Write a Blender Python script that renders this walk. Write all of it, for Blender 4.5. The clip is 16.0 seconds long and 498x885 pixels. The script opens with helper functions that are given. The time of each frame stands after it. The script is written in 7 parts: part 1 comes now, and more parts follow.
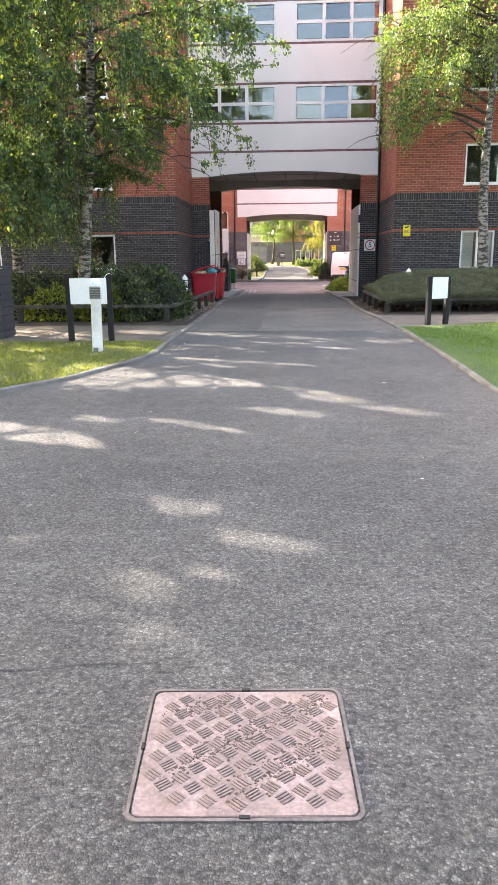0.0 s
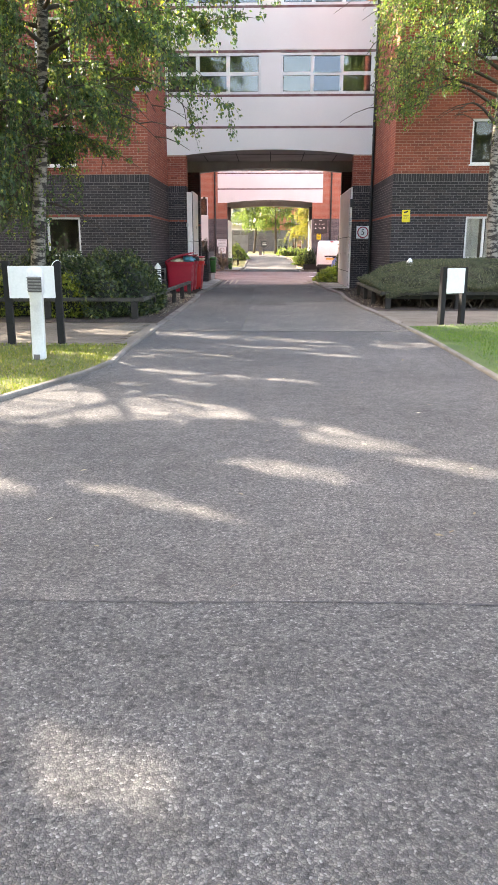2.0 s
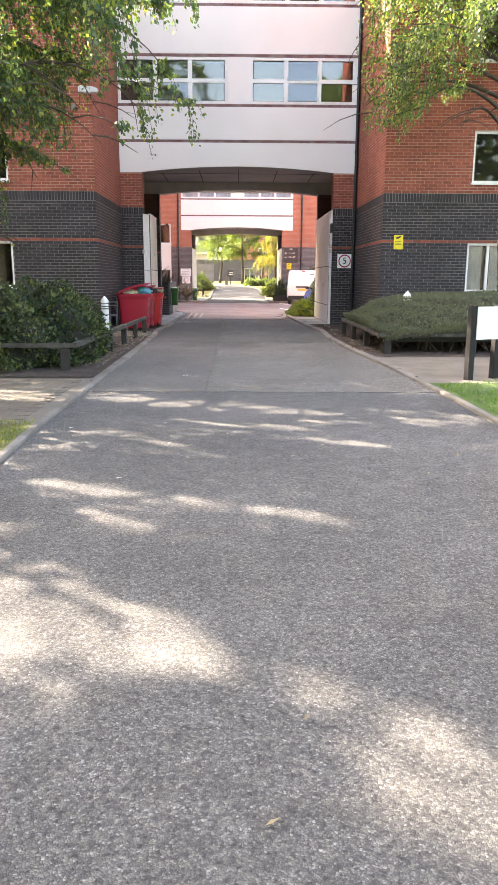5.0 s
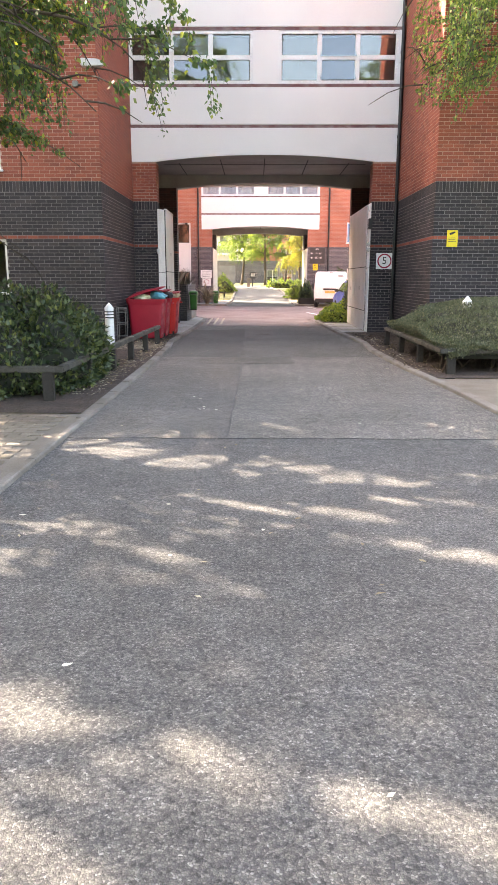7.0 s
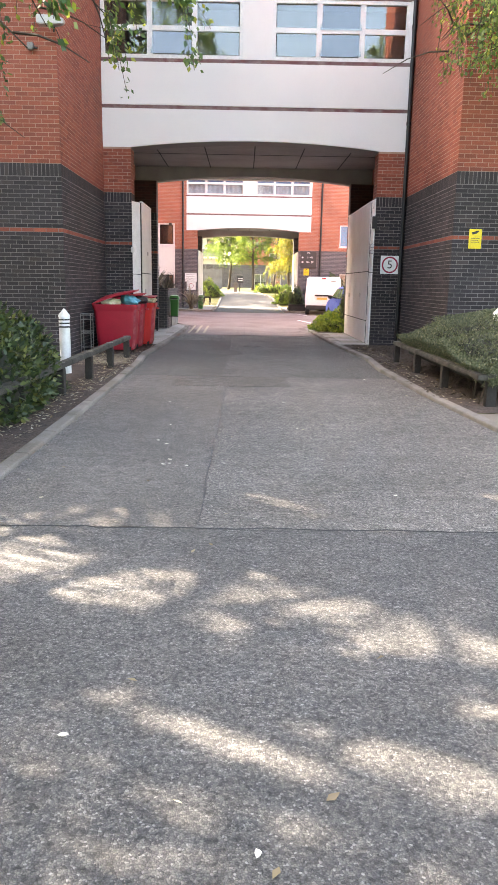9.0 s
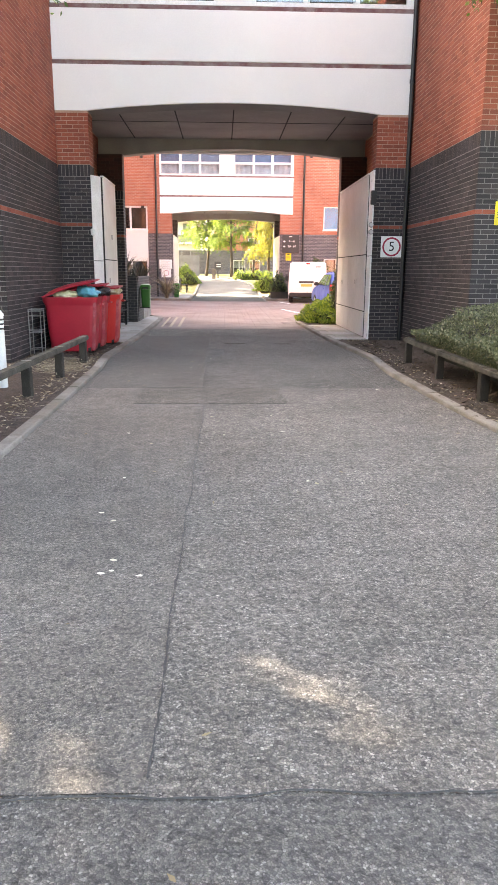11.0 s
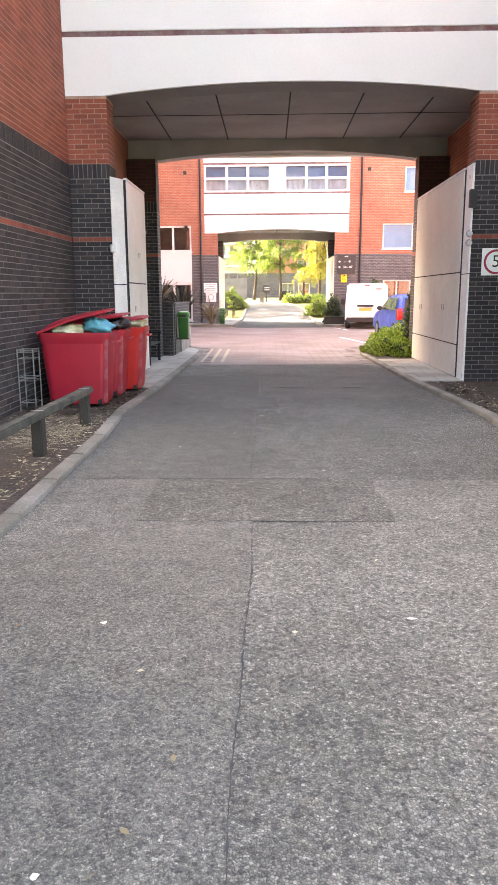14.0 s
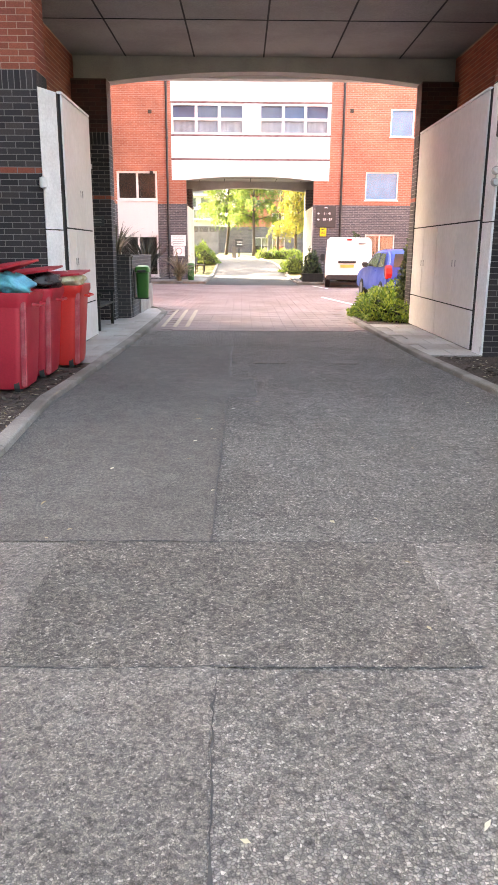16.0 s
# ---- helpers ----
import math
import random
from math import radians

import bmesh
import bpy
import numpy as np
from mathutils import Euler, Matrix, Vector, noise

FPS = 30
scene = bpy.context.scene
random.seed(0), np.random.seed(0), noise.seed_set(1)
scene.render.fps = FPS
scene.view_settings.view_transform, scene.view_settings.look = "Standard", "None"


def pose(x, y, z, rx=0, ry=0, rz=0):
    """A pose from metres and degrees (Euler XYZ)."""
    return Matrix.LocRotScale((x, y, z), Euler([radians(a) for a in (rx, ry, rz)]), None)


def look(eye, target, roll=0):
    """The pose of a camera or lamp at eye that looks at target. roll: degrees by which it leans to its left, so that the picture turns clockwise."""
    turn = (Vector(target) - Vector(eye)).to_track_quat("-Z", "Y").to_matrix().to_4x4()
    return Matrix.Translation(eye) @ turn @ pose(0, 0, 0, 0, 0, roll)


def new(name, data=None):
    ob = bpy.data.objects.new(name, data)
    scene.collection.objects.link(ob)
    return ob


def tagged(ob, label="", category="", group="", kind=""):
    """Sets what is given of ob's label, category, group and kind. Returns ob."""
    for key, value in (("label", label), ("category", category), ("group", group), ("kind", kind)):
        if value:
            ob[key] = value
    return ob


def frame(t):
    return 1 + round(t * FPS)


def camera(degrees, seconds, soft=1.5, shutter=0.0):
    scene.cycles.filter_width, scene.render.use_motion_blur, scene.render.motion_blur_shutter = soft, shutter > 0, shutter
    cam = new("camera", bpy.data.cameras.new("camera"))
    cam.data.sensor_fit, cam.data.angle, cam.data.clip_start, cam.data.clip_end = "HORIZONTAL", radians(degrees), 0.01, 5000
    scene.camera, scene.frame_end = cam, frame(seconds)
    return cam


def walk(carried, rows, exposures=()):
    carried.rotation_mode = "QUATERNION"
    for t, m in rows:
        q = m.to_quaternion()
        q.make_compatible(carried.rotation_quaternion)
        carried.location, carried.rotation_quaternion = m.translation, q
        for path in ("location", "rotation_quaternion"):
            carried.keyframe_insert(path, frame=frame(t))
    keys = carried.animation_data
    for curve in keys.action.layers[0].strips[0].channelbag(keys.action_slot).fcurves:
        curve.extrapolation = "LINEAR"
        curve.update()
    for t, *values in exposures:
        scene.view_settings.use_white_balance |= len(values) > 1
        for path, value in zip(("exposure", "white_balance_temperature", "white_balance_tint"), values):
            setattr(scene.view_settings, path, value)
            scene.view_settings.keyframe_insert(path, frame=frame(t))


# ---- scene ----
cam = camera(38.0, 16.0, 1.2)
EXPOSURES = [(0, 3.03, 7700, 13), (4, 3.33, 8100, 14), (7, 3.46, 8300, 14), (9, 3.56, 8200, 13), (12.5, 3.88, 8700, 14), (16, 3.95, 8200, 12)]
PATH = [
    (0, (0.387, -1.223, 1.478), (0.275, 0.713, 0.988), -0.5),
    (0.3, (0.307, -0.825, 1.455), (0.221, 1.116, 0.98), 0.0),
    (0.5, (0.311, -0.602, 1.466), (0.212, 1.333, 0.969), -0.1),
    (1, (0.288, 0.035, 1.456), (0.207, 1.969, 0.954), -0.0),
    (1.5, (0.233, 0.671, 1.439), (0.166, 2.604, 0.931), 0.0),
    (2, (0.216, 1.286, 1.416), (0.159, 3.218, 0.899), 0.0),
    (2.5, (0.191, 1.836, 1.396), (0.113, 3.767, 0.881), 0.1),
    (3, (0.186, 2.422, 1.385), (0.115, 4.363, 0.906), 0.5),
    (3.5, (0.116, 3.154, 1.376), (0.079, 5.101, 0.92), 0.6),
    (4, (0.113, 3.74, 1.385), (0.124, 5.688, 0.928), 0.5),
    (4.2, (0.116, 3.947, 1.397), (0.144, 5.894, 0.94), 0.5),
    (6.3, (0.013, 6.643, 1.477), (0.04, 8.601, 1.066), -0.1),
    (6.5, (-0.003, 6.889, 1.469), (0.005, 8.844, 1.048), -0.0),
    (7, (-0.029, 7.497, 1.479), (-0.051, 9.448, 1.04), 0.1),
    (7.5, (-0.004, 8.114, 1.472), (-0.05, 10.061, 1.015), 0.3),
    (8, (-0.014, 8.728, 1.464), (-0.049, 10.675, 1.01), 0.7),
    (8.5, (-0.021, 9.386, 1.464), (-0.031, 11.337, 1.025), 0.7),
    (9, (-0.047, 10.021, 1.46), (-0.029, 11.975, 1.034), 1.0),
    (9.5, (-0.052, 10.605, 1.465), (-0.007, 12.559, 1.037), 1.0),
    (9.7, (-0.023, 10.882, 1.456), (0.026, 12.835, 1.03), 1.0),
    (11.8, (-0.16, 13.34, 1.509), (-0.081, 15.281, 1.031), 0.1),
    (12, (-0.176, 13.587, 1.518), (-0.1, 15.529, 1.045), 0.1),
    (12.5, (-0.187, 14.171, 1.521), (-0.129, 16.112, 1.044), -0.2),
    (13, (-0.182, 14.797, 1.531), (-0.173, 16.745, 1.081), -0.4),
    (13.5, (-0.217, 15.385, 1.516), (-0.251, 17.341, 1.098), -0.4),
    (14, (-0.193, 15.904, 1.497), (-0.251, 17.863, 1.095), -0.3),
    (14.5, (-0.187, 16.512, 1.467), (-0.271, 18.471, 1.072), -0.2),
    (15, (-0.184, 17.092, 1.451), (-0.218, 19.04, 0.998), 0.2),
    (15.5, (-0.199, 17.724, 1.429), (-0.196, 19.663, 0.938), 0.4),
    (16, (-0.221, 18.285, 1.43), (-0.201, 20.217, 0.915), 0.4),
]
walk(cam, [(t, look(eye, target, roll)) for t, eye, target, roll in PATH], EXPOSURES)

# ---- light ----
SUN_AZ = (-0.86, 0.51)
SUN_EL = radians(37)
world = bpy.data.worlds.new("sky")
scene.world = world
world.use_nodes = True
wn = world.node_tree.nodes
sky = wn.new("ShaderNodeTexSky")
sky.sky_type = 'NISHITA'
sky.sun_disc = False
sky.sun_elevation = SUN_EL
sky.sun_rotation = radians(300)
sky.dust_density = 3.5
sky.ozone_density = 0.6
world.node_tree.links.new(sky.outputs[0], wn["Background"].inputs[0])
wn["Background"].inputs[1].default_value = 0.15
sun_data = bpy.data.lights.new("sun", 'SUN')
sun_data.energy = 4.4
sun_data.angle = radians(0.55)
sun_data.color = (1.0, 0.975, 0.945)
sun = new("sun", sun_data)
sun.matrix_world = look((-30, 18, 30), (-30 - SUN_AZ[0] * math.cos(SUN_EL), 18 - SUN_AZ[1] * math.cos(SUN_EL), 30 - math.sin(SUN_EL)))


# ---- materials ----
def base_mat(name):
    m = bpy.data.materials.new(name)
    m.use_nodes = True
    nt = m.node_tree
    return m, nt, nt.nodes["Principled BSDF"]


def node(nt, kind, **inputs):
    n = nt.nodes.new(kind)
    for k, v in inputs.items():
        key = int(k[1:]) if k[0] == "i" and k[1:].isdigit() else k
        if hasattr(v, "is_output"):
            nt.links.new(v, n.inputs[key])
        else:
            n.inputs[key].default_value = v
    return n


def noise_tex(nt, scale, detail=3.0, vec=None, rough=0.55):
    n = node(nt, "ShaderNodeTexNoise", Scale=scale, Detail=detail, Roughness=rough)
    if vec is not None:
        nt.links.new(vec, n.inputs["Vector"])
    return n


def ramp(nt, fac, stops):
    r = nt.nodes.new("ShaderNodeValToRGB")
    e = r.color_ramp.elements
    while len(e) < len(stops):
        e.new(0.5)
    for el, (p, c) in zip(e, stops):
        el.position = p
        el.color = (*c, 1) if len(c) == 3 else c
    nt.links.new(fac, r.inputs[0])
    return r.outputs[0]


def mix(nt, fac, a, b, mode='MIX'):
    n = nt.nodes.new("ShaderNodeMix")
    n.data_type = 'RGBA'
    n.blend_type = mode
    for i, v in ((0, fac), (6, a), (7, b)):
        if hasattr(v, "is_output"):
            nt.links.new(v, n.inputs[i])
        else:
            n.inputs[i].default_value = (*v, 1) if isinstance(v, tuple) else v
    return n.outputs[2]


def place(nt, world_space=True):
    if world_space:
        return nt.nodes.new("ShaderNodeNewGeometry").outputs["Position"]
    return nt.nodes.new("ShaderNodeTexCoord").outputs["Object"]


def surface(name, c1, c2, rough=0.7, blotch=1.2, grain=60.0, bump=0.2, metal=0.0, speck=0.25, world_space=True, depth=0.01):
    """Two colours in blotches, a fine grain on them, a bump of the grain."""
    m, nt, b = base_mat(name)
    p = place(nt, world_space)
    big = noise_tex(nt, blotch, 4, p)
    fine = noise_tex(nt, grain, 3, p)
    col = mix(nt, ramp(nt, big.outputs[0], [(0.35, (0, 0, 0)), (0.65, (1, 1, 1))]), c1, c2)
    g = 1 - speck
    col = mix(nt, 1.0, col, ramp(nt, fine.outputs[0], [(0.3, (g, g, g)), (0.7, (1 + speck * 0.5,) * 3)]), 'MULTIPLY')
    nt.links.new(col, b.inputs["Base Color"])
    b.inputs["Roughness"].default_value = rough
    b.inputs["Metallic"].default_value = metal
    rr = node(nt, "ShaderNodeMapRange", i0=big.outputs[0], i1=0.3, i2=0.7, i3=max(0.05, rough - 0.08), i4=min(1, rough + 0.08))
    nt.links.new(rr.outputs[0], b.inputs["Roughness"])
    if bump:
        bp = node(nt, "ShaderNodeBump", Strength=bump, Distance=depth, Height=fine.outputs[0])
        nt.links.new(bp.outputs[0], b.inputs["Normal"])
    return m


def piece_random(nt):
    """One number for each piece, joined or an object of its own."""
    isl = nt.nodes.new("ShaderNodeNewGeometry").outputs["Random Per Island"]
    obj = nt.nodes.new("ShaderNodeObjectInfo").outputs["Random"]
    s = node(nt, "ShaderNodeMath", i0=isl, i1=obj)
    f = node(nt, "ShaderNodeMath", i0=s.outputs[0], i1=1.0)
    f.operation = 'MODULO'
    return f.outputs[0]


def pieces(name, stops, rough=0.75, grain=90.0, bump=0.35, stain=(0.75, 0.7, 0.65), stain_scale=0.7):
    """A material that differs from piece to piece, with grain and large weathering."""
    m, nt, b = base_mat(name)
    p = place(nt)
    r = piece_random(nt)
    col = ramp(nt, r, stops)
    fine = noise_tex(nt, grain, 3, p)
    col = mix(nt, 1.0, col, ramp(nt, fine.outputs[0], [(0.3, (0.7, 0.7, 0.7)), (0.7, (1.15, 1.15, 1.15))]), 'MULTIPLY')
    big = noise_tex(nt, stain_scale, 5, p)
    col = mix(nt, 1.0, col, ramp(nt, big.outputs[0], [(0.35, stain), (0.6, (1, 1, 1))]), 'MULTIPLY')
    nt.links.new(col, b.inputs["Base Color"])
    b.inputs["Roughness"].default_value = rough
    bp = node(nt, "ShaderNodeBump", Strength=bump, Distance=0.004, Height=fine.outputs[0])
    nt.links.new(bp.outputs[0], b.inputs["Normal"])
    return m


def asphalt(name, dark, light, stones, scale, blotch=0.5, bump=0.6, gaps=0.3):
    """Stones set in bitumen: a tone for each stone, dark gaps between them, clumps and stains."""
    m, nt, b = base_mat(name)
    p = place(nt)
    bend = noise_tex(nt, scale * 0.5, 2, p)
    shift = node(nt, "ShaderNodeVectorMath", i0=bend.outputs["Color"], i1=(0.5 / scale,) * 3)
    shift.operation = 'MULTIPLY'
    warped = node(nt, "ShaderNodeVectorMath", i0=p, i1=shift.outputs[0])
    vor = node(nt, "ShaderNodeTexVoronoi", Vector=warped.outputs[0], Scale=scale)
    edge = node(nt, "ShaderNodeTexVoronoi", Vector=warped.outputs[0], Scale=scale)
    edge.feature = 'DISTANCE_TO_EDGE'
    big = noise_tex(nt, blotch, 5, p)
    mid = noise_tex(nt, 7.0, 4, p)
    clump = noise_tex(nt, scale * 0.3, 3, p, 0.7)
    tone = mix(nt, ramp(nt, big.outputs[0], [(0.35, (0, 0, 0)), (0.65, (1, 1, 1))]), dark, light)
    tone = mix(nt, 1.0, tone, ramp(nt, mid.outputs[0], [(0.3, (0.8, 0.8, 0.8)), (0.7, (1.2, 1.2, 1.2))]), 'MULTIPLY')
    sepcol = nt.nodes.new("ShaderNodeSeparateColor")
    nt.links.new(vor.outputs["Color"], sepcol.inputs[0])
    st = ramp(nt, sepcol.outputs[0], [(0.15, (0.62, 0.62, 0.64)), (0.7, (1.08, 1.08, 1.06)), (0.9, (1.25, 1.23, 1.19)), (0.99, (stones,) * 3)])
    tone = mix(nt, 1.0, tone, st, 'MULTIPLY')
    tone = mix(nt, 1.0, tone, ramp(nt, edge.outputs["Distance"], [(0.0, (gaps,) * 3), (0.16, (1.1, 1.1, 1.1))]), 'MULTIPLY')
    tone = mix(nt, 1.0, tone, ramp(nt, clump.outputs[0], [(0.34, (0.5, 0.5, 0.5)), (0.5, (1.0, 1.0, 1.0)), (0.68, (1.4, 1.38, 1.34))]), 'MULTIPLY')
    nt.links.new(tone, b.inputs["Base Color"])
    b.inputs["Roughness"].default_value = 0.82
    proud = node(nt, "ShaderNodeMapRange", i0=edge.outputs["Distance"], i1=0.0, i2=0.3, i3=0.0, i4=1.0)
    h = node(nt, "ShaderNodeMath", i0=clump.outputs[0], i1=proud.outputs[0])
    bp = node(nt, "ShaderNodeBump", Strength=bump, Distance=0.006, Height=h.outputs[0])
    nt.links.new(bp.outputs[0], b.inputs["Normal"])
    return m


def brick_far(name, c1, c2, mortar):
    """Brickwork for walls that stay far off."""
    m, nt, b = base_mat(name)
    p = place(nt)
    s = nt.nodes.new("ShaderNodeSeparateXYZ")
    nt.links.new(p, s.inputs[0])
    u = node(nt, "ShaderNodeMath", i0=s.outputs[0], i1=s.outputs[1])
    c = node(nt, "ShaderNodeCombineXYZ", X=u.outputs[0], Y=s.outputs[2])
    t = node(nt, "ShaderNodeTexBrick", Vector=c.outputs[0], Scale=1.0)
    t.inputs["Color1"].default_value = (*c1, 1)
    t.inputs["Color2"].default_value = (*c2, 1)
    t.inputs["Mortar"].default_value = (*mortar, 1)
    t.inputs["Mortar Size"].default_value = 0.006
    t.inputs["Brick Width"].default_value = 0.225
    t.inputs["Row Height"].default_value = 0.075
    big = noise_tex(nt, 0.8, 4, p)
    col = mix(nt, 1.0, t.outputs[0], ramp(nt, big.outputs[0], [(0.3, (0.8, 0.8, 0.8)), (0.7, (1.1, 1.1, 1.1))]), 'MULTIPLY')
    nt.links.new(col, b.inputs["Base Color"])
    b.inputs["Roughness"].default_value = 0.8
    return m


def leaf_mat(name, stops, through_light=0.45):
    m, nt, b = base_mat(name)
    r = piece_random(nt)
    col = ramp(nt, r, stops)
    nt.links.new(col, b.inputs["Base Color"])
    b.inputs["Roughness"].default_value = 0.5
    tr = nt.nodes.new("ShaderNodeBsdfTranslucent")
    tcol = mix(nt, 1.0, col, (1.5, 1.45, 0.6), 'MULTIPLY')
    nt.links.new(tcol, tr.inputs[0])
    ms = nt.nodes.new("ShaderNodeMixShader")
    ms.inputs[0].default_value = through_light
    nt.links.new(b.outputs[0], ms.inputs[1])
    nt.links.new(tr.outputs[0], ms.inputs[2])
    nt.links.new(ms.outputs[0], nt.nodes["Material Output"].inputs[0])
    return m


def glass_mat(name, ior=2.0, tint=(0.8, 0.85, 0.85)):
    m, nt, b = base_mat(name)
    nt.nodes.remove(b)
    tr = node(nt, "ShaderNodeBsdfTransparent", Color=(*tint, 1))
    gl = node(nt, "ShaderNodeBsdfGlossy", Roughness=0.01)
    p = place(nt)
    wav = noise_tex(nt, 1.5, 2, p)
    bp = node(nt, "ShaderNodeBump", Strength=0.03, Distance=0.05, Height=wav.outputs[0])
    nt.links.new(bp.outputs[0], gl.inputs["Normal"])
    fr = node(nt, "ShaderNodeFresnel", IOR=ior)
    ms = node(nt, "ShaderNodeMixShader", i0=fr.outputs[0], i1=tr.outputs[0], i2=gl.outputs[0])
    nt.links.new(ms.outputs[0], nt.nodes["Material Output"].inputs[0])
    return m


def plain(name, c, rough=0.5, metal=0.0, grain=30.0, speck=0.12, bump=0.05):
    return surface(name, c, tuple(v * 0.86 for v in c), rough, 2.5, grain, bump, metal, speck, False, 0.003)


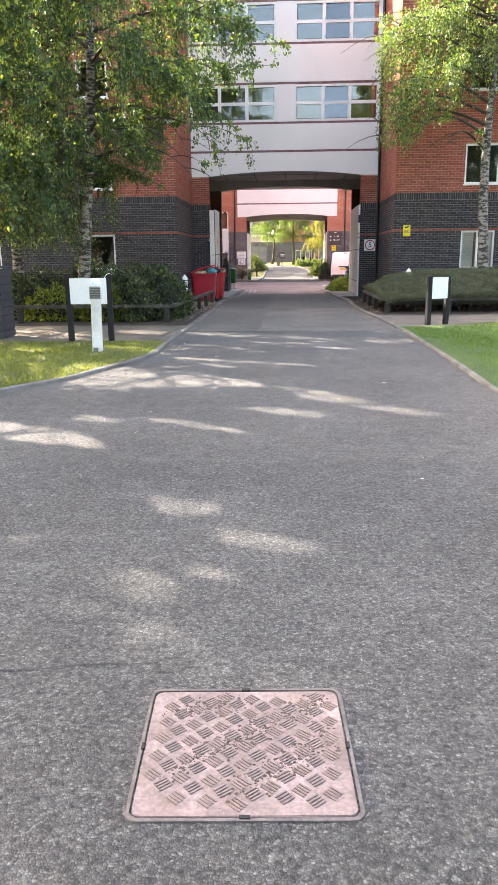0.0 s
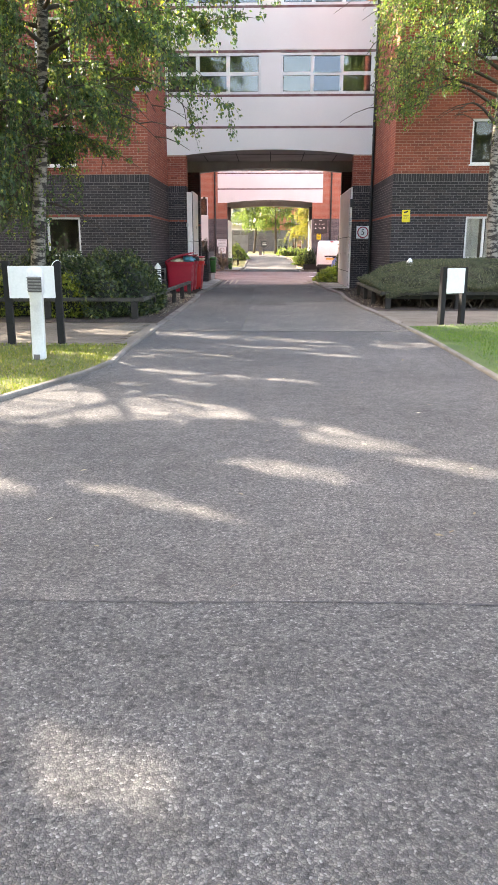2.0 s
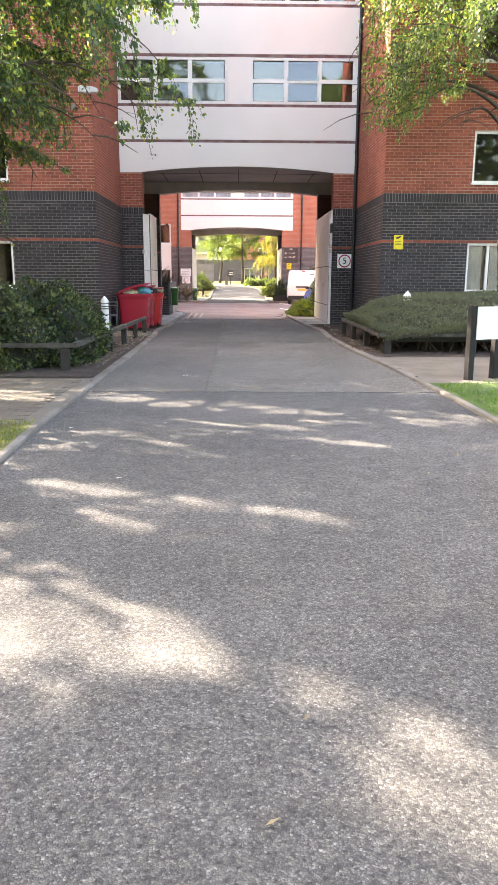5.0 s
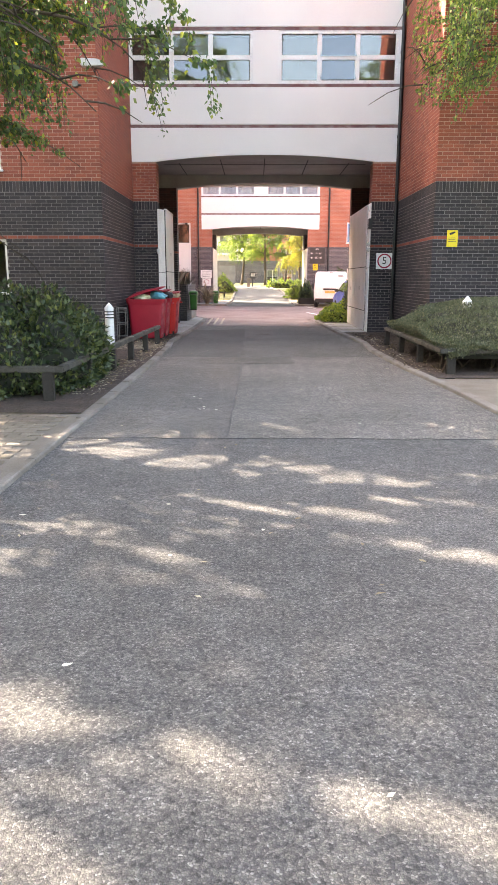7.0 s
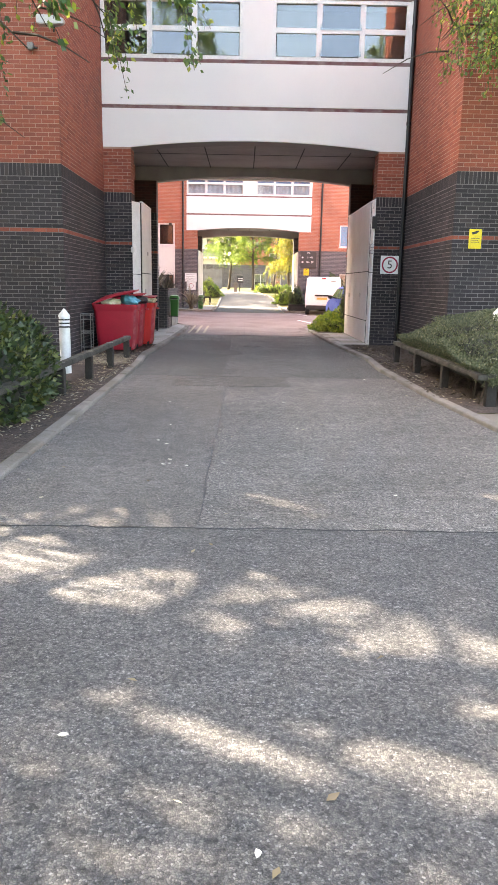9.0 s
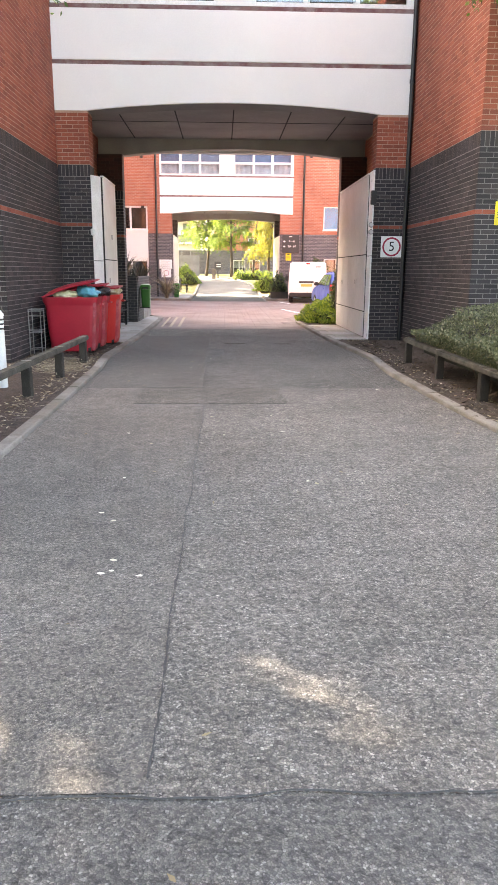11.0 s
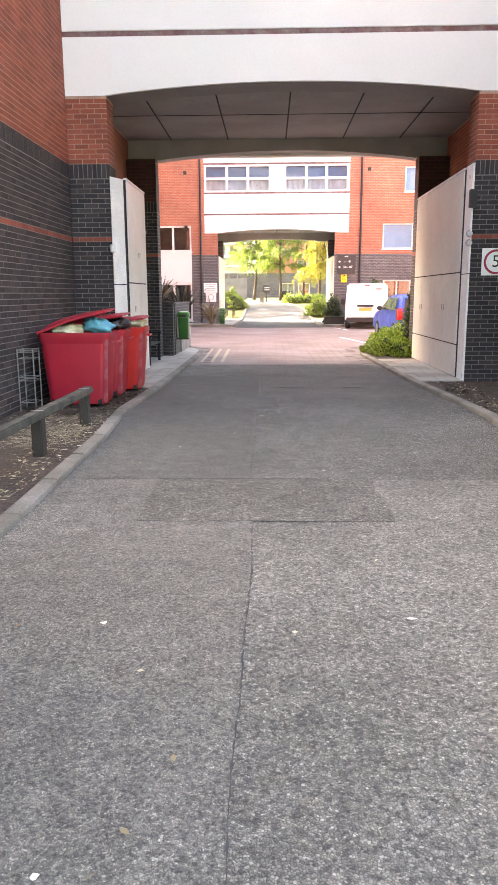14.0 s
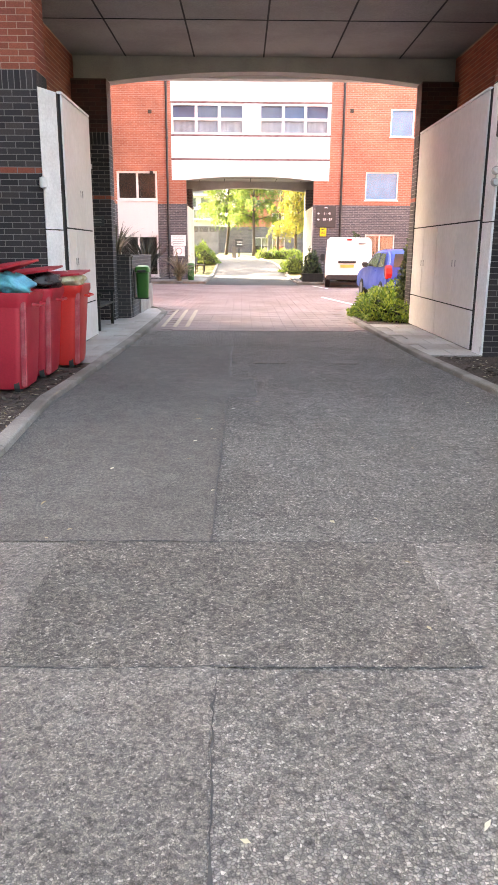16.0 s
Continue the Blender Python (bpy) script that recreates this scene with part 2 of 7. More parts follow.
M = {
    "asphalt_near": asphalt("asphalt_near", (0.107, 0.106, 0.104), (0.160, 0.158, 0.155), 1.8, 112, 0.6, 1.0, 0.5),
    "asphalt_mid": asphalt("asphalt_mid", (0.127, 0.122, 0.117), (0.179, 0.171, 0.163), 1.8, 125, 0.5, 0.9, 0.5),
    "asphalt_smooth": asphalt("asphalt_smooth", (0.158, 0.145, 0.131), (0.200, 0.184, 0.167), 1.7, 150, 0.6, 0.6, 0.5),
    "asphalt_coarse": asphalt("asphalt_coarse", (0.205, 0.189, 0.170), (0.275, 0.252, 0.229), 1.8, 105, 0.8, 1.0, 0.42),
    "asphalt_lane": asphalt("asphalt_lane", (0.101, 0.095, 0.086), (0.129, 0.123, 0.113), 1.4, 170, 0.6, 0.4, 0.5),
    # the coarse asphalt again, darkened in colour for the shade of the passage
    "asphalt_coarse_shaded": asphalt("asphalt_coarse_shaded", (0.154, 0.146, 0.132), (0.209, 0.199, 0.182), 2.2, 110, 0.8, 1.0, 0.3),
    "garden_drive": asphalt("garden_drive", (0.055, 0.055, 0.055), (0.072, 0.071, 0.07), 1.3, 120, 0.5, 0.4),
    "court_joint": surface("court_joint", (0.17, 0.135, 0.13), (0.21, 0.17, 0.16), 0.95, 2.0, 120, 0.3),
    # blue-grey of the dark reflections in the second bridge's upper panes
    "reflected_grey": plain("reflected_grey", (0.16, 0.20, 0.28), 0.6),
    "concrete": surface("concrete", (0.26, 0.25, 0.235), (0.19, 0.18, 0.17), 0.9, 3, 60, 0.3),
    "garden_pale": leaf_mat("garden_pale", [(0, (0.030, 0.065, 0.03)), (0.5, (0.055, 0.10, 0.042)), (1, (0.10, 0.14, 0.06))], 0.25),
    "asphalt_patch": asphalt("asphalt_patch", (0.155, 0.143, 0.126), (0.206, 0.188, 0.168), 2.1, 115, 1.2, 0.9, 0.3),
    "tar": surface("tar", (0.03, 0.03, 0.032), (0.05, 0.05, 0.05), 0.55, 3, 60, 0.3),
    "brick_dark": pieces("brick_dark", [(0.0, (0.018, 0.015, 0.018)), (0.4, (0.027, 0.022, 0.026)), (0.75, (0.038, 0.031, 0.035)), (1.0, (0.056, 0.041, 0.042))], 0.8),
    # red brick and mortar darkened in colour for the deep shade on the far piers
    "brick_red_shaded": pieces("brick_red_shaded", [(0.0, (0.045, 0.016, 0.017)), (0.5, (0.065, 0.020, 0.019)), (1.0, (0.085, 0.027, 0.024))], 0.8),
    "mortar_red_shaded": surface("mortar_red_shaded", (0.07, 0.045, 0.04), (0.10, 0.065, 0.055), 0.95, 2.0, 120, 0.3),
    "brick_red": pieces("brick_red", [(0.0, (0.22, 0.052, 0.032)), (0.4, (0.29, 0.070, 0.040)), (0.75, (0.34, 0.090, 0.052)), (1.0, (0.25, 0.060, 0.042))], 0.8),
    "mortar_dark": surface("mortar_dark", (0.155, 0.142, 0.14), (0.225, 0.207, 0.203), 0.95, 2.0, 120, 0.3),
    "mortar_red": surface("mortar_red", (0.36, 0.23, 0.175), (0.46, 0.31, 0.24), 0.95, 2.0, 120, 0.3),
    "render_white": surface("render_white", (0.79, 0.765, 0.74), (0.73, 0.71, 0.69), 0.75, 0.5, 50, 0.06, 0, 0.05),
    "strip_red": surface("strip_red", (0.14, 0.045, 0.045), (0.24, 0.17, 0.16), 0.7, 5, 40, 0.1),
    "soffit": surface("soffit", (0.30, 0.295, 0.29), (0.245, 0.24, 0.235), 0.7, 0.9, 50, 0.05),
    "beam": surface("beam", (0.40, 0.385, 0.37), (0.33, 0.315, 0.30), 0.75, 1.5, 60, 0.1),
    "seam": plain("seam", (0.02, 0.02, 0.02), 0.8),
    "frame_white": plain("frame_white", (0.80, 0.79, 0.77), 0.35),
    "clad_white": surface("clad_white", (0.70, 0.685, 0.67), (0.62, 0.60, 0.58), 0.4, 0.8, 12, 0.03, 0, 0.07),
    "clad_edge": plain("clad_edge", (0.82, 0.82, 0.82), 0.35),
    "glass": glass_mat("glass", 2.0),
    "glass_far": glass_mat("glass_far", 1.22, (0.85, 0.9, 0.95)),
    "glass_wing": glass_mat("glass_wing", 1.5, (0.93, 0.95, 0.95)),
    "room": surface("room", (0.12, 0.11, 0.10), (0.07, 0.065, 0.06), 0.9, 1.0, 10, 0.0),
    "curtain": surface("curtain", (0.62, 0.60, 0.56), (0.50, 0.48, 0.45), 0.9, 3, 60, 0.1),
    # painted sky reflection for the courtyard window panes
    "reflected_blue": plain("reflected_blue", (0.17, 0.50, 0.84), 0.6),
    "black_pipe": plain("black_pipe", (0.018, 0.018, 0.020), 0.4),
    "black_wood": surface("black_wood", (0.008, 0.008, 0.008), (0.016, 0.015, 0.014), 0.9, 4, 50, 0.3, 0, 0.3, False),
    "old_wood": surface("old_wood", (0.020, 0.017, 0.014), (0.04, 0.034, 0.029), 0.85, 5, 70, 0.5, 0, 0.4, False),
    "rail_wood": surface("rail_wood", (0.080, 0.073, 0.060), (0.034, 0.033, 0.028), 0.9, 4, 60, 0.5, 0, 0.35, False),
    "white_paint": surface("white_paint", (0.80, 0.80, 0.79), (0.68, 0.68, 0.66), 0.5, 5, 40, 0.1, 0, 0.1, False),
    "sign_white": surface("sign_white", (0.82, 0.83, 0.82), (0.74, 0.75, 0.74), 0.4, 2, 30, 0.02, 0, 0.05, False),
    "sign_red": plain("sign_red", (0.38, 0.03, 0.07), 0.4),
    "sign_black": plain("sign_black", (0.015, 0.015, 0.016), 0.4),
    "sign_grey": plain("sign_grey", (0.035, 0.037, 0.04), 0.4),
    "sign_yellow": plain("sign_yellow", (0.80, 0.62, 0.02), 0.4),
    "kerb": pieces("kerb", [(0, (0.185, 0.165, 0.145)), (0.5, (0.245, 0.222, 0.198)), (1, (0.21, 0.188, 0.164))], 0.9, 70, 0.4, (0.6, 0.58, 0.54), 1.8),
    "paver": pieces("paver", [(0, (0.14, 0.12, 0.092)), (0.5, (0.19, 0.162, 0.125)), (1, (0.16, 0.132, 0.108))], 0.9, 80, 0.4),
    "slab": pieces("slab", [(0, (0.33, 0.31, 0.29)), (0.5, (0.40, 0.385, 0.36)), (1, (0.36, 0.34, 0.32))], 0.9, 50, 0.3),
    "court_paver": pieces("court_paver", [(0, (0.225, 0.175, 0.172)), (0.5, (0.245, 0.192, 0.188)), (1, (0.235, 0.18, 0.176))], 0.85, 60, 0.3),
    "sand_path": surface("sand_path", (0.185, 0.16, 0.13), (0.14, 0.12, 0.097), 0.95, 2, 70, 0.4),
    "soil": surface("soil", (0.044, 0.030, 0.024), (0.086, 0.060, 0.047), 0.98, 3, 35, 1.0, 0, 0.6, True, 0.03),
    "turf": surface("turf", (0.09, 0.11, 0.02), (0.16, 0.15, 0.05), 0.95, 1.6, 45, 0.8, 0, 0.45, True, 0.03),
    "earth": surface("earth", (0.09, 0.10, 0.035), (0.12, 0.115, 0.05), 0.95, 0.3, 8, 0.3),
    "grass": leaf_mat("grass", [(0, (0.085, 0.135, 0.015)), (0.5, (0.15, 0.20, 0.025)), (1, (0.30, 0.28, 0.09))], 0.35),
    "grass_green": leaf_mat("grass_green", [(0, (0.045, 0.125, 0.012)), (0.5, (0.085, 0.19, 0.02)), (1, (0.19, 0.26, 0.05))], 0.35),
    "turf_green": surface("turf_green", (0.05, 0.10, 0.018), (0.09, 0.13, 0.03), 0.95, 1.6, 45, 0.8, 0, 0.45, True, 0.03),
    "straw": leaf_mat("straw", [(0, (0.14, 0.11, 0.08)), (0.6, (0.26, 0.22, 0.165)), (1, (0.42, 0.37, 0.29))], 0.1),
    "scrap": leaf_mat("scrap", [(0, (0.55, 0.52, 0.42)), (1, (0.8, 0.79, 0.72))], 0.1),
    "birch_leaf": leaf_mat("birch_leaf", [(0, (0.034, 0.075, 0.036)), (0.4, (0.062, 0.118, 0.056)), (0.8, (0.115, 0.175, 0.070)), (1, (0.30, 0.33, 0.075))], 0.5),
    "birch_leaf_warm": leaf_mat("birch_leaf_warm", [(0, (0.05, 0.105, 0.035)), (0.45, (0.09, 0.155, 0.05)), (0.8, (0.16, 0.22, 0.07)), (1, (0.34, 0.36, 0.12))], 0.45),
    "laurel": leaf_mat("laurel", [(0, (0.018, 0.035, 0.016)), (0.5, (0.037, 0.063, 0.024)), (0.85, (0.075, 0.105, 0.033)), (1, (0.15, 0.17, 0.05))], 0.2),
    "lime_leaf": leaf_mat("lime_leaf", [(0, (0.08, 0.12, 0.015)), (0.5, (0.16, 0.20, 0.025)), (1, (0.28, 0.29, 0.04))], 0.35),
    "hedge_leaf": leaf_mat("hedge_leaf", [(0, (0.045, 0.058, 0.034)), (0.5, (0.088, 0.108, 0.062)), (0.85, (0.15, 0.165, 0.10)), (1, (0.27, 0.265, 0.19))], 0.2),
    "ivy": leaf_mat("ivy", [(0, (0.05, 0.10, 0.02)), (0.5, (0.13, 0.20, 0.03)), (1, (0.30, 0.34, 0.08))], 0.35),
    "garden_leaf": leaf_mat("garden_leaf", [(0, (0.05, 0.092, 0.026)), (0.5, (0.10, 0.165, 0.042)), (1, (0.20, 0.26, 0.065))], 0.45),
    "gold_leaf": leaf_mat("gold_leaf", [(0, (0.11, 0.14, 0.03)), (0.6, (0.20, 0.215, 0.045)), (1, (0.30, 0.22, 0.06))], 0.45),
    "yucca": leaf_mat("yucca", [(0, (0.018, 0.021, 0.018)), (0.6, (0.034, 0.037, 0.03)), (1, (0.09, 0.08, 0.055))], 0.15),
    # near-black colour that stands in for shade among the leaves
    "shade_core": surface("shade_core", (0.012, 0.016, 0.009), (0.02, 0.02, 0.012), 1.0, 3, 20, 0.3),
    "twig": surface("twig", (0.045, 0.035, 0.026), (0.08, 0.06, 0.045), 0.9, 4, 60, 0.3),
    "litter": leaf_mat("litter", [(0, (0.16, 0.11, 0.06)), (0.5, (0.30, 0.24, 0.14)), (0.85, (0.5, 0.46, 0.34)), (1, (0.7, 0.68, 0.6))], 0.1),
    "bin_red": surface("bin_red", (0.40, 0.012, 0.030), (0.33, 0.010, 0.024), 0.5, 2, 60, 0.08, 0, 0.12, False),
    "bin_scuff": surface("bin_scuff", (0.42, 0.10, 0.11), (0.34, 0.03, 0.05), 0.6, 9, 60, 0.15, 0, 0.25, False),
    "bin_scarlet": surface("bin_scarlet", (0.52, 0.014, 0.011), (0.43, 0.012, 0.010), 0.5, 2, 60, 0.08, 0, 0.12, False),
    "bin_green": surface("bin_green", (0.025, 0.16, 0.022), (0.02, 0.12, 0.02), 0.4, 2, 60, 0.08, 0, 0.12, False),
    "bag_blue": surface("bag_blue", (0.10, 0.42, 0.50), (0.08, 0.30, 0.42), 0.35, 8, 40, 0.5, 0, 0.2, False, 0.02),
    "bag_black": surface("bag_black", (0.012, 0.012, 0.014), (0.03, 0.03, 0.035), 0.3, 8, 40, 0.5, 0, 0.2, False, 0.02),
    "bag_pale": surface("bag_pale", (0.62, 0.58, 0.45), (0.45, 0.40, 0.22), 0.5, 8, 40, 0.4, 0, 0.2, False, 0.02),
    "rubber": plain("rubber", (0.02, 0.02, 0.02), 0.8),
    "steel": surface("steel", (0.33, 0.33, 0.33), (0.25, 0.25, 0.25), 0.45, 4, 60, 0.1, 0.8, 0.2, False),
    "grille": plain("grille", (0.10, 0.10, 0.10), 0.5),
    "cover": surface("cover", (0.33, 0.25, 0.235), (0.20, 0.145, 0.13), 0.62, 6, 70, 0.25, 0.15, 0.3),
    "cover_stud": surface("cover_stud", (0.17, 0.125, 0.115), (0.23, 0.175, 0.16), 0.55, 6, 60, 0.2, 0.2, 0.3),
    "cover_frame": surface("cover_frame", (0.10, 0.085, 0.08), (0.20, 0.17, 0.16), 0.6, 6, 60, 0.3, 0.3, 0.3),
    "road_cream": surface("road_cream", (0.40, 0.33, 0.24), (0.30, 0.25, 0.19), 0.85, 4, 60, 0.3),
    "van_white": plain("van_white", (0.80, 0.80, 0.80), 0.25),
    "car_blue": plain("car_blue", (0.010, 0.048, 0.36), 0.4),
    "car_glass": plain("car_glass", (0.03, 0.035, 0.04), 0.05),
    "lamp_red": plain("lamp_red", (0.45, 0.015, 0.02), 0.2),
    "plate": plain("plate", (0.80, 0.50, 0.12), 0.4),
    "plastic_dark": plain("plastic_dark", (0.025, 0.025, 0.027), 0.55),
    "lens": plain("lens", (0.55, 0.55, 0.56), 0.2),
    "roof": surface("roof", (0.12, 0.12, 0.125), (0.16, 0.16, 0.16), 0.9, 1, 40, 0.2),
    "fence_grey": surface("fence_grey", (0.16, 0.165, 0.18), (0.22, 0.225, 0.24), 0.7, 2, 30, 0.1),
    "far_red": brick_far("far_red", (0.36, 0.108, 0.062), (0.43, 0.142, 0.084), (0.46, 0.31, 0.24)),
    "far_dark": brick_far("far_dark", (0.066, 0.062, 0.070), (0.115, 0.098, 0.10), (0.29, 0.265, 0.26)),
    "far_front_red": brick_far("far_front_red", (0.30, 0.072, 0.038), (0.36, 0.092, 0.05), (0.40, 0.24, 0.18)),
    "planter_brick": brick_far("planter_brick", (0.032, 0.029, 0.033), (0.052, 0.046, 0.048), (0.13, 0.12, 0.118)),
    "grit": surface("grit", (0.075, 0.055, 0.04), (0.16, 0.12, 0.095), 0.95, 30, 200, 0.4, 0, 0.5),
    "dark_panel": surface("dark_panel", (0.035, 0.036, 0.042), (0.05, 0.05, 0.055), 0.7, 1, 20, 0.1),
}


def bark_mat():
    m, nt, b = base_mat("birch_bark")
    p = place(nt)
    st = node(nt, "ShaderNodeMapping", Vector=p)
    st.inputs["Scale"].default_value = (5, 5, 14)
    a = noise_tex(nt, 1.0, 4, st.outputs[0], 0.7)
    c = noise_tex(nt, 2.2, 4, p)
    pale = mix(nt, c.outputs[0], (0.34, 0.31, 0.27), (0.18, 0.16, 0.14))
    col = mix(nt, ramp(nt, a.outputs[0], [(0.45, (0, 0, 0)), (0.54, (1, 1, 1))]), pale, (0.035, 0.03, 0.027))
    nt.links.new(col, b.inputs["Base Color"])
    b.inputs["Roughness"].default_value = 0.85
    bp = node(nt, "ShaderNodeBump", Strength=0.6, Distance=0.02, Height=a.outputs[0])
    nt.links.new(bp.outputs[0], b.inputs["Normal"])
    return m


M["bark"] = bark_mat()


# ---- mesh tools ----
class Geo:
    """Collects vertices and faces of one mesh."""

    def __init__(self):
        self.v, self.f = [], []

    def add(self, vs, fs):
        n = len(self.v)
        self.v.extend(tuple(p) for p in vs)
        self.f.extend(tuple(i + n for i in f) for f in fs)
        return self

    def box(self, x0, x1, y0, y1, z0, z1, m=None):
        vs = [Vector((x, y, z)) for z in (z0, z1) for y in (y0, y1) for x in (x0, x1)]
        if m is not None:
            vs = [m @ p for p in vs]
        return self.add(vs, [(0, 2, 3, 1), (4, 5, 7, 6), (0, 1, 5, 4), (2, 6, 7, 3), (0, 4, 6, 2), (1, 3, 7, 5)])

    def tube(self, pts, radii, n=8, caps=True):
        pts = [Vector(p) for p in pts]
        ring = []
        for i, p in enumerate(pts):
            d = (pts[min(i + 1, len(pts) - 1)] - pts[max(i - 1, 0)])
            d = d.normalized() if d.length else Vector((0, 0, 1))
            a = d.cross(Vector((0.13, 0.97, 0.2)))
            if a.length < 0.05:
                a = d.cross(Vector((1, 0, 0)))
            a.normalize()
            b = d.cross(a)
            r = radii[i] if hasattr(radii, "__len__") else radii
            ring.append([p + (a * math.cos(k * math.tau / n) + b * math.sin(k * math.tau / n)) * r for k in range(n)])
        fs = []
        for i in range(len(ring) - 1):
            for k in range(n):
                fs.append((i * n + k, i * n + (k + 1) % n, (i + 1) * n + (k + 1) % n, (i + 1) * n + k))
        if caps:
            fs.append(tuple(range(n - 1, -1, -1)))
            fs.append(tuple((len(ring) - 1) * n + k for k in range(n)))
        return self.add([p for r in ring for p in r], fs)

    def prism(self, poly, axis, a, b):
        """A polygon, in the plane across the axis, drawn out from a to b."""
        def at(p, w):
            return {"x": (w, p[0], p[1]), "y": (p[0], w, p[1]), "z": (p[0], p[1], w)}[axis]
        n = len(poly)
        vs = [at(p, a) for p in poly] + [at(p, b) for p in poly]
        fs = [tuple(range(n)), tuple(range(2 * n - 1, n - 1, -1))]
        fs += [((i + 1) % n, i, n + i, n + (i + 1) % n) for i in range(n)]
        return self.add(vs, fs)

    def loft(self, rings, close=True):
        n = len(rings[0])
        fs = []
        for i in range(len(rings) - 1):
            for k in range(n):
                fs.append((i * n + k, i * n + (k + 1) % n, (i + 1) * n + (k + 1) % n, (i + 1) * n + k))
        if close:
            fs.append(tuple(range(n - 1, -1, -1)))
            fs.append(tuple((len(rings) - 1) * n + k for k in range(n)))
        return self.add([p for r in rings for p in r], fs)


def part(name, geo, material, parent=None, label="", bevel=0.0, smooth=False, segs=2):
    """Links the geometry as one mesh object, under parent where there is one."""
    me = bpy.data.meshes.new(name)
    me.from_pydata(geo.v, [], geo.f)
    bm = bmesh.new()
    bm.from_mesh(me)
    if len(bm.faces) < 6000:
        bmesh.ops.recalc_face_normals(bm, faces=bm.faces)
    if bevel:
        es = [e for e in bm.edges if len(e.link_faces) == 2 and e.calc_face_angle(0) > 0.6]
        bmesh.ops.bevel(bm, geom=es, offset=bevel, segments=segs, affect='EDGES', clamp_overlap=True)
    bm.to_mesh(me)
    bm.free()
    if smooth:
        me.shade_smooth()
        if smooth != "all":
            me.set_sharp_from_angle(angle=radians(38))
    me.materials.append(M[material])
    ob = new(name, me)
    if parent:
        ob.parent = parent
    if label:
        ob["label"] = label
    return ob


def thing(name, label, category, m=None, group="", kind=""):
    ob = new(name)
    ob.empty_display_size = 0.2
    if m is not None:
        ob.matrix_basis = m
    return tagged(ob, label, category, group, kind)


def structure(name, geo, material, label, category, bevel=0.0, smooth=False):
    return tagged(part(name, geo, material, None, "", bevel, smooth), label, category, "", "structure")


def shared_mesh(name, geo, material):
    me = bpy.data.meshes.new(name)
    me.from_pydata(geo.v, [], geo.f)
    me.materials.append(M[material])
    return me


def quads_mesh(name, P, material):
    """A mesh of loose quads from an array (n, 4, 3)."""
    n = len(P)
    me = bpy.data.meshes.new(name)
    me.vertices.add(n * 4)
    me.vertices.foreach_set("co", np.ascontiguousarray(P, dtype=np.float32).ravel())
    me.loops.add(n * 4)
    me.loops.foreach_set("vertex_index", np.arange(n * 4, dtype=np.int32))
    me.polygons.add(n)
    me.polygons.foreach_set("loop_start", np.arange(n, dtype=np.int32) * 4)
    me.polygons.foreach_set("loop_total", np.full(n, 4, dtype=np.int32))
    me.update(calc_edges=True)
    me.materials.append(M[material])
    return me


def leaf_quads(C, size, rng, D=None, spread=1.0, slim=0.55):
    """Rhombic leaves at the centres C; D: the way they point, where they have one."""
    n = len(C)
    a = rng.normal(size=(n, 3))
    if D is not None:
        a = D + a * 0.45 * spread
    a /= np.linalg.norm(a, axis=1, keepdims=True) + 1e-9
    r = rng.normal(size=(n, 3))
    b = np.cross(a, r)
    b /= np.linalg.norm(b, axis=1, keepdims=True) + 1e-9
    s = (size * rng.uniform(0.65, 1.3, n))[:, None]
    mid = C + a * s * 0.42
    return np.stack([C, mid + b * s * slim * 0.5, C + a * s, mid - b * s * slim * 0.5], axis=1)


# ---- ground, road, kerbs ----
DARK_TOP = 3.555
structure("ground", Geo().add([(-600, -600, -0.04), (600, -600, -0.04), (600, 600, -0.04), (-600, 600, -0.04)], [(0, 1, 2, 3)]), "earth", "rough grassy earth around the buildings", "ground")

LEFT_KERB = [(-9.0, 3.4), (-5.5, 4.6), (-3.6, 6.0), (-2.45, 7.75), (-2.05, 9.1), (-1.76, 10.2), (-1.84, 12.0), (-1.84, 15.0), (-1.86, 19.3), (-1.9, 22.1), (-1.92, 23.5), (-2.05, 25.0), (-1.98, 26.5), (-1.92, 29.4), (-1.9, 33.0), (-1.95, 35.6), (-2.5, 36.9), (-3.6, 37.4)]
RIGHT_KERB = [(7.5, 2.0), (3.6, 3.4), (2.75, 5.0), (2.66, 6.6), (2.74, 9.6), (2.74, 13.8), (2.62, 17.0), (2.42, 20.0), (2.36, 22.0), (2.32, 23.3), (2.44, 24.5), (2.38, 25.6), (2.2, 28.0), (2.1, 31.0), (2.03, 34.0), (2.3, 36.2), (2.9, 37.3)]


def smooth_line(pts, step):
    """Points along a rounded line through pts, step apart."""
    P = [Vector(p) for p in pts]
    out = []
    for i in range(len(P) - 1):
        out += [P[i].lerp(P[i + 1], k / 12) for k in range(12)]
    out.append(P[-1])
    for _ in range(3):
        out = [out[0]] + [(out[i - 1] + out[i] * 2 + out[i + 1]) / 4 for i in range(1, len(out) - 1)] + [out[-1]]
    line, acc = [out[0]], 0.0
    for a, b in zip(out, out[1:]):
        d = (b - a).length
        while acc + d >= step:
            t = (step - acc) / d
            a = a.lerp(b, t)
            line.append(a)
            d = (b - a).length
            acc = 0.0
        acc += d
    return line


LK = smooth_line(LEFT_KERB, 0.305)
RK = smooth_line(RIGHT_KERB, 0.305)


def kerb_height(y):
    return 0.04 + 0.02 * min(1, max(0, (y - 16) / 8))


# one sheet of asphalt between the kerbs, wide open towards the street
street = Geo()
street.add([(-40, -30, 0), (40, -30, 0), (40, 4.0, 0), (-40, 4.0, 0)], [(0, 1, 2, 3)])
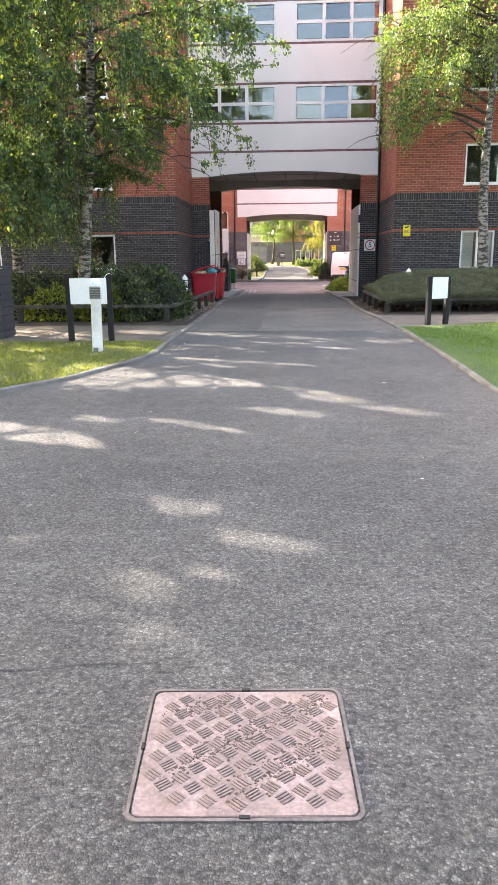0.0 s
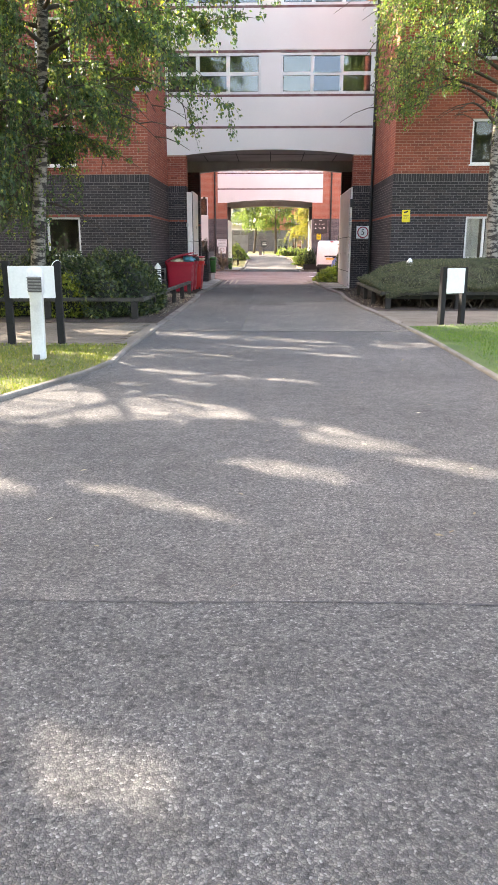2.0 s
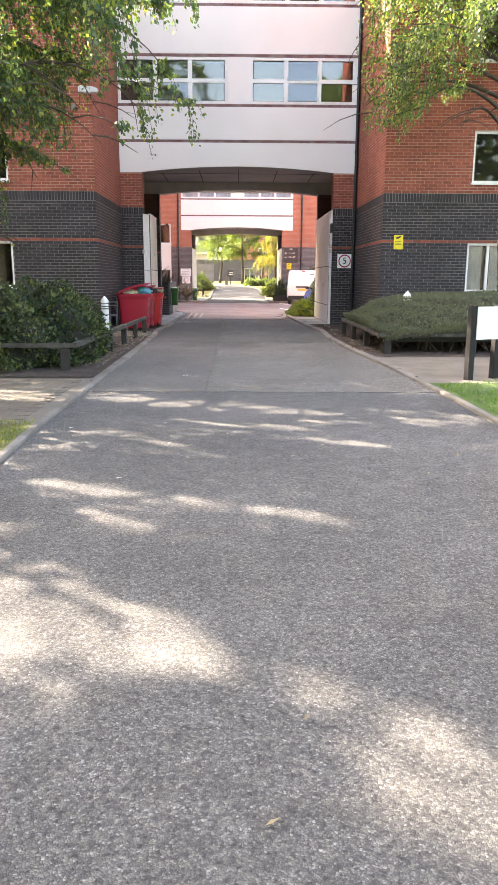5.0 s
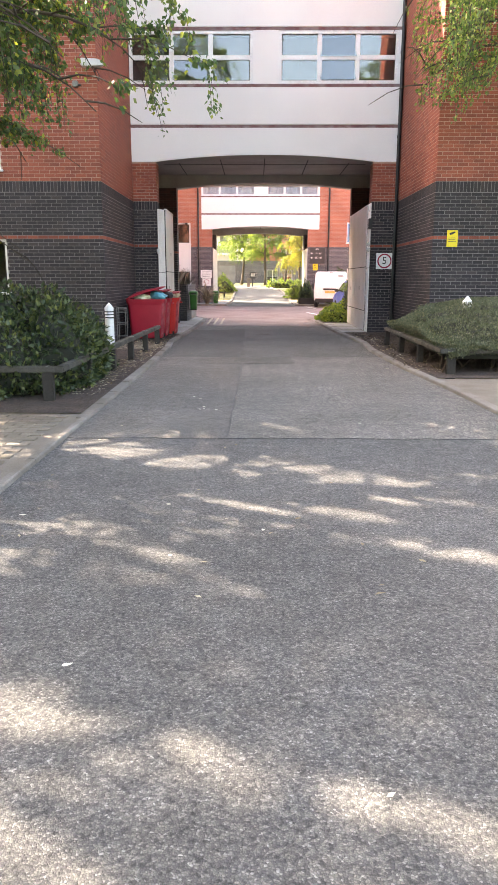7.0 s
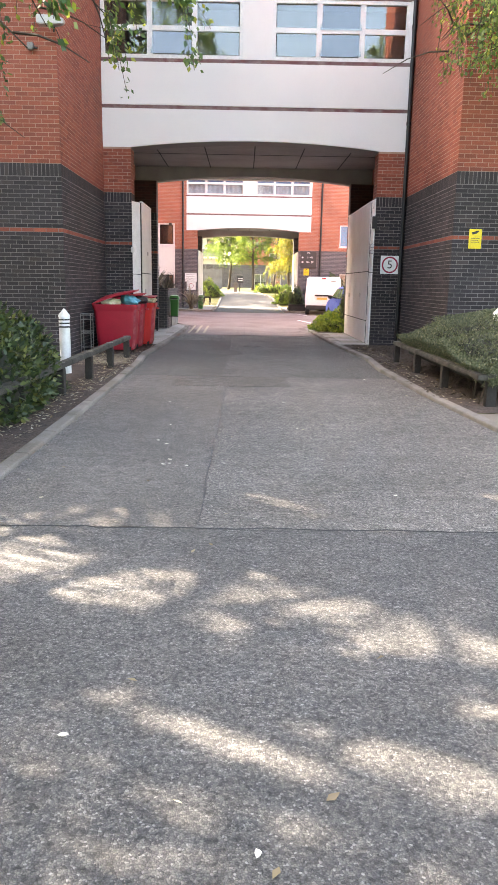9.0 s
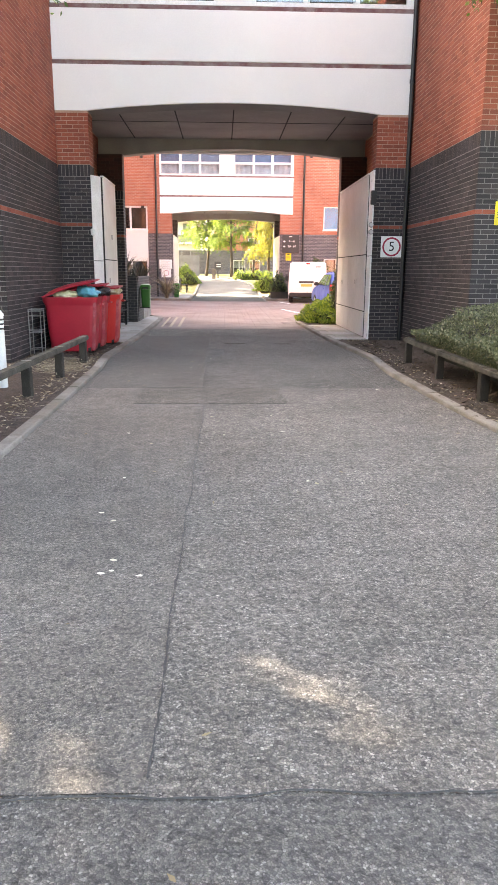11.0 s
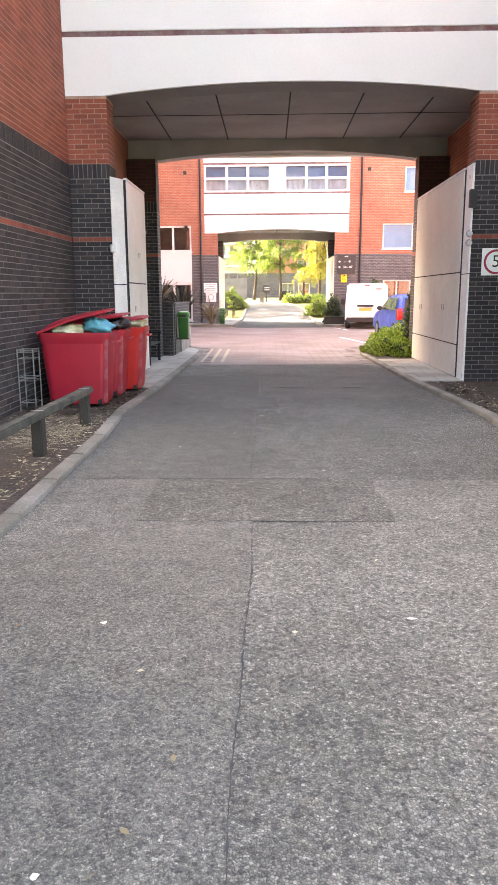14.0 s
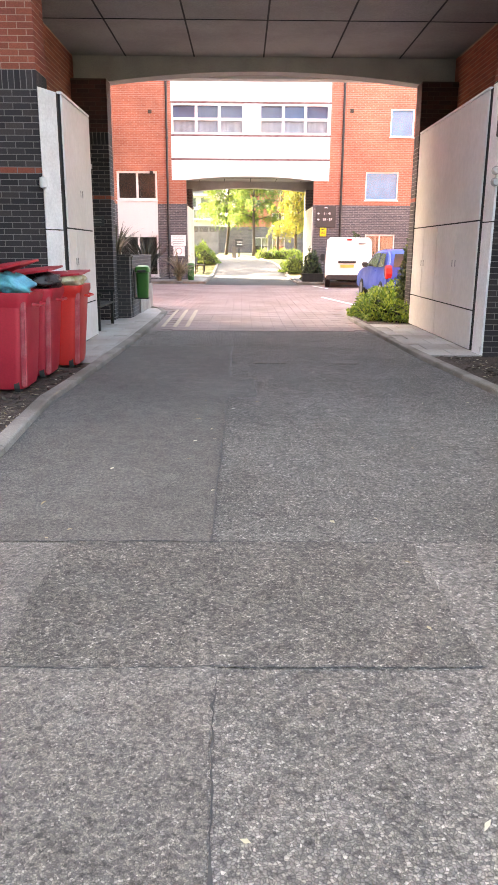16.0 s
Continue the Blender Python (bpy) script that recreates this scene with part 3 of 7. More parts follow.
structure("road", street, "asphalt_near", "coarse worn grey asphalt of the street end", "road")


def kerb_x(line, y):
    for a, b in zip(line, line[1:]):
        if min(a.y, b.y) <= y <= max(a.y, b.y) and a.y != b.y:
            return a.x + (b.x - a.x) * (y - a.y) / (b.y - a.y)
    return line[0].x if y < line[0].y else line[-1].x


def strip(ya, yb, xa, xb, z, step=0.5):
    """A patch of surface whose sides are functions of y."""
    g = Geo()
    n = max(1, int((yb - ya) / step))
    for i in range(n + 1):
        y = ya + (yb - ya) * i / n
        g.v += [(xa(y), y, z), (xb(y), y, z)]
    g.f = [(2 * i, 2 * i + 1, 2 * i + 3, 2 * i + 2) for i in range(n)]
    return g


lx = lambda y: kerb_x(LK, y) - 0.05
rx_ = lambda y: kerb_x(RK, y) + 0.05
structure("road_drive", strip(4.0, 14.22, lx, rx_, 0.0), "asphalt_mid", "worn grey asphalt drive with pale stones showing", "road")
structure("road_front", strip(14.22, 21.685, lx, rx_, 0.0), "asphalt_coarse", "coarse grey asphalt drive before the archway", "road")
# same coarse surface as before the archway, with shade painted into its tone
structure("road_passage", strip(21.685, 31.5, lx, rx_, 0.0), "asphalt_coarse_shaded", "coarse dark asphalt drive under the archway", "road")


def wobble(x, amp=0.012):
    return lambda y: x + amp * math.sin(y * 5.3 + x * 7) + amp * 0.8 * math.sin(y * 13.1 + x)


structure("road_lane", strip(14.24, 21.68, lx, wobble(-0.31, 0.006), 0.004, 0.12), "asphalt_smooth", "smooth dark resurfaced lane of asphalt", "road")
structure("road_lane_far", strip(21.69, 29.3, lx, lambda y: wobble(-0.37, 0.006)(y) + (0.29 if 25.38 < y < 26.52 else 0), 0.004, 0.06), "asphalt_lane", "smooth dark resurfaced lane of asphalt", "road")
structure("road_patch", strip(20.55, 21.68, wobble(-1.10), wobble(0.64), 0.0062, 0.1), "asphalt_patch", "dark rectangular repair patch in the asphalt", "road patch")
g = Geo()
rng = np.random.default_rng(3)
pts = [(x, 14.22 + 0.012 * math.sin(x * 9) + rng.normal() * 0.006, 0.006) for x in np.linspace(-1.85, 2.7, 50)]
g.tube(pts, 0.0035, 4)
for ya, yb, x0, lo, hi in ((14.3, 20.5, -0.31, 0.002, 0.014), (21.7, 25.38, -0.37, 0.004, 0.018), (25.4, 26.5, -0.08, 0.003, 0.010), (26.5, 29.2, -0.37, 0.005, 0.016)):
    n = int((yb - ya) / 0.035)
    wander = np.cumsum(rng.normal(size=n + 1)) * 0.0012
    rows = []
    for i in range(n + 1):
        y = ya + (yb - ya) * i / n
        x = x0 + 0.006 * math.sin(y * 5.3 - 1.7) + wander[i] - wander.mean() + rng.normal() * 0.002
        wd = lo + (hi - lo) * rng.random() ** 2.2
        rows.append(((x - wd / 2, y, 0.0062), (x + wd / 2, y, 0.0062)))
    base = len(g.v)
    g.v += [p for r in rows for p in r]
    g.f += [(base + 2 * i, base + 2 * i + 1, base + 2 * i + 3, base + 2 * i + 2) for i in range(n)]
rows = []
for i in range(160):
    x = -5.5 + 9.6 * i / 159
    y = 4.01 + 0.012 * math.sin(x * 2.3) + rng.normal() * 0.004
    wd = 0.005 + 0.012 * rng.random() ** 2
    rows.append(((x, y - wd / 2, 0.003), (x, y + wd / 2, 0.003)))
base = len(g.v)
g.v += [p for r in rows for p in r]
g.f += [(base + 2 * i, base + 2 * i + 2, base + 2 * i + 3, base + 2 * i + 1) for i in range(159)]
pts = [(x, 20.545 + rng.normal() * 0.006, 0.0065) for x in np.linspace(-1.1, 0.64, 24)]
g.tube(pts, 0.0015, 4)
pts = [(x, 21.685 + rng.normal() * 0.006, 0.0065) for x in np.linspace(-1.1, 0.64, 24)]
g.tube(pts, 0.0015, 4)
rows = []
wander = np.cumsum(rng.normal(size=60)) * 0.004
for i in range(60):
    x = -1.75 + 1.65 * i / 59
    y = 1.13 + 0.10 * max(0, (x + 0.5)) ** 1.2 + wander[i] - wander[40]
    wd = 0.003 + 0.013 * rng.random() ** 2 * min(1, (60 - i) / 15)
    rows.append(((x, y - wd / 2, 0.003), (x, y + wd / 2, 0.003)))
base = len(g.v)
g.v += [p for r in rows for p in r]
g.f += [(base + 2 * i, base + 2 * i + 2, base + 2 * i + 3, base + 2 * i + 1) for i in range(59)]
structure("road_joint", g, "tar", "thin black tar joints between the asphalt lanes", "road joint")
for x0, w0 in ((-0.07, 0.42), (0.99, 0.3)):
    structure("road_plate", Geo().box(x0, x0 + w0, 27.61, 27.85, -0.02, 0.008), "asphalt_smooth", "small worn service cover in the asphalt", "service cover", 0.004)

# kerbs: single stones along both edges
for nm, line, side in (("kerb_left", LK, -1), ("kerb_right", RK, 1)):
    holder = tagged(new(nm), "weathered concrete kerb along the drive", "kerb", "", "structure")
    for i in range(0, len(line) - 3, 3):
        a, b = line[i], line[i + 3]
        d = (b - a).normalized()
        nrm = Vector((d.y, -d.x)) if side > 0 else Vector((-d.y, d.x))
        if side > 0 and nrm.x < -0.3 or side < 0 and nrm.x > 0.3:
            nrm = -nrm
        h = kerb_height((a.y + b.y) / 2) + 0.003 * math.sin(i * 1.7)
        gk = Geo()
        rings = []
        for q in (a + d * 0.004, b - d * 0.004):
            wk = 0.075 if (a.y + b.y) / 2 < 15.3 else 0.13
            sec = [(0, -0.05), (0.008, h - 0.012), (0.02, h), (wk - 0.005, h + 0.002), (wk, -0.05)]
            rings.append([(q.x + nrm.x * s, q.y + nrm.y * s, z) for s, z in sec])
        gk.loft(rings)
        part("kerbstone", gk, "kerb", holder)

# courtyard paving
structure("road_courtyard", Geo().add([(-12, 31.5, -0.001), (14, 31.5, -0.001), (14, 52.4, -0.001), (-12, 52.4, -0.001)], [(0, 1, 2, 3)]), "court_joint", "pinkish brick-paved courtyard road", "road")


def rise(y):
    """Height of the garden ground, which climbs beyond the second archway."""
    return float(np.interp(y, [57.5, 60, 68, 76, 90, 115], [0, 0.12, 0.62, 0.85, 1.1, 1.3]))


def slope(ya, yb, xa, xb, z, step=0.6):
    g = strip(ya, yb, xa, xb, z, step)
    g.v = [(x, y, zz + rise(y)) for x, y, zz in g.v]
    return g


gl = lambda y: float(np.interp(y, [49, 60, 66, 74, 80], [-1.78, -1.78, -1.75, -2.0, -3.0]))
gr = lambda y: float(np.interp(y, [49, 60, 66, 74, 80], [2.12, 2.17, 1.9, 0.84, -0.6]))
structure("road_garden", slope(48.9, 79, gl, gr, 0.012), "garden_drive", "pale asphalt drive climbing through the garden", "road")
for nm, edge, sd in (("kerb_garden_left", gl, -1), ("kerb_garden_right", gr, 1)):
    holder = tagged(new(nm), "pale concrete kerb along the garden drive", "kerb", "", "structure")
    for k in range(30):
        y = 50.0 + 0.8 * k
        rings = [[(edge(q) + sd * o, q, rise(q) + h) for o, h in ((0, -0.05), (0.01, 0.09), (0.12, 0.10), (0.13, -0.05))] for q in (y + 0.005, y + 0.795)]
        part("kerbstone", Geo().loft(rings), "kerb", holder)

# beds, paths and lawns beside the drive
def beside(line, ya, yb, xfar, z, off):
    sx = -1 if xfar < 0 else 1
    return strip(ya, yb, lambda y: kerb_x(line, y) + sx * off, lambda y: xfar, z, 0.4)


structure("lawn_left", strip(3.6, 11.9, lambda y: kerb_x(LK, y) - 0.06, lambda y: -16, 0.035, 0.3), "turf", "dry patchy lawn beside the drive", "lawn")
structure("pavement_left", beside(LK, 11.9, 15.35, -16, 0.03, 0.06), "sand_path", "sand-jointed brick path leading off the drive", "pavement")
structure("bed_left", beside(LK, 15.35, 27.3, -16, 0.04, 0.13), "soil", "bare soil of the planting bed", "soil bed")
structure("lawn_right", strip(3.2, 14.9, lambda y: kerb_x(RK, y) + 0.06, lambda y: 18, 0.035, 0.3), "turf_green", "green lawn with thin worn edge", "lawn")
structure("pavement_right", beside(RK, 14.9, 18.35, 18, 0.03, 0.06), "sand_path", "beige gritty path leading off the drive", "pavement")
structure("bed_right", beside(RK, 18.35, 28.2, 18, 0.04, 0.13), "soil", "dark bark and soil of the planting bed", "soil bed")
structure("pavement_arch_left", beside(LK, 27.3, 36.2, -3.6, 0.05, 0.13), "slab", "pale concrete footway under the archway", "pavement")
structure("pavement_arch_right", beside(RK, 28.2, 32.3, 3.9, 0.05, 0.13), "slab", "pale concrete footway under the archway", "pavement")
structure("bed_corner_right", beside(RK, 32.3, 37.0, 3.9, 0.06, 0.13), "soil", "soil of the corner bed", "soil bed")


# ---- walls ----
def solid(L, z0, z1, holes):
    us = sorted({0.0, L, *[h[0] for h in holes], *[h[1] for h in holes]})
    zs = sorted({z0, z1, *[h[2] for h in holes], *[h[3] for h in holes]})
    us = [u for u in us if 0 <= u <= L]
    zs = [z for z in zs if z0 <= z <= z1]
    cells = {}
    for i in range(len(us) - 1):
        for j in range(len(zs) - 1):
            cu, cz = (us[i] + us[i + 1]) / 2, (zs[j] + zs[j + 1]) / 2
            if not any(h[0] < cu < h[1] and h[2] < cz < h[3] for h in holes):
                cells[i, j] = (us[i], us[i + 1], zs[j], zs[j + 1])
    return cells


def wall_geo(p0, p1, z0, z1, thick, holes):
    """A wall with thickness, from p0 to p1, with openings (u0, u1, z0, z1) cut through it."""
    p0, p1 = Vector(p0), Vector(p1)
    L = (p1 - p0).length
    d = (p1 - p0) / L
    n = Vector((d.y, -d.x))
    g = Geo()

    def P(u, z, w):
        q = p0 + d * u - n * w
        return (q.x, q.y, z)
    cells = solid(L, z0, z1, holes)
    for (i, j), (a, b, c, e) in cells.items():
        g.add([P(a, c, 0), P(b, c, 0), P(b, e, 0), P(a, e, 0)], [(0, 1, 2, 3)])
        g.add([P(a, c, thick), P(b, c, thick), P(b, e, thick), P(a, e, thick)], [(3, 2, 1, 0)])
        for di, dj, (u0, v0, u1, v1) in ((-1, 0, (a, c, a, e)), (1, 0, (b, c, b, e)), (0, -1, (a, c, b, c)), (0, 1, (a, e, b, e))):
            if (i + di, j + dj) not in cells:
                g.add([P(u0, v0, 0), P(u1, v1, 0), P(u1, v1, thick), P(u0, v0, thick)], [(0, 1, 2, 3)])
    return g


BRICKS = {}


def brick_mesh(length, height, material):
    key = (round(length, 3), round(height, 3), material)
    if key not in BRICKS:
        g = Geo().box(-length / 2, length / 2, -0.0022, 0.003, 0, height)
        g.f = [f for i, f in enumerate(g.f) if i != 3]
        BRICKS[key] = shared_mesh("brick", g, material)
    return BRICKS[key]


def brick_rows(L, z0, z1, holes):
    """Bricks of a wall: (u0, u1, z, height, dark or red), course by course."""
    out = []
    k = 0
    while True:
        z = 0.03 + k * 0.075
        if z > 3.30:
            break
        out.append((k, z, 0.065, "brick_red" if k == 31 else "brick_dark", 0.225))
        k += 1
    out.append((0, 3.335, 0.215, "brick_dark", 0.075))
    k = 0
    while DARK_TOP + 0.005 + k * 0.075 < z1:
        out.append((k, DARK_TOP + 0.005 + k * 0.075, 0.065, "brick_red", 0.225))
        k += 1
    for k, z, h, mat_name, pitch in out:
        if z < z0 - 0.02 or z + h > z1 + 0.02:
            continue
        cuts = [(max(0, a), min(L, b)) for a, b, c, e in holes if c < z + h / 2 < e]
        spans, u = [], 0.0
        for a, b in sorted(cuts):
            if a > u:
                spans.append((u, a))
            u = max(u, b)
        if u < L:
            spans.append((u, L))
        for a, b in spans:
            u = math.floor(a / pitch) * pitch - (pitch / 2 if k % 2 else 0)
            while u < b:
                s, e = max(u, a), min(u + pitch - 0.010, b)
                if e - s > 0.03:
                    yield s, e, z, h, mat_name
                u += pitch


def brick_wall(name, p0, p1, z0, z1, thick, holes, label, singles=None, trim=(0.0, 0.0), onto=None, upper="brick_red", upper_mortar="mortar_red"):
    """A wall of two bands of brick with every brick proud of its mortar. singles: which bricks are objects of their own;
    trim: how far the mortar wall stops short of the ends; onto: the wall that the bricks face, where they need none of their own."""
    if onto is None:
        dv = (Vector(p1) - Vector(p0)).normalized()
        q0, q1 = Vector(p0) + dv * trim[0], Vector(p1) - dv * trim[1]
        w = structure(name, wall_geo(q0, q1, z0, min(z1, DARK_TOP), thick, holes), "mortar_dark", label, "wall")
        if z1 > DARK_TOP:
            part("upper_wall", wall_geo(q0, q1, max(z0, DARK_TOP), z1, thick, holes), upper_mortar, w)
    else:
        w = onto
    p0v, p1v = Vector(p0), Vector(p1)
    L = (p1v - p0v).length
    d = (p1v - p0v) / L
    n = Vector((d.y, -d.x))
    ang = math.atan2(d.y, d.x)
    join = {"brick_dark": Geo(), "brick_red": Geo(), "brick_red_shaded": Geo()}
    made = 0
    for s, e, z, h, mat_name in brick_rows(L, z0, z1, holes):
        if mat_name == "brick_red" and z > DARK_TOP:
            mat_name = upper
        jit = 0.0006 * math.sin(s * 37.1 + z * 91.7)
        if singles and made < 300 and singles((s + e) / 2, z):
            c = p0v + d * (s + e) / 2 + n * jit
            b = new("brick", brick_mesh(e - s, h, mat_name))
            b.matrix_basis = Matrix.Translation((c.x, c.y, z)) @ Matrix.Rotation(ang, 4, 'Z')
            b.parent = w
            made += 1
            continue
        vs = []
        for w_off in (0.0022 + jit, -0.003):
            for u, zz in ((s, z), (e, z), (e, z + h), (s, z + h)):
                q = p0v + d * u + n * w_off
                vs.append((q.x, q.y, zz))
        join[mat_name].add(vs, [(0, 1, 2, 3), (0, 4, 5, 1), (1, 5, 6, 2), (2, 6, 7, 3), (3, 7, 4, 0)])
    for mat_name, g in join.items():
        if g.v:
            ob = part("brickwork", g, mat_name, w)
            ob["kind"] = "stuff"
    return w


WINDOWS = []


def window(x0, x1, z0, z1, y, cols, rows, label, ang=0.0, curtain=0, recess=0.06, split=None, arched=False, sill=True, blind=0.0, open_pane=None, pane="glass", sheet_mat="curtain", f=0.055, bar=0.035):
    """A white plastic window in its opening: frame, bars, panes, sill, with a dark room behind."""
    w, h = x1 - x0, z1 - z0
    t = thing("window_%d" % (len(WINDOWS) + 1), label, "window", pose(x0, y, z0) @ Matrix.Rotation(ang, 4, 'Z'), "", "structure")
    WINDOWS.append(t)
    g = Geo()
    g.box(0, w, recess - 0.03, recess + 0.05, 0, f).box(0, w, recess - 0.03, recess + 0.05, h - f, h)
    g.box(0, f, recess - 0.03, recess + 0.05, f, h - f).box(w - f, w, recess - 0.03, recess + 0.05, f, h - f)
    if arched:
        top = [(w * i / 10, h - 0.004 + 0.09 * math.sin(math.pi * i / 10)) for i in range(11)]
        g.prism(top + [(w, h - 0.03), (0, h - 0.03)], "y", recess - 0.032, recess + 0.04)
    part("window_frame", g, "frame_white", t, "", 0.006)
    iw, ih = w - 2 * f, h - 2 * f
    for c in range(1, cols):
        x = f + iw * c / cols
        part("mullion", Geo().box(x - bar, x + bar, recess - 0.025, recess + 0.045, f, h - f), "frame_white", t, "", 0.005)
    for r in range(1, rows):
        z = f + ih * (split if split and rows == 2 else r / rows)
        for c in range(cols):
            part("transom", Geo().box(f + iw * c / cols + (bar + 0.001 if c else 0.001), f + iw * (c + 1) / cols - (bar + 0.001 if c < cols - 1 else 0.001), recess - 0.022, recess + 0.042, z - bar * 0.9, z + bar * 0.9), "frame_white", t, "", 0.004)
    for c in range(cols):
        for r in range(rows):
            za = f + ih * (0 if r == 0 else (split if split and rows == 2 else r / rows))
            zb = f + ih * (1 if r == rows - 1 else (split if split and rows == 2 else (r + 1) / rows))
            gp = Geo().box(f + iw * c / cols + 0.02, f + iw * (c + 1) / cols - 0.02, recess + 0.012, recess + 0.018, za + 0.02, zb - 0.02)
            if open_pane and (c, r) in open_pane:
                gp.v = [(x, yy - (zb - z) * 0.09, z) for x, yy, z in gp.v]
            part("pane", gp, pane, t).visible_shadow = False
    if sill:
        part("window_sill", Geo().box(-0.04, w + 0.04, -0.06, recess + 0.03, -0.05, -0.002), "frame_white", t, "", 0.008)
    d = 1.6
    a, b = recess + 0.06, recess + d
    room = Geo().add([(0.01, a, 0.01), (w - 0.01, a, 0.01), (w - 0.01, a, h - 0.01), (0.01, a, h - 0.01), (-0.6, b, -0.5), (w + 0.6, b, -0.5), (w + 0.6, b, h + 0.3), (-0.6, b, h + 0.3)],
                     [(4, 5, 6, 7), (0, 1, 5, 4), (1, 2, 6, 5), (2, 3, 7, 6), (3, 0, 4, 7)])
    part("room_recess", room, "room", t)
    if curtain:
        for ca, cb in ((0.02, 0.42), (0.6, 0.98)) if curtain == 2 else ((0.02, 0.98),):
            gc = Geo()
            n = 40
            for i in range(n + 1):
                x = w * (ca + (cb - ca) * i / n)
                yy = recess + 0.14 + 0.025 * math.sin(i * 1.9) + 0.01 * math.sin(i * 0.7)
                gc.v += [(x, yy, 0.03), (x, yy, h - 0.03)]
            gc.f = [(2 * i, 2 * i + 2, 2 * i + 3, 2 * i + 1) for i in range(n)]
            part("curtain", gc, "curtain", t, "pale hanging curtain", 0, "all")
    if blind:
        part("blind", Geo().box(0.05, w - 0.05, recess + 0.1, recess + 0.104, h * (1 - blind), h - 0.04), sheet_mat, t, "pale roller blind")
    return t


# left and right wings that stand forward of the bridge
WL, WR, FY, BY = -3.43, 3.80, 23.96, 28.085
ROOF = 12.4
LWINS = [(-6.58, -5.57, z, z + 1.14) for z in (1.2, 3.8, 6.62, 9.42)] + [(-10.6, -9.55, z, z + 1.14) for z in (1.2, 3.8, 6.62, 9.42)]
RWINS = [(6.0, 7.1, z, z + 1.22) for z in (1.13, 3.81, 6.62, 9.42)]
brick_wall("wall_left_front", (-11.5, FY), (WL, FY), 0, ROOF, 0.3, [(a + 11.5, b + 11.5, c, e) for a, b, c, e in LWINS], "dark brick base and red brick storeys of the wing")
brick_wall("wall_left_inner", (WL, FY), (WL, BY), 0, ROOF, 0.3, [], "dark and red brick side wall beside the archway", lambda u, z: 1.0 < z < 2.9 and u > 0.6, trim=(0.302, 0))
brick_wall("wall_right_front", (WR, FY), (11.5, FY), 0, ROOF, 0.3, [(a - WR, b - WR, c, e) for a, b, c, e in RWINS], "dark brick base and red brick storeys of the wing")
brick_wall("wall_right_inner", (WR - 0.03, BY), (WR, FY), 0, ROOF, 0.3, [], "dark and red brick side wall beside the archway", lambda u, z: 0.9 < z < 2.8 and u < 3.4, trim=(0, 0.302))
for i, (a, b, c, e) in enumerate(LWINS):
    window(a, b, c, e, FY, 1, 1, "white-framed window in the brick wing", arched=c < 2, pane="glass_wing")
for i, (a, b, c, e) in enumerate(RWINS):
    window(a, b, c, e, FY, 2 if c < 2 else 1, 1, "white-framed window with pale curtains" if c < 2 else "white-framed window in the brick wing", arched=c < 2, curtain=2 if c < 2 else 0, pane="glass_wing")

# the outer flanks, backs and roofs
far = Geo().add(wall_geo((-30, FY), (-11.5, FY), 0, ROOF, 0.3, []).v, wall_geo((-30, FY), (-11.5, FY), 0, ROOF, 0.3, []).f)
structure("wall_left_flank", far, "far_front_red", "red brick flank of the wing", "wall")
wg = wall_geo((11.5, FY), (30, FY), 0, ROOF, 0.3, [])
structure("wall_right_flank", wg, "far_front_red", "red brick flank of the wing", "wall")
structure("wall_left_back", wall_geo((WL, 33.4), (-30, 33.4), 0, ROOF, 0.3, []), "far_red", "red brick courtyard side of the wing", "wall")
structure("wall_right_back", wall_geo((30, 33.4), (WR, 33.4), 0, ROOF, 0.3, []), "far_red", "red brick courtyard side of the wing", "wall")
structure("wall_left_end", wall_geo((-30, 33.4), (-30, FY), 0, ROOF, 0.3, []), "far_red", "red brick end wall", "wall")
structure("wall_right_end", wall_geo((30, FY), (30, 33.4), 0, ROOF, 0.3, []), "far_red", "red brick end wall", "wall")
structure("roof_front", Geo().box(-30.3, WL + 0.0, FY - 0.25, 33.6, ROOF, ROOF + 0.25).box(WR, 30.3, FY - 0.25, 33.6, ROOF, ROOF + 0.25).box(WL, WR, BY - 0.05, 33.6, ROOF - 0.3, ROOF - 0.02), "roof", "grey flat roof with an overhanging edge", "roof")

# pillars and inner walls of the passage
pil_l = brick_wall("pillar_left", (WL + 0.01, BY), (-2.78, BY), 0, 4.57, 0.5, [], "brick pillar of the archway, dark below and red above", lambda u, z: True)
pil_r = brick_wall("pillar_right", (3.06, BY), (WR - 0.05, BY), 0, 4.57, 0.5, [], "brick pillar of the archway, dark below and red above", lambda u, z: True)
brick_wall("pillar_left_inside", (-2.78, BY), (-2.78, BY + 0.5), 0, 4.57, 0.2, [], "inner face of the brick pillar", onto=pil_l)
brick_wall("pillar_right_inside", (3.06, BY + 0.5), (3.06, BY), 0, 4.57, 0.2, [], "inner face of the brick pillar", onto=pil_r)
brick_wall("wall_passage_left", (WL, BY + 0.5), (WL, 33.3), 0, 4.95, 0.3, [], "dim brick wall inside the passage")
brick_wall("wall_passage_right", (WR, 33.3), (WR, BY + 0.5), 0, 4.95, 0.3, [], "dim brick wall inside the passage")
# the piers' upper courses are red brick with the passage shade painted in
pier_l = brick_wall("pier_left", (WL, 33.0), (-2.77, 33.0), 0, 4.48, 0.41, [], "dark plum brick pier at the far side of the archway", upper="brick_red_shaded", upper_mortar="mortar_red_shaded")
brick_wall("pier_left_side", (-2.77, 33.0), (-2.77, 33.41), 0, 4.48, 0.2, [], "side of the dark brick pier", onto=pier_l, upper="brick_red_shaded")
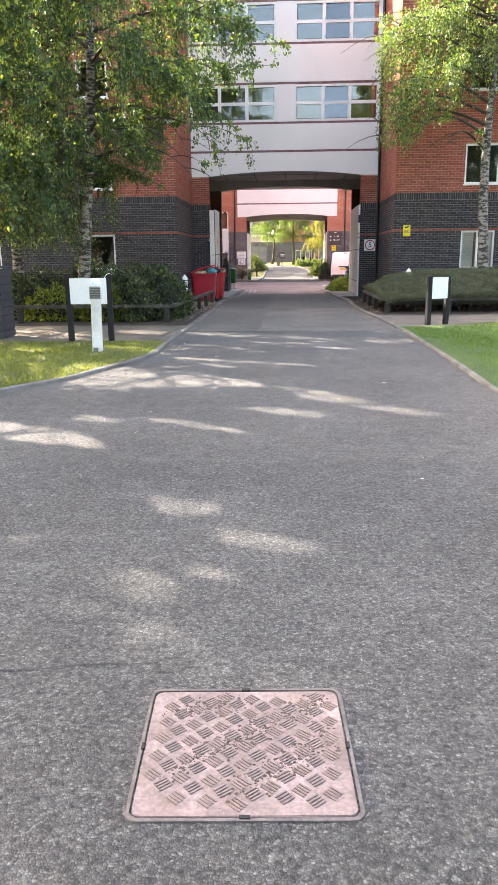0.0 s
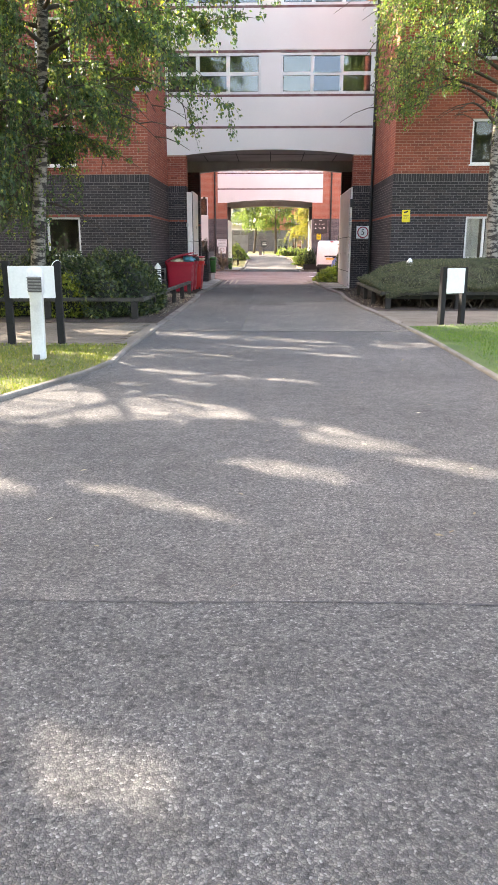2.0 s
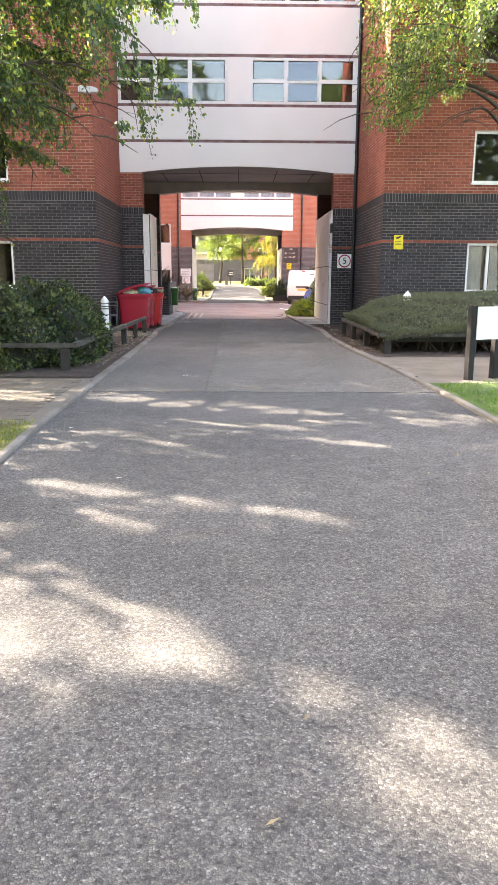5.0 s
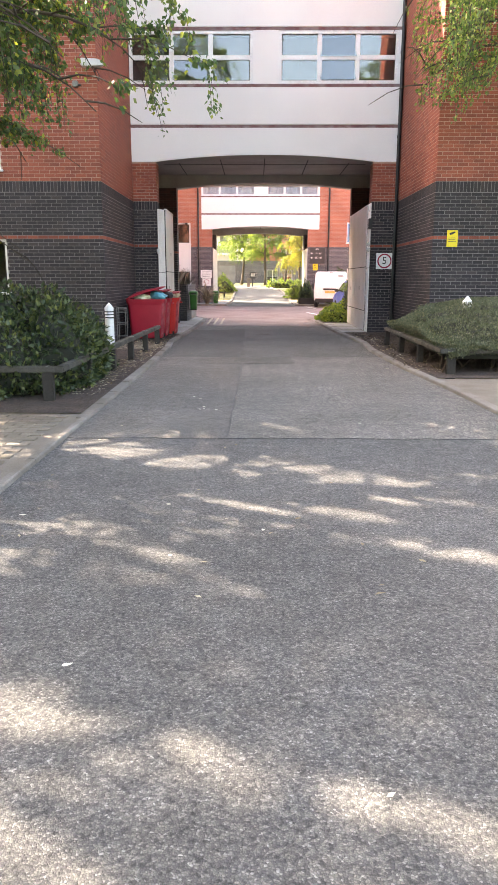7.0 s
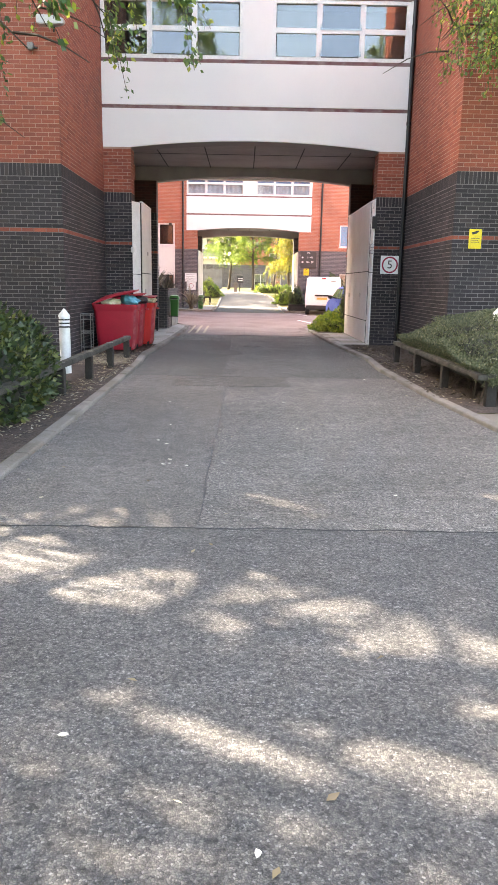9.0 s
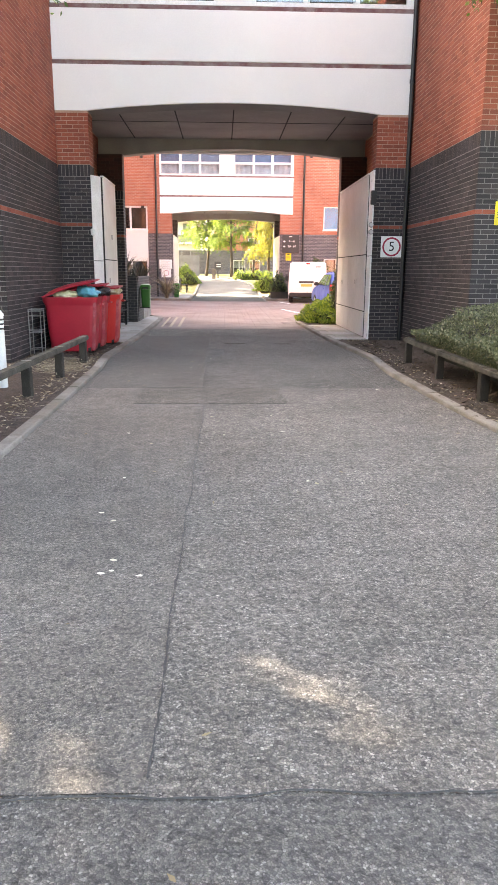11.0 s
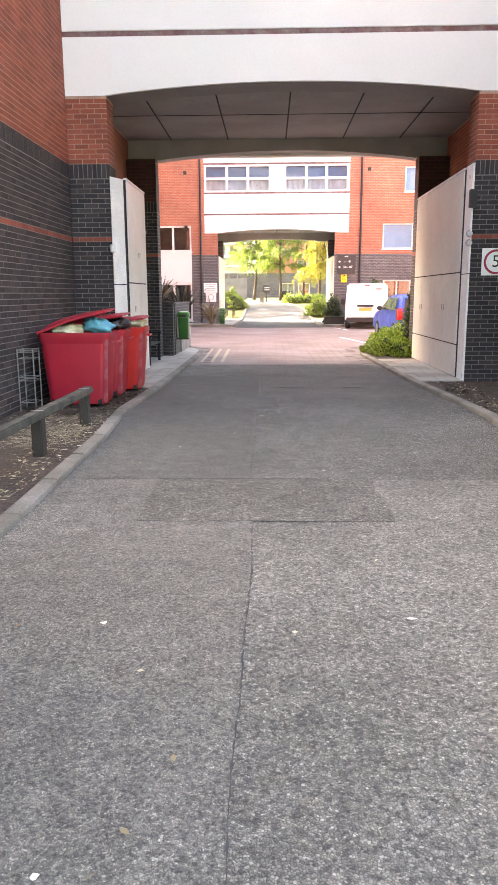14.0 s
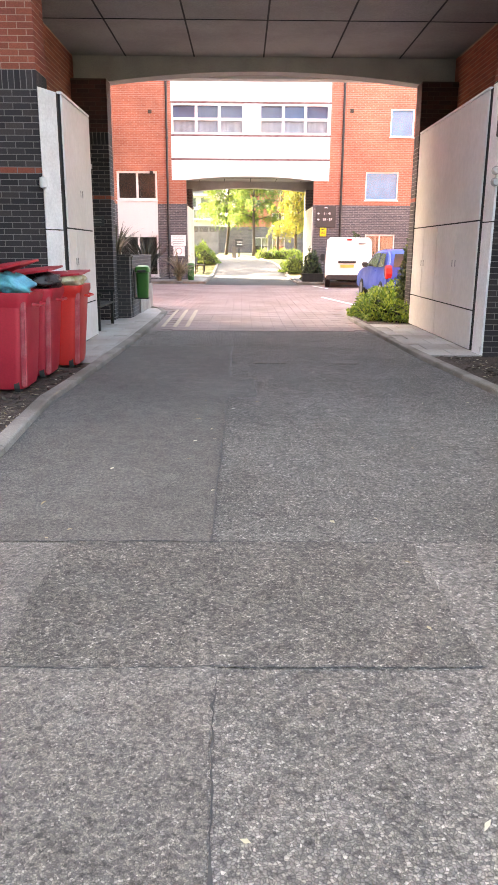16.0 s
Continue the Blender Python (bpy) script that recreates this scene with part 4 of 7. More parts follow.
pier_r = brick_wall("pier_right", (3.12, 33.0), (WR, 33.0), 0, 4.48, 0.41, [], "dark plum brick pier at the far side of the archway", upper="brick_red_shaded", upper_mortar="mortar_red_shaded")
brick_wall("pier_right_side", (3.12, 33.41), (3.12, 33.0), 0, 4.48, 0.2, [], "side of the dark brick pier", onto=pier_r, upper="brick_red_shaded")


def arch_line(xa, xb, z, rise, n=24):
    return [(xa + (xb - xa) * i / n, z + rise * (1 - (2 * i / n - 1) ** 2)) for i in range(n + 1)]


def bridge(z_off, y, front_mat, tag, ya_beam, beam_z=4.43, beam_rise=0.17):
    """The white-rendered bridge between the wings, its arched edge, soffit and far beam."""
    L, R = -3.43, 3.68
    d = z_off
    poly = [(L, 4.57 + d), (-2.79, 4.572 + d)] + arch_line(-2.79, 3.11, 4.575 + d, 0.175)[1:-1] + [(3.11, 4.572 + d), (R, 4.57 + d), (R, 5.42 + d), (L, 5.42 + d)]
    b = structure("wall_bridge_" + tag, Geo().prism(poly, "y", y, y + 0.06), front_mat, "white rendered bridge with an arched lower edge", "wall")
    part("backing", Geo().box(L, -2.792, y + 0.061, y + 0.3, 4.572 + d, 5.42 + d).box(3.112, R, y + 0.061, y + 0.3, 4.572 + d, 5.42 + d).box(-2.79, 3.11, y + 0.061, y + 0.3, 4.932 + d, 5.42 + d), front_mat, b)
    for za, zb in ((5.50, 6.42), (7.86, 9.12), (10.62, 12.1)):
        part("band", Geo().box(L, R, y, y + 0.3, za + d, zb + d), front_mat, b, "", 0.008)
    for za, zb in ((5.42, 5.50), (6.42, 6.50), (7.78, 7.86), (9.12, 9.20), (10.54, 10.62)):
        part("strip", Geo().box(L, R, y + 0.012, y + 0.25, za + d, zb + d), "strip_red", b, "weathered dark red strip")
    for za, zb in ((6.50, 7.78), (9.20, 10.54)):
        part("pier_panel", Geo().box(-0.17, 0.49, y, y + 0.3, za + d, zb + d), front_mat, b)
        part("pier_panel", Geo().box(R - 0.06, R, y, y + 0.3, za + d, zb + d), front_mat, b)
        for xa, xb in ((L + 0.01, -0.17), (0.49, R - 0.06)):
            # on the court bridge a grey sheet paints dark reflections into the upper panes
            window(xa, xb, za + d, zb + d, y, 3, 2, "wide white six-pane window on the bridge", recess=0.05, open_pane=((1, 0), (1, 1)) if xa > 0 else ((1, 0),), sill=False, split=0.5, f=0.085, bar=0.062, pane="glass" if tag == "front" else "glass_far", blind=0.0 if tag == "front" else 0.52, sheet_mat="reflected_grey", curtain=0 if tag == "front" else 1)
    edge = [(-2.79, 4.568 + d)] + arch_line(-2.79, 3.11, 4.568 + d, 0.175)[1:-1] + [(3.11, 4.568 + d), (3.11, 4.93 + d), (-2.79, 4.93 + d)]
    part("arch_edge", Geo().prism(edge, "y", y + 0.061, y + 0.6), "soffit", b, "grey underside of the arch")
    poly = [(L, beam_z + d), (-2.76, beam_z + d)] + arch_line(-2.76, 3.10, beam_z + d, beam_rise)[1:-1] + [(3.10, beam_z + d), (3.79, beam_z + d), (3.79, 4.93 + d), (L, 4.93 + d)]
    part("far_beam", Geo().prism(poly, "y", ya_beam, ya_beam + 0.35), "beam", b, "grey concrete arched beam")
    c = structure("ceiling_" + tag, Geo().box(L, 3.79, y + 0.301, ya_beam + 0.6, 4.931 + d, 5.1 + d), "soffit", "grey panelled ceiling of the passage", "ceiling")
    gs = Geo()
    for x in (-2.43, -1.145, 0.16, 1.445, 2.72):
        gs.box(x - 0.014, x + 0.014, y + 0.6, ya_beam, 4.925 + d, 4.932 + d)
    ym = y + 2.92
    gs.box(L, 3.79, ym - 0.010, ym + 0.010, 4.922 + d, 4.929 + d)
    structure("trim_" + tag, gs, "seam", "dark joints between the ceiling panels", "trim")
    structure("wall_bridge_back_" + tag, Geo().box(L, 3.79, ya_beam + 0.36, ya_beam + 0.6, 4.43 + d + 0.2, 12.1 + d), front_mat, "white rendered far side of the bridge", "wall")
    return b


bridge(0.0, BY, "render_white", "front", 33.28, 4.49, 0.19)

# second building across the courtyard
Y2 = 52.97
D2 = -0.12
W2 = [(5.34, 6.83, 3.65, 4.86), (6.34, 7.4, 6.34, 7.5), (5.34, 6.4, 9.1, 10.3)]
LOW2 = [(5.42, 6.8, 0.12, 2.15)]
def two_tone(name, p0, p1, holes, label):
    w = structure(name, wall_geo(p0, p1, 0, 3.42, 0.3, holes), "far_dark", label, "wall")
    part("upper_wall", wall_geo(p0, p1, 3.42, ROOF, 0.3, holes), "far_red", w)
    return w


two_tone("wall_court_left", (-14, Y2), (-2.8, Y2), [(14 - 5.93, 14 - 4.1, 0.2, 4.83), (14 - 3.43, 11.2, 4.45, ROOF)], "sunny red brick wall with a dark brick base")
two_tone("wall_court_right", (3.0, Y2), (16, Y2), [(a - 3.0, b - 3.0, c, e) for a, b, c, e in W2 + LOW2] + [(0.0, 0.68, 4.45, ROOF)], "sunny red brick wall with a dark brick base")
# a blue sheet behind each pane stands in for the sky it would mirror
for a, b, c, e in W2:
    window(a, b, c, e, Y2, 1, 1, "square white-framed window with a pale blue blind", blind=0.97, sheet_mat="reflected_blue", pane="glass_wing")
window(5.42, 6.8, 0.12, 2.15, Y2, 2, 1, "cream-framed glazed doors with warm curtains", curtain=2, arched=True)
window(-5.93, -4.1, 3.58, 4.83, Y2 + 0.02, 2, 1, "white-framed bay window over a white panel", pane="glass_wing", f=0.09, bar=0.05)
structure("wall_bay", Geo().box(-5.93, -4.1, Y2 + 0.02, Y2 + 0.2, 2.05, 3.58), "render_white", "white panel between the bay windows", "wall")
window(-5.93, -4.1, 0.2, 2.05, Y2 + 0.02, 2, 1, "white-framed glazed doors behind the plants", pane="glass_wing", f=0.09, bar=0.05)
bridge(D2, Y2 - 0.02, "render_white", "court", 57.6)
for nm, xa, xb in (("pillar_court_left", -3.4, -2.8), ("pillar_court_right", 3.0, 3.7)):
    structure(nm, Geo().box(xa, xb, 57.4, 58.0, 0, 4.4), "far_dark", "dark brick pier of the second archway", "pillar")
structure("wall_court_passage_left", Geo().box(-3.9, -3.5, Y2 + 0.3, 58, 0, 4.9), "far_dark", "brick wall inside the second passage", "wall")
structure("wall_court_passage_right", Geo().box(3.8, 4.2, Y2 + 0.3, 58, 0, 4.9), "far_dark", "brick wall inside the second passage", "wall")
structure("roof_court", Geo().box(-14, 16, Y2 - 0.2, 58.4, ROOF, ROOF + 0.25), "roof", "grey flat roof", "roof")
structure("wall_court_back", Geo().box(-14, -3.5, 58.0, 58.3, 0, ROOF).box(3.8, 16, 58.0, 58.3, 0, ROOF), "far_red", "red brick garden side", "wall")
# the side wing that closes the courtyard
two_tone("wall_court_side", (-6.0, 38.2), (-6.0, Y2), [(6.0, 7.3, 3.7, 4.9), (6.0, 7.3, 6.4, 7.6)], "red brick side wing along the courtyard")
window(-6.0, -4.7, 3.7, 4.9, 44.2, 1, 1, "white-framed window in the side wing", ang=radians(90)).matrix_basis = pose(-6.0, 44.2, 3.7, 0, 0, 90)
window(-6.0, -4.7, 6.4, 7.6, 44.2, 1, 1, "white-framed window in the side wing").matrix_basis = pose(-6.0, 44.2, 6.4, 0, 0, 90)
structure("wall_court_side_end", Geo().box(-14, -6.3, 38.2, 38.5, 0, ROOF), "far_red", "red brick end of the side wing", "wall")
structure("roof_court_side", Geo().box(-14, -5.8, 38.0, Y2, ROOF, ROOF + 0.25), "roof", "grey flat roof", "roof")


# ---- things of the forecourt ----
def text_part(name, body, size, material, parent, m, depth=0.002, label=""):
    cu = bpy.data.curves.new(name, 'FONT')
    cu.body, cu.size, cu.extrude, cu.align_x, cu.align_y = body, size, depth, 'CENTER', 'CENTER'
    tmp = bpy.data.objects.new("tmp_text", cu)
    me = bpy.data.meshes.new_from_object(tmp)
    bpy.data.objects.remove(tmp)
    me.materials.clear()
    me.materials.append(M[material])
    ob = new(name, me)
    ob.parent = parent
    ob.matrix_basis = m
    if label:
        ob["label"] = label
    return ob


def ring_geo(r0, r1, y0, y1, n=40):
    g = Geo()
    for r, y in ((r0, y0), (r1, y0), (r1, y1), (r0, y1)):
        g.v += [(r * math.cos(k * math.tau / n), y, r * math.sin(k * math.tau / n)) for k in range(n)]
    for a in range(4):
        b = (a + 1) % 4
        g.f += [(a * n + k, a * n + (k + 1) % n, b * n + (k + 1) % n, b * n + k) for k in range(n)]
    return g


def rounded_rect(w, d, r, n=5):
    out = []
    for cx, cy, a0 in ((w / 2 - r, d / 2 - r, 0), (-w / 2 + r, d / 2 - r, 90), (-w / 2 + r, -d / 2 + r, 180), (w / 2 - r, -d / 2 + r, 270)):
        for k in range(n + 1):
            a = radians(a0 + 90 * k / n)
            out.append((cx + r * math.cos(a), cy + r * math.sin(a)))
    return out


def manhole_cover():
    t = thing("manhole_cover", "square pinkish steel access cover with raised treads in asphalt", "manhole cover", pose(0.255, 0.730, 0, 0, 0, 3.0))
    outer, inner = rounded_rect(0.662, 0.622, 0.035), rounded_rect(0.640, 0.600, 0.03)
    g = Geo()
    n = len(outer)
    g.v = [(x, y, 0.006) for x, y in outer] + [(x, y, 0.007) for x, y in inner] + [(x, y, -0.02) for x, y in inner] + [(x, y, -0.02) for x, y in outer]
    for a, b in ((0, 1), (1, 2), (3, 0)):
        g.f += [(a * n + k, a * n + (k + 1) % n, b * n + (k + 1) % n, b * n + k) for k in range(n)]
    part("frame", g, "cover_frame", t, "dark rusty rim", smooth=False)
    part("plate", Geo().prism(rounded_rect(0.628, 0.588, 0.03), "z", -0.01, 0.006), "cover", t, "", 0.002)
    bar = Geo()
    for k in range(4):
        o = -0.0165 + 0.011 * k
        bar.box(-0.021, 0.021, o - 0.0028, o + 0.0028, 0.0055, 0.0095)
    me = shared_mesh("tread_bars", bar, "cover_stud")
    for i in range(7):
        for j in range(7):
            for half in (0, 1):
                x = -0.262 + 0.0875 * i + (0.044 if half else 0) + 0.0065 * j - 0.02
                y = -0.252 + 0.083 * j + (0.041 if half else 0) - 0.014 * (i - 3)
                if abs(x) > 0.282 or abs(y) > 0.265:
                    continue
                b = new("tread", me)
                b.parent = t
                b.matrix_basis = pose(x, y, 0, 0, 0, 38 if half else -42)
    for x, y, w, d in ((0, 0.300, 0.03, 0.012), (0, -0.300, 0.03, 0.012), (0.319, 0, 0.012, 0.03), (-0.319, 0, 0.012, 0.03)):
        part("key_slot", Geo().box(x - w / 2, x + w / 2, y - d / 2, y + d / 2, 0.004, 0.0105), "rubber", t, "black key slot")
    rng_ = np.random.default_rng(8)
    dirt = Geo()
    for (xa, ya), (xb, yb), n, wide in (((-0.24, 0.16), (-0.02, 0.23), 190, 0.03), ((-0.16, -0.06), (0.28, 0.26), 420, 0.028), ((-0.02, -0.20), (0.29, 0.05), 340, 0.035), ((-0.25, -0.15), (-0.1, -0.02), 60, 0.02)):
        for _ in range(n):
            q = rng_.random()
            x, y = xa + (xb - xa) * q + rng_.normal() * wide, ya + (yb - ya) * q + rng_.normal() * wide
            if abs(x) > 0.29 or abs(y) > 0.27:
                continue
            r, a0 = 0.0025 + 0.006 * rng_.random() ** 2, rng_.random() * 6
            top = (x, y, 0.0075 + r * 0.25)
            rim = [(x + r * rng_.uniform(0.6, 1.3) * math.cos(a0 + k * 1.257), y + r * rng_.uniform(0.6, 1.3) * math.sin(a0 + k * 1.257), 0.0058) for k in range(5)]
            dirt.add([top] + rim, [(0, 1 + k, 1 + (k + 1) % 5) for k in range(5)])
    part("dirt", dirt, "grit", t, "brown grit caught between the treads")["kind"] = "stuff"


manhole_cover()


def notice_board(m, width, height, top, label, post_h):
    t = thing("notice_board", label, "sign", m)
    for s in (-1, 1):
        x = s * (width / 2 + 0.035)
        part("post", Geo().box(x - 0.05, x + 0.05, -0.05, 0.05, -0.05, post_h), "black_wood", t, "", 0.006)
    part("panel", Geo().box(-width / 2, width / 2, -0.075, -0.055, top - height, top), "sign_white", t, "white back of a sign panel", 0.002)
    return t


b = notice_board(pose(-3.28, 12.05, 0.03, 0, 0, 6), 0.66, 0.46, 1.15, "white panel on two black timber posts in the lawn", 1.22)
part("cable", Geo().tube([(0.30, -0.06, 1.15), (0.33, -0.06, 1.20), (0.38, -0.03, 1.23), (0.43, 0, 1.20)], 0.006, 5), "white_paint", b, "loose white cable")
notice_board(pose(3.66, 15.35, 0.03, 0, 0, 24), 0.40, 0.46, 1.04, "white panel on two black timber posts beside the path", 1.06)


def service_post():
    t = thing("bollard_light", "square white timber bollard with a louvred lamp head", "bollard", pose(-2.79, 10.6, 0.03, 0, 1.2, 8))
    rings = []
    for z, w in ((-0.05, 0.165), (0.02, 0.16), (0.82, 0.155), (0.84, 0.185), (1.08, 0.185), (1.14, 0.16), (1.17, 0.10)):
        rings.append([(x, y, z) for x, y in rounded_rect(w, w, 0.02, 2)])
    part("body", Geo().loft(rings), "white_paint", t, "", 0, True)
    part("louvre_box", Geo().box(-0.085, 0.085, -0.105, -0.094, 0.86, 1.05), "grille", t, "dark lamp opening")
    for k in range(5):
        z = 0.88 + 0.038 * k
        part("louvre", Geo().box(-0.09, 0.09, -0.122, -0.1, z, z + 0.014), "steel", t)
    part("base_chip", Geo().box(-0.06, 0.02, -0.086, -0.076, 0.0, 0.07), "kerb", t, "bare worn patch")


service_post()


def litter_box():
    t = thing("planter_box", "dark grey slatted timber box on the lawn", "planter", pose(-5.60, 12.78, 0.03))
    for k in range(9):
        part("slat", Geo().box(-0.5, 0.5, -0.3, 0.3, 0.02 + 0.145 * k, 0.155 + 0.145 * k), "dark_panel", t, "", 0.008)
    part("lid", Geo().box(-0.52, 0.52, -0.32, 0.32, 1.33, 1.37), "dark_panel", t, "", 0.006)


litter_box()


def low_rail(label, legs, h):
    """A knee-high timber rail on posts along a line of points."""
    t = thing("low_fence", label, "fence")
    for i, (a, b) in enumerate(zip(legs, legs[1:])):
        a, b = Vector(a), Vector(b)
        d = b - a
        ang = math.atan2(d.y, d.x)
        r = part("rail", Geo().box(-0.06, d.length + 0.06, -0.055, 0.055, h - 0.035, h + 0.038), "rail_wood", t, "", 0.012)
        r.matrix_basis = Matrix.Translation((a.x, a.y, 0.0)) @ Matrix.Rotation(ang, 4, 'Z')
        n = max(1, round(d.length / 1.75))
        for k in range(n + (1 if i == len(legs) - 2 else 0)):
            q = a + d * min(k / n + 0.02, 0.985)
            p = part("post", Geo().box(-0.065, 0.065, -0.05, 0.05, -0.05, h - 0.037), "old_wood", t, "", 0.008)
            p.matrix_basis = Matrix.Translation((q.x, q.y, 0.0)) @ Matrix.Rotation(ang, 4, 'Z')
            part("strap", Geo().box(-0.012, 0.012, -0.058, 0.058, h + 0.039, h + 0.042), "steel", t, "pale metal strap").matrix_basis = Matrix.Translation((q.x, q.y, 0.0)) @ Matrix.Rotation(ang, 4, 'Z')
    return t


low_rail("weathered knee-high timber rail around the shrub bed", [(-2.30, 24.15), (-2.42, 16.2), (-9.5, 16.0)], 0.42)
low_rail("weathered knee-high timber rail under the hedge", [(2.92, 24.2), (2.87, 18.85), (9.5, 19.0)], 0.40)


def bollard(x, y, h):
    t = thing("bollard", "white bollard with a pointed top and dark rings", "bollard", pose(x, y, 0.03), "white bollards")
    part("body", Geo().tube([(0, 0, -0.05), (0, 0, h - 0.3)], 0.085, 20), "white_paint", t, "", 0, True)
    for k in range(3):
        z = h - 0.292 + 0.055 * k
        part("ring", Geo().tube([(0, 0, z), (0, 0, z + 0.022)], 0.078, 20), "plastic_dark", t, "black ring", 0, True)
        part("louvre", Geo().tube([(0, 0, z + 0.022), (0, 0, z + 0.055)], 0.085, 20), "white_paint", t, "", 0, True)
    part("cap", Geo().tube([(0, 0, h - 0.127), (0, 0, h - 0.10), (0, 0, h)], [0.092, 0.088, 0.008], 20), "white_paint", t, "", 0, True)


bollard(-2.87, 21.52, 1.02)
bollard(3.98, 21.62, 1.16)


def wheelie_bin(m, colour, label, lid_open):
    t = thing("wheelie_bin", label, "waste bin", m, "red waste bins in a row")
    W, D, H = 0.92, 0.74, 0.98
    rings = []
    for z, f, g in ((0.04, 0.80, 0.80), (0.10, 0.83, 0.84), (0.5, 0.90, 0.91), (H - 0.06, 0.97, 0.97)):
        rings.append([(x, y, z) for x, y in rounded_rect(W * f, D * g, 0.10, 5)])
    part("body", Geo().loft(rings), colour, t, "", 0, True)
    rr = Geo()
    o, i = rounded_rect(W * 1.03, D * 1.03, 0.10, 5), rounded_rect(W * 0.90, D * 0.90, 0.09, 5)
    n = len(o)
    rr.v = [(x, y, H - 0.065) for x, y in o] + [(x, y, H) for x, y in o] + [(x, y, H) for x, y in i] + [(x, y, H - 0.2) for x, y in i]
    for a in range(3):
        rr.f += [(a * n + k, a * n + (k + 1) % n, (a + 1) * n + (k + 1) % n, (a + 1) * n + k) for k in range(n)]
    rr.f += [(k, 3 * n + k, 3 * n + (k + 1) % n, (k + 1) % n) for k in range(n)]
    part("rim", rr, colour, t, "", 0, True)
    for s in (1,):
        rib = Geo().loft([[(s * (W * 0.405) + dx, -D * 0.405 + dy, z) for dx, dy in ((-0.028, -0.008), (0.024, -0.008), (0.03, 0.03), (-0.028, 0.03))] for z in (0.06,)] +
                         [[(s * (W * 0.462) + dx, -D * 0.47 + dy, z) for dx, dy in ((-0.028, -0.008), (0.024, -0.008), (0.03, 0.03), (-0.028, 0.03))] for z in (H - 0.07,)])
        part("corner_rib", rib, "bin_scuff", t, "scuffed pale corner", 0.012)
    for s in (-1, 1):
        for e in (-1, 1):
            part("wheel", Geo().tube([(s * 0.30 - 0.025, e * 0.24, 0.075), (s * 0.30 + 0.025, e * 0.24, 0.075)], 0.075, 16), "rubber", t)
    part("handle", Geo().tube([(0.47, -0.16, H - 0.12), (0.52, -0.14, H - 0.13), (0.52, 0.14, H - 0.13), (0.47, 0.16, H - 0.12)], 0.015, 8), colour, t)
    # lid: a shallow dome hinged on the left, propped open by the bags
    g = Geo()
    nx, ny = 10, 8
    for a in range(nx + 1):
        for b in range(ny + 1):
            x, y = a / nx, b / ny - 0.5
            z = 0.055 * (1 - (2 * x - 1) ** 4) * (1 - (2 * y) ** 4) + 0.012 * math.sin(6 * x + 3 * y)
            g.v.append((x * W * 1.03, y * D * 1.05, z))
    m0 = len(g.v)
    g.v += [(x, y, z - 0.022) for x, y, z in g.v]
    idx = lambda a, b: a * (ny + 1) + b
    for a in range(nx):
        for b in range(ny):
            q = (idx(a, b), idx(a + 1, b), idx(a + 1, b + 1), idx(a, b + 1))
            g.f += [q, tuple(k + m0 for k in reversed(q))]
    edge = [idx(a, 0) for a in range(nx + 1)] + [idx(nx, b) for b in range(1, ny + 1)] + [idx(a, ny) for a in range(nx - 1, -1, -1)] + [idx(0, b) for b in range(ny - 1, 0, -1)]
    g.f += [(edge[k], edge[(k + 1) % len(edge)], edge[(k + 1) % len(edge)] + m0, edge[k] + m0) for k in range(len(edge))]
    lid = part("lid", g, "bin_red", t, "propped-open dusty lid", 0, True)
    lid.matrix_basis = pose(-W * 0.515, 0, H + 0.02, 0, -lid_open, 0)
    return t


def bag(m, rx, ry, rz, mat_name, label, seed):
    g = Geo()
    r = random.Random(seed)
    nu, nv = 30, 16
    for j in range(1, nv):
        for i in range(nu):
            a, p = math.tau * i / nu, math.pi * j / nv
            k = 1 + 0.30 * noise.noise(Vector((math.cos(a) * 2 + seed, math.sin(a) * 2, p * 2))) + 0.14 * noise.noise(Vector((math.cos(a) * 6 + seed, math.sin(a) * 6, p * 6)))
            g.v.append((rx * k * math.sin(p) * math.cos(a), ry * k * math.sin(p) * math.sin(a), rz * k * math.cos(p)))
    for j in range(nv - 2):
        for i in range(nu):
            g.f.append((j * nu + i, j * nu + (i + 1) % nu, (j + 1) * nu + (i + 1) % nu, (j + 1) * nu + i))
    g.f += [tuple(range(nu - 1, -1, -1)), tuple((nv - 2) * nu + i for i in range(nu))]
    ob = part("rubbish_bag", g, mat_name, None, "", 0, "all")
    ob.matrix_basis = m
    return tagged(ob, label, "rubbish bag")


BINS = [(-2.76, 25.66, "bin_red", 17), (-2.73, 26.47, "bin_red", 12), (-2.58, 27.22, "bin_scarlet", 8)]
for x, y, c, o in BINS:
    wheelie_bin(pose(x, y, 0.035, 0, 0, 2), c, "overfull %s plastic wheeled bin with its lid propped open" % ("orange-red" if c == "bin_scarlet" else "crimson"), o)
bag(pose(-2.46, 25.52, 1.09, 0, 10, 20), 0.20, 0.22, 0.11, "bag_blue", "bulging turquoise plastic bag in an overfull bin", 3)
bag(pose(-2.84, 25.46, 1.05, 0, 0, -10), 0.22, 0.18, 0.08, "bag_pale", "pale crumpled rubbish bag in an overfull bin", 5)
bag(pose(-2.43, 26.35, 1.09, 0, 0, 15), 0.24, 0.25, 0.10, "bag_black", "black rubbish bag bulging from a bin", 8)
bag(pose(-2.80, 26.5, 1.05, 0, 0, 15), 0.25, 0.25, 0.10, "bag_black", "black rubbish bag bulging from a bin", 9)
bag(pose(-2.30, 27.1, 1.08, 0, 0, 30), 0.20, 0.22, 0.09, "bag_pale", "pale crumpled bag on a full bin", 12)


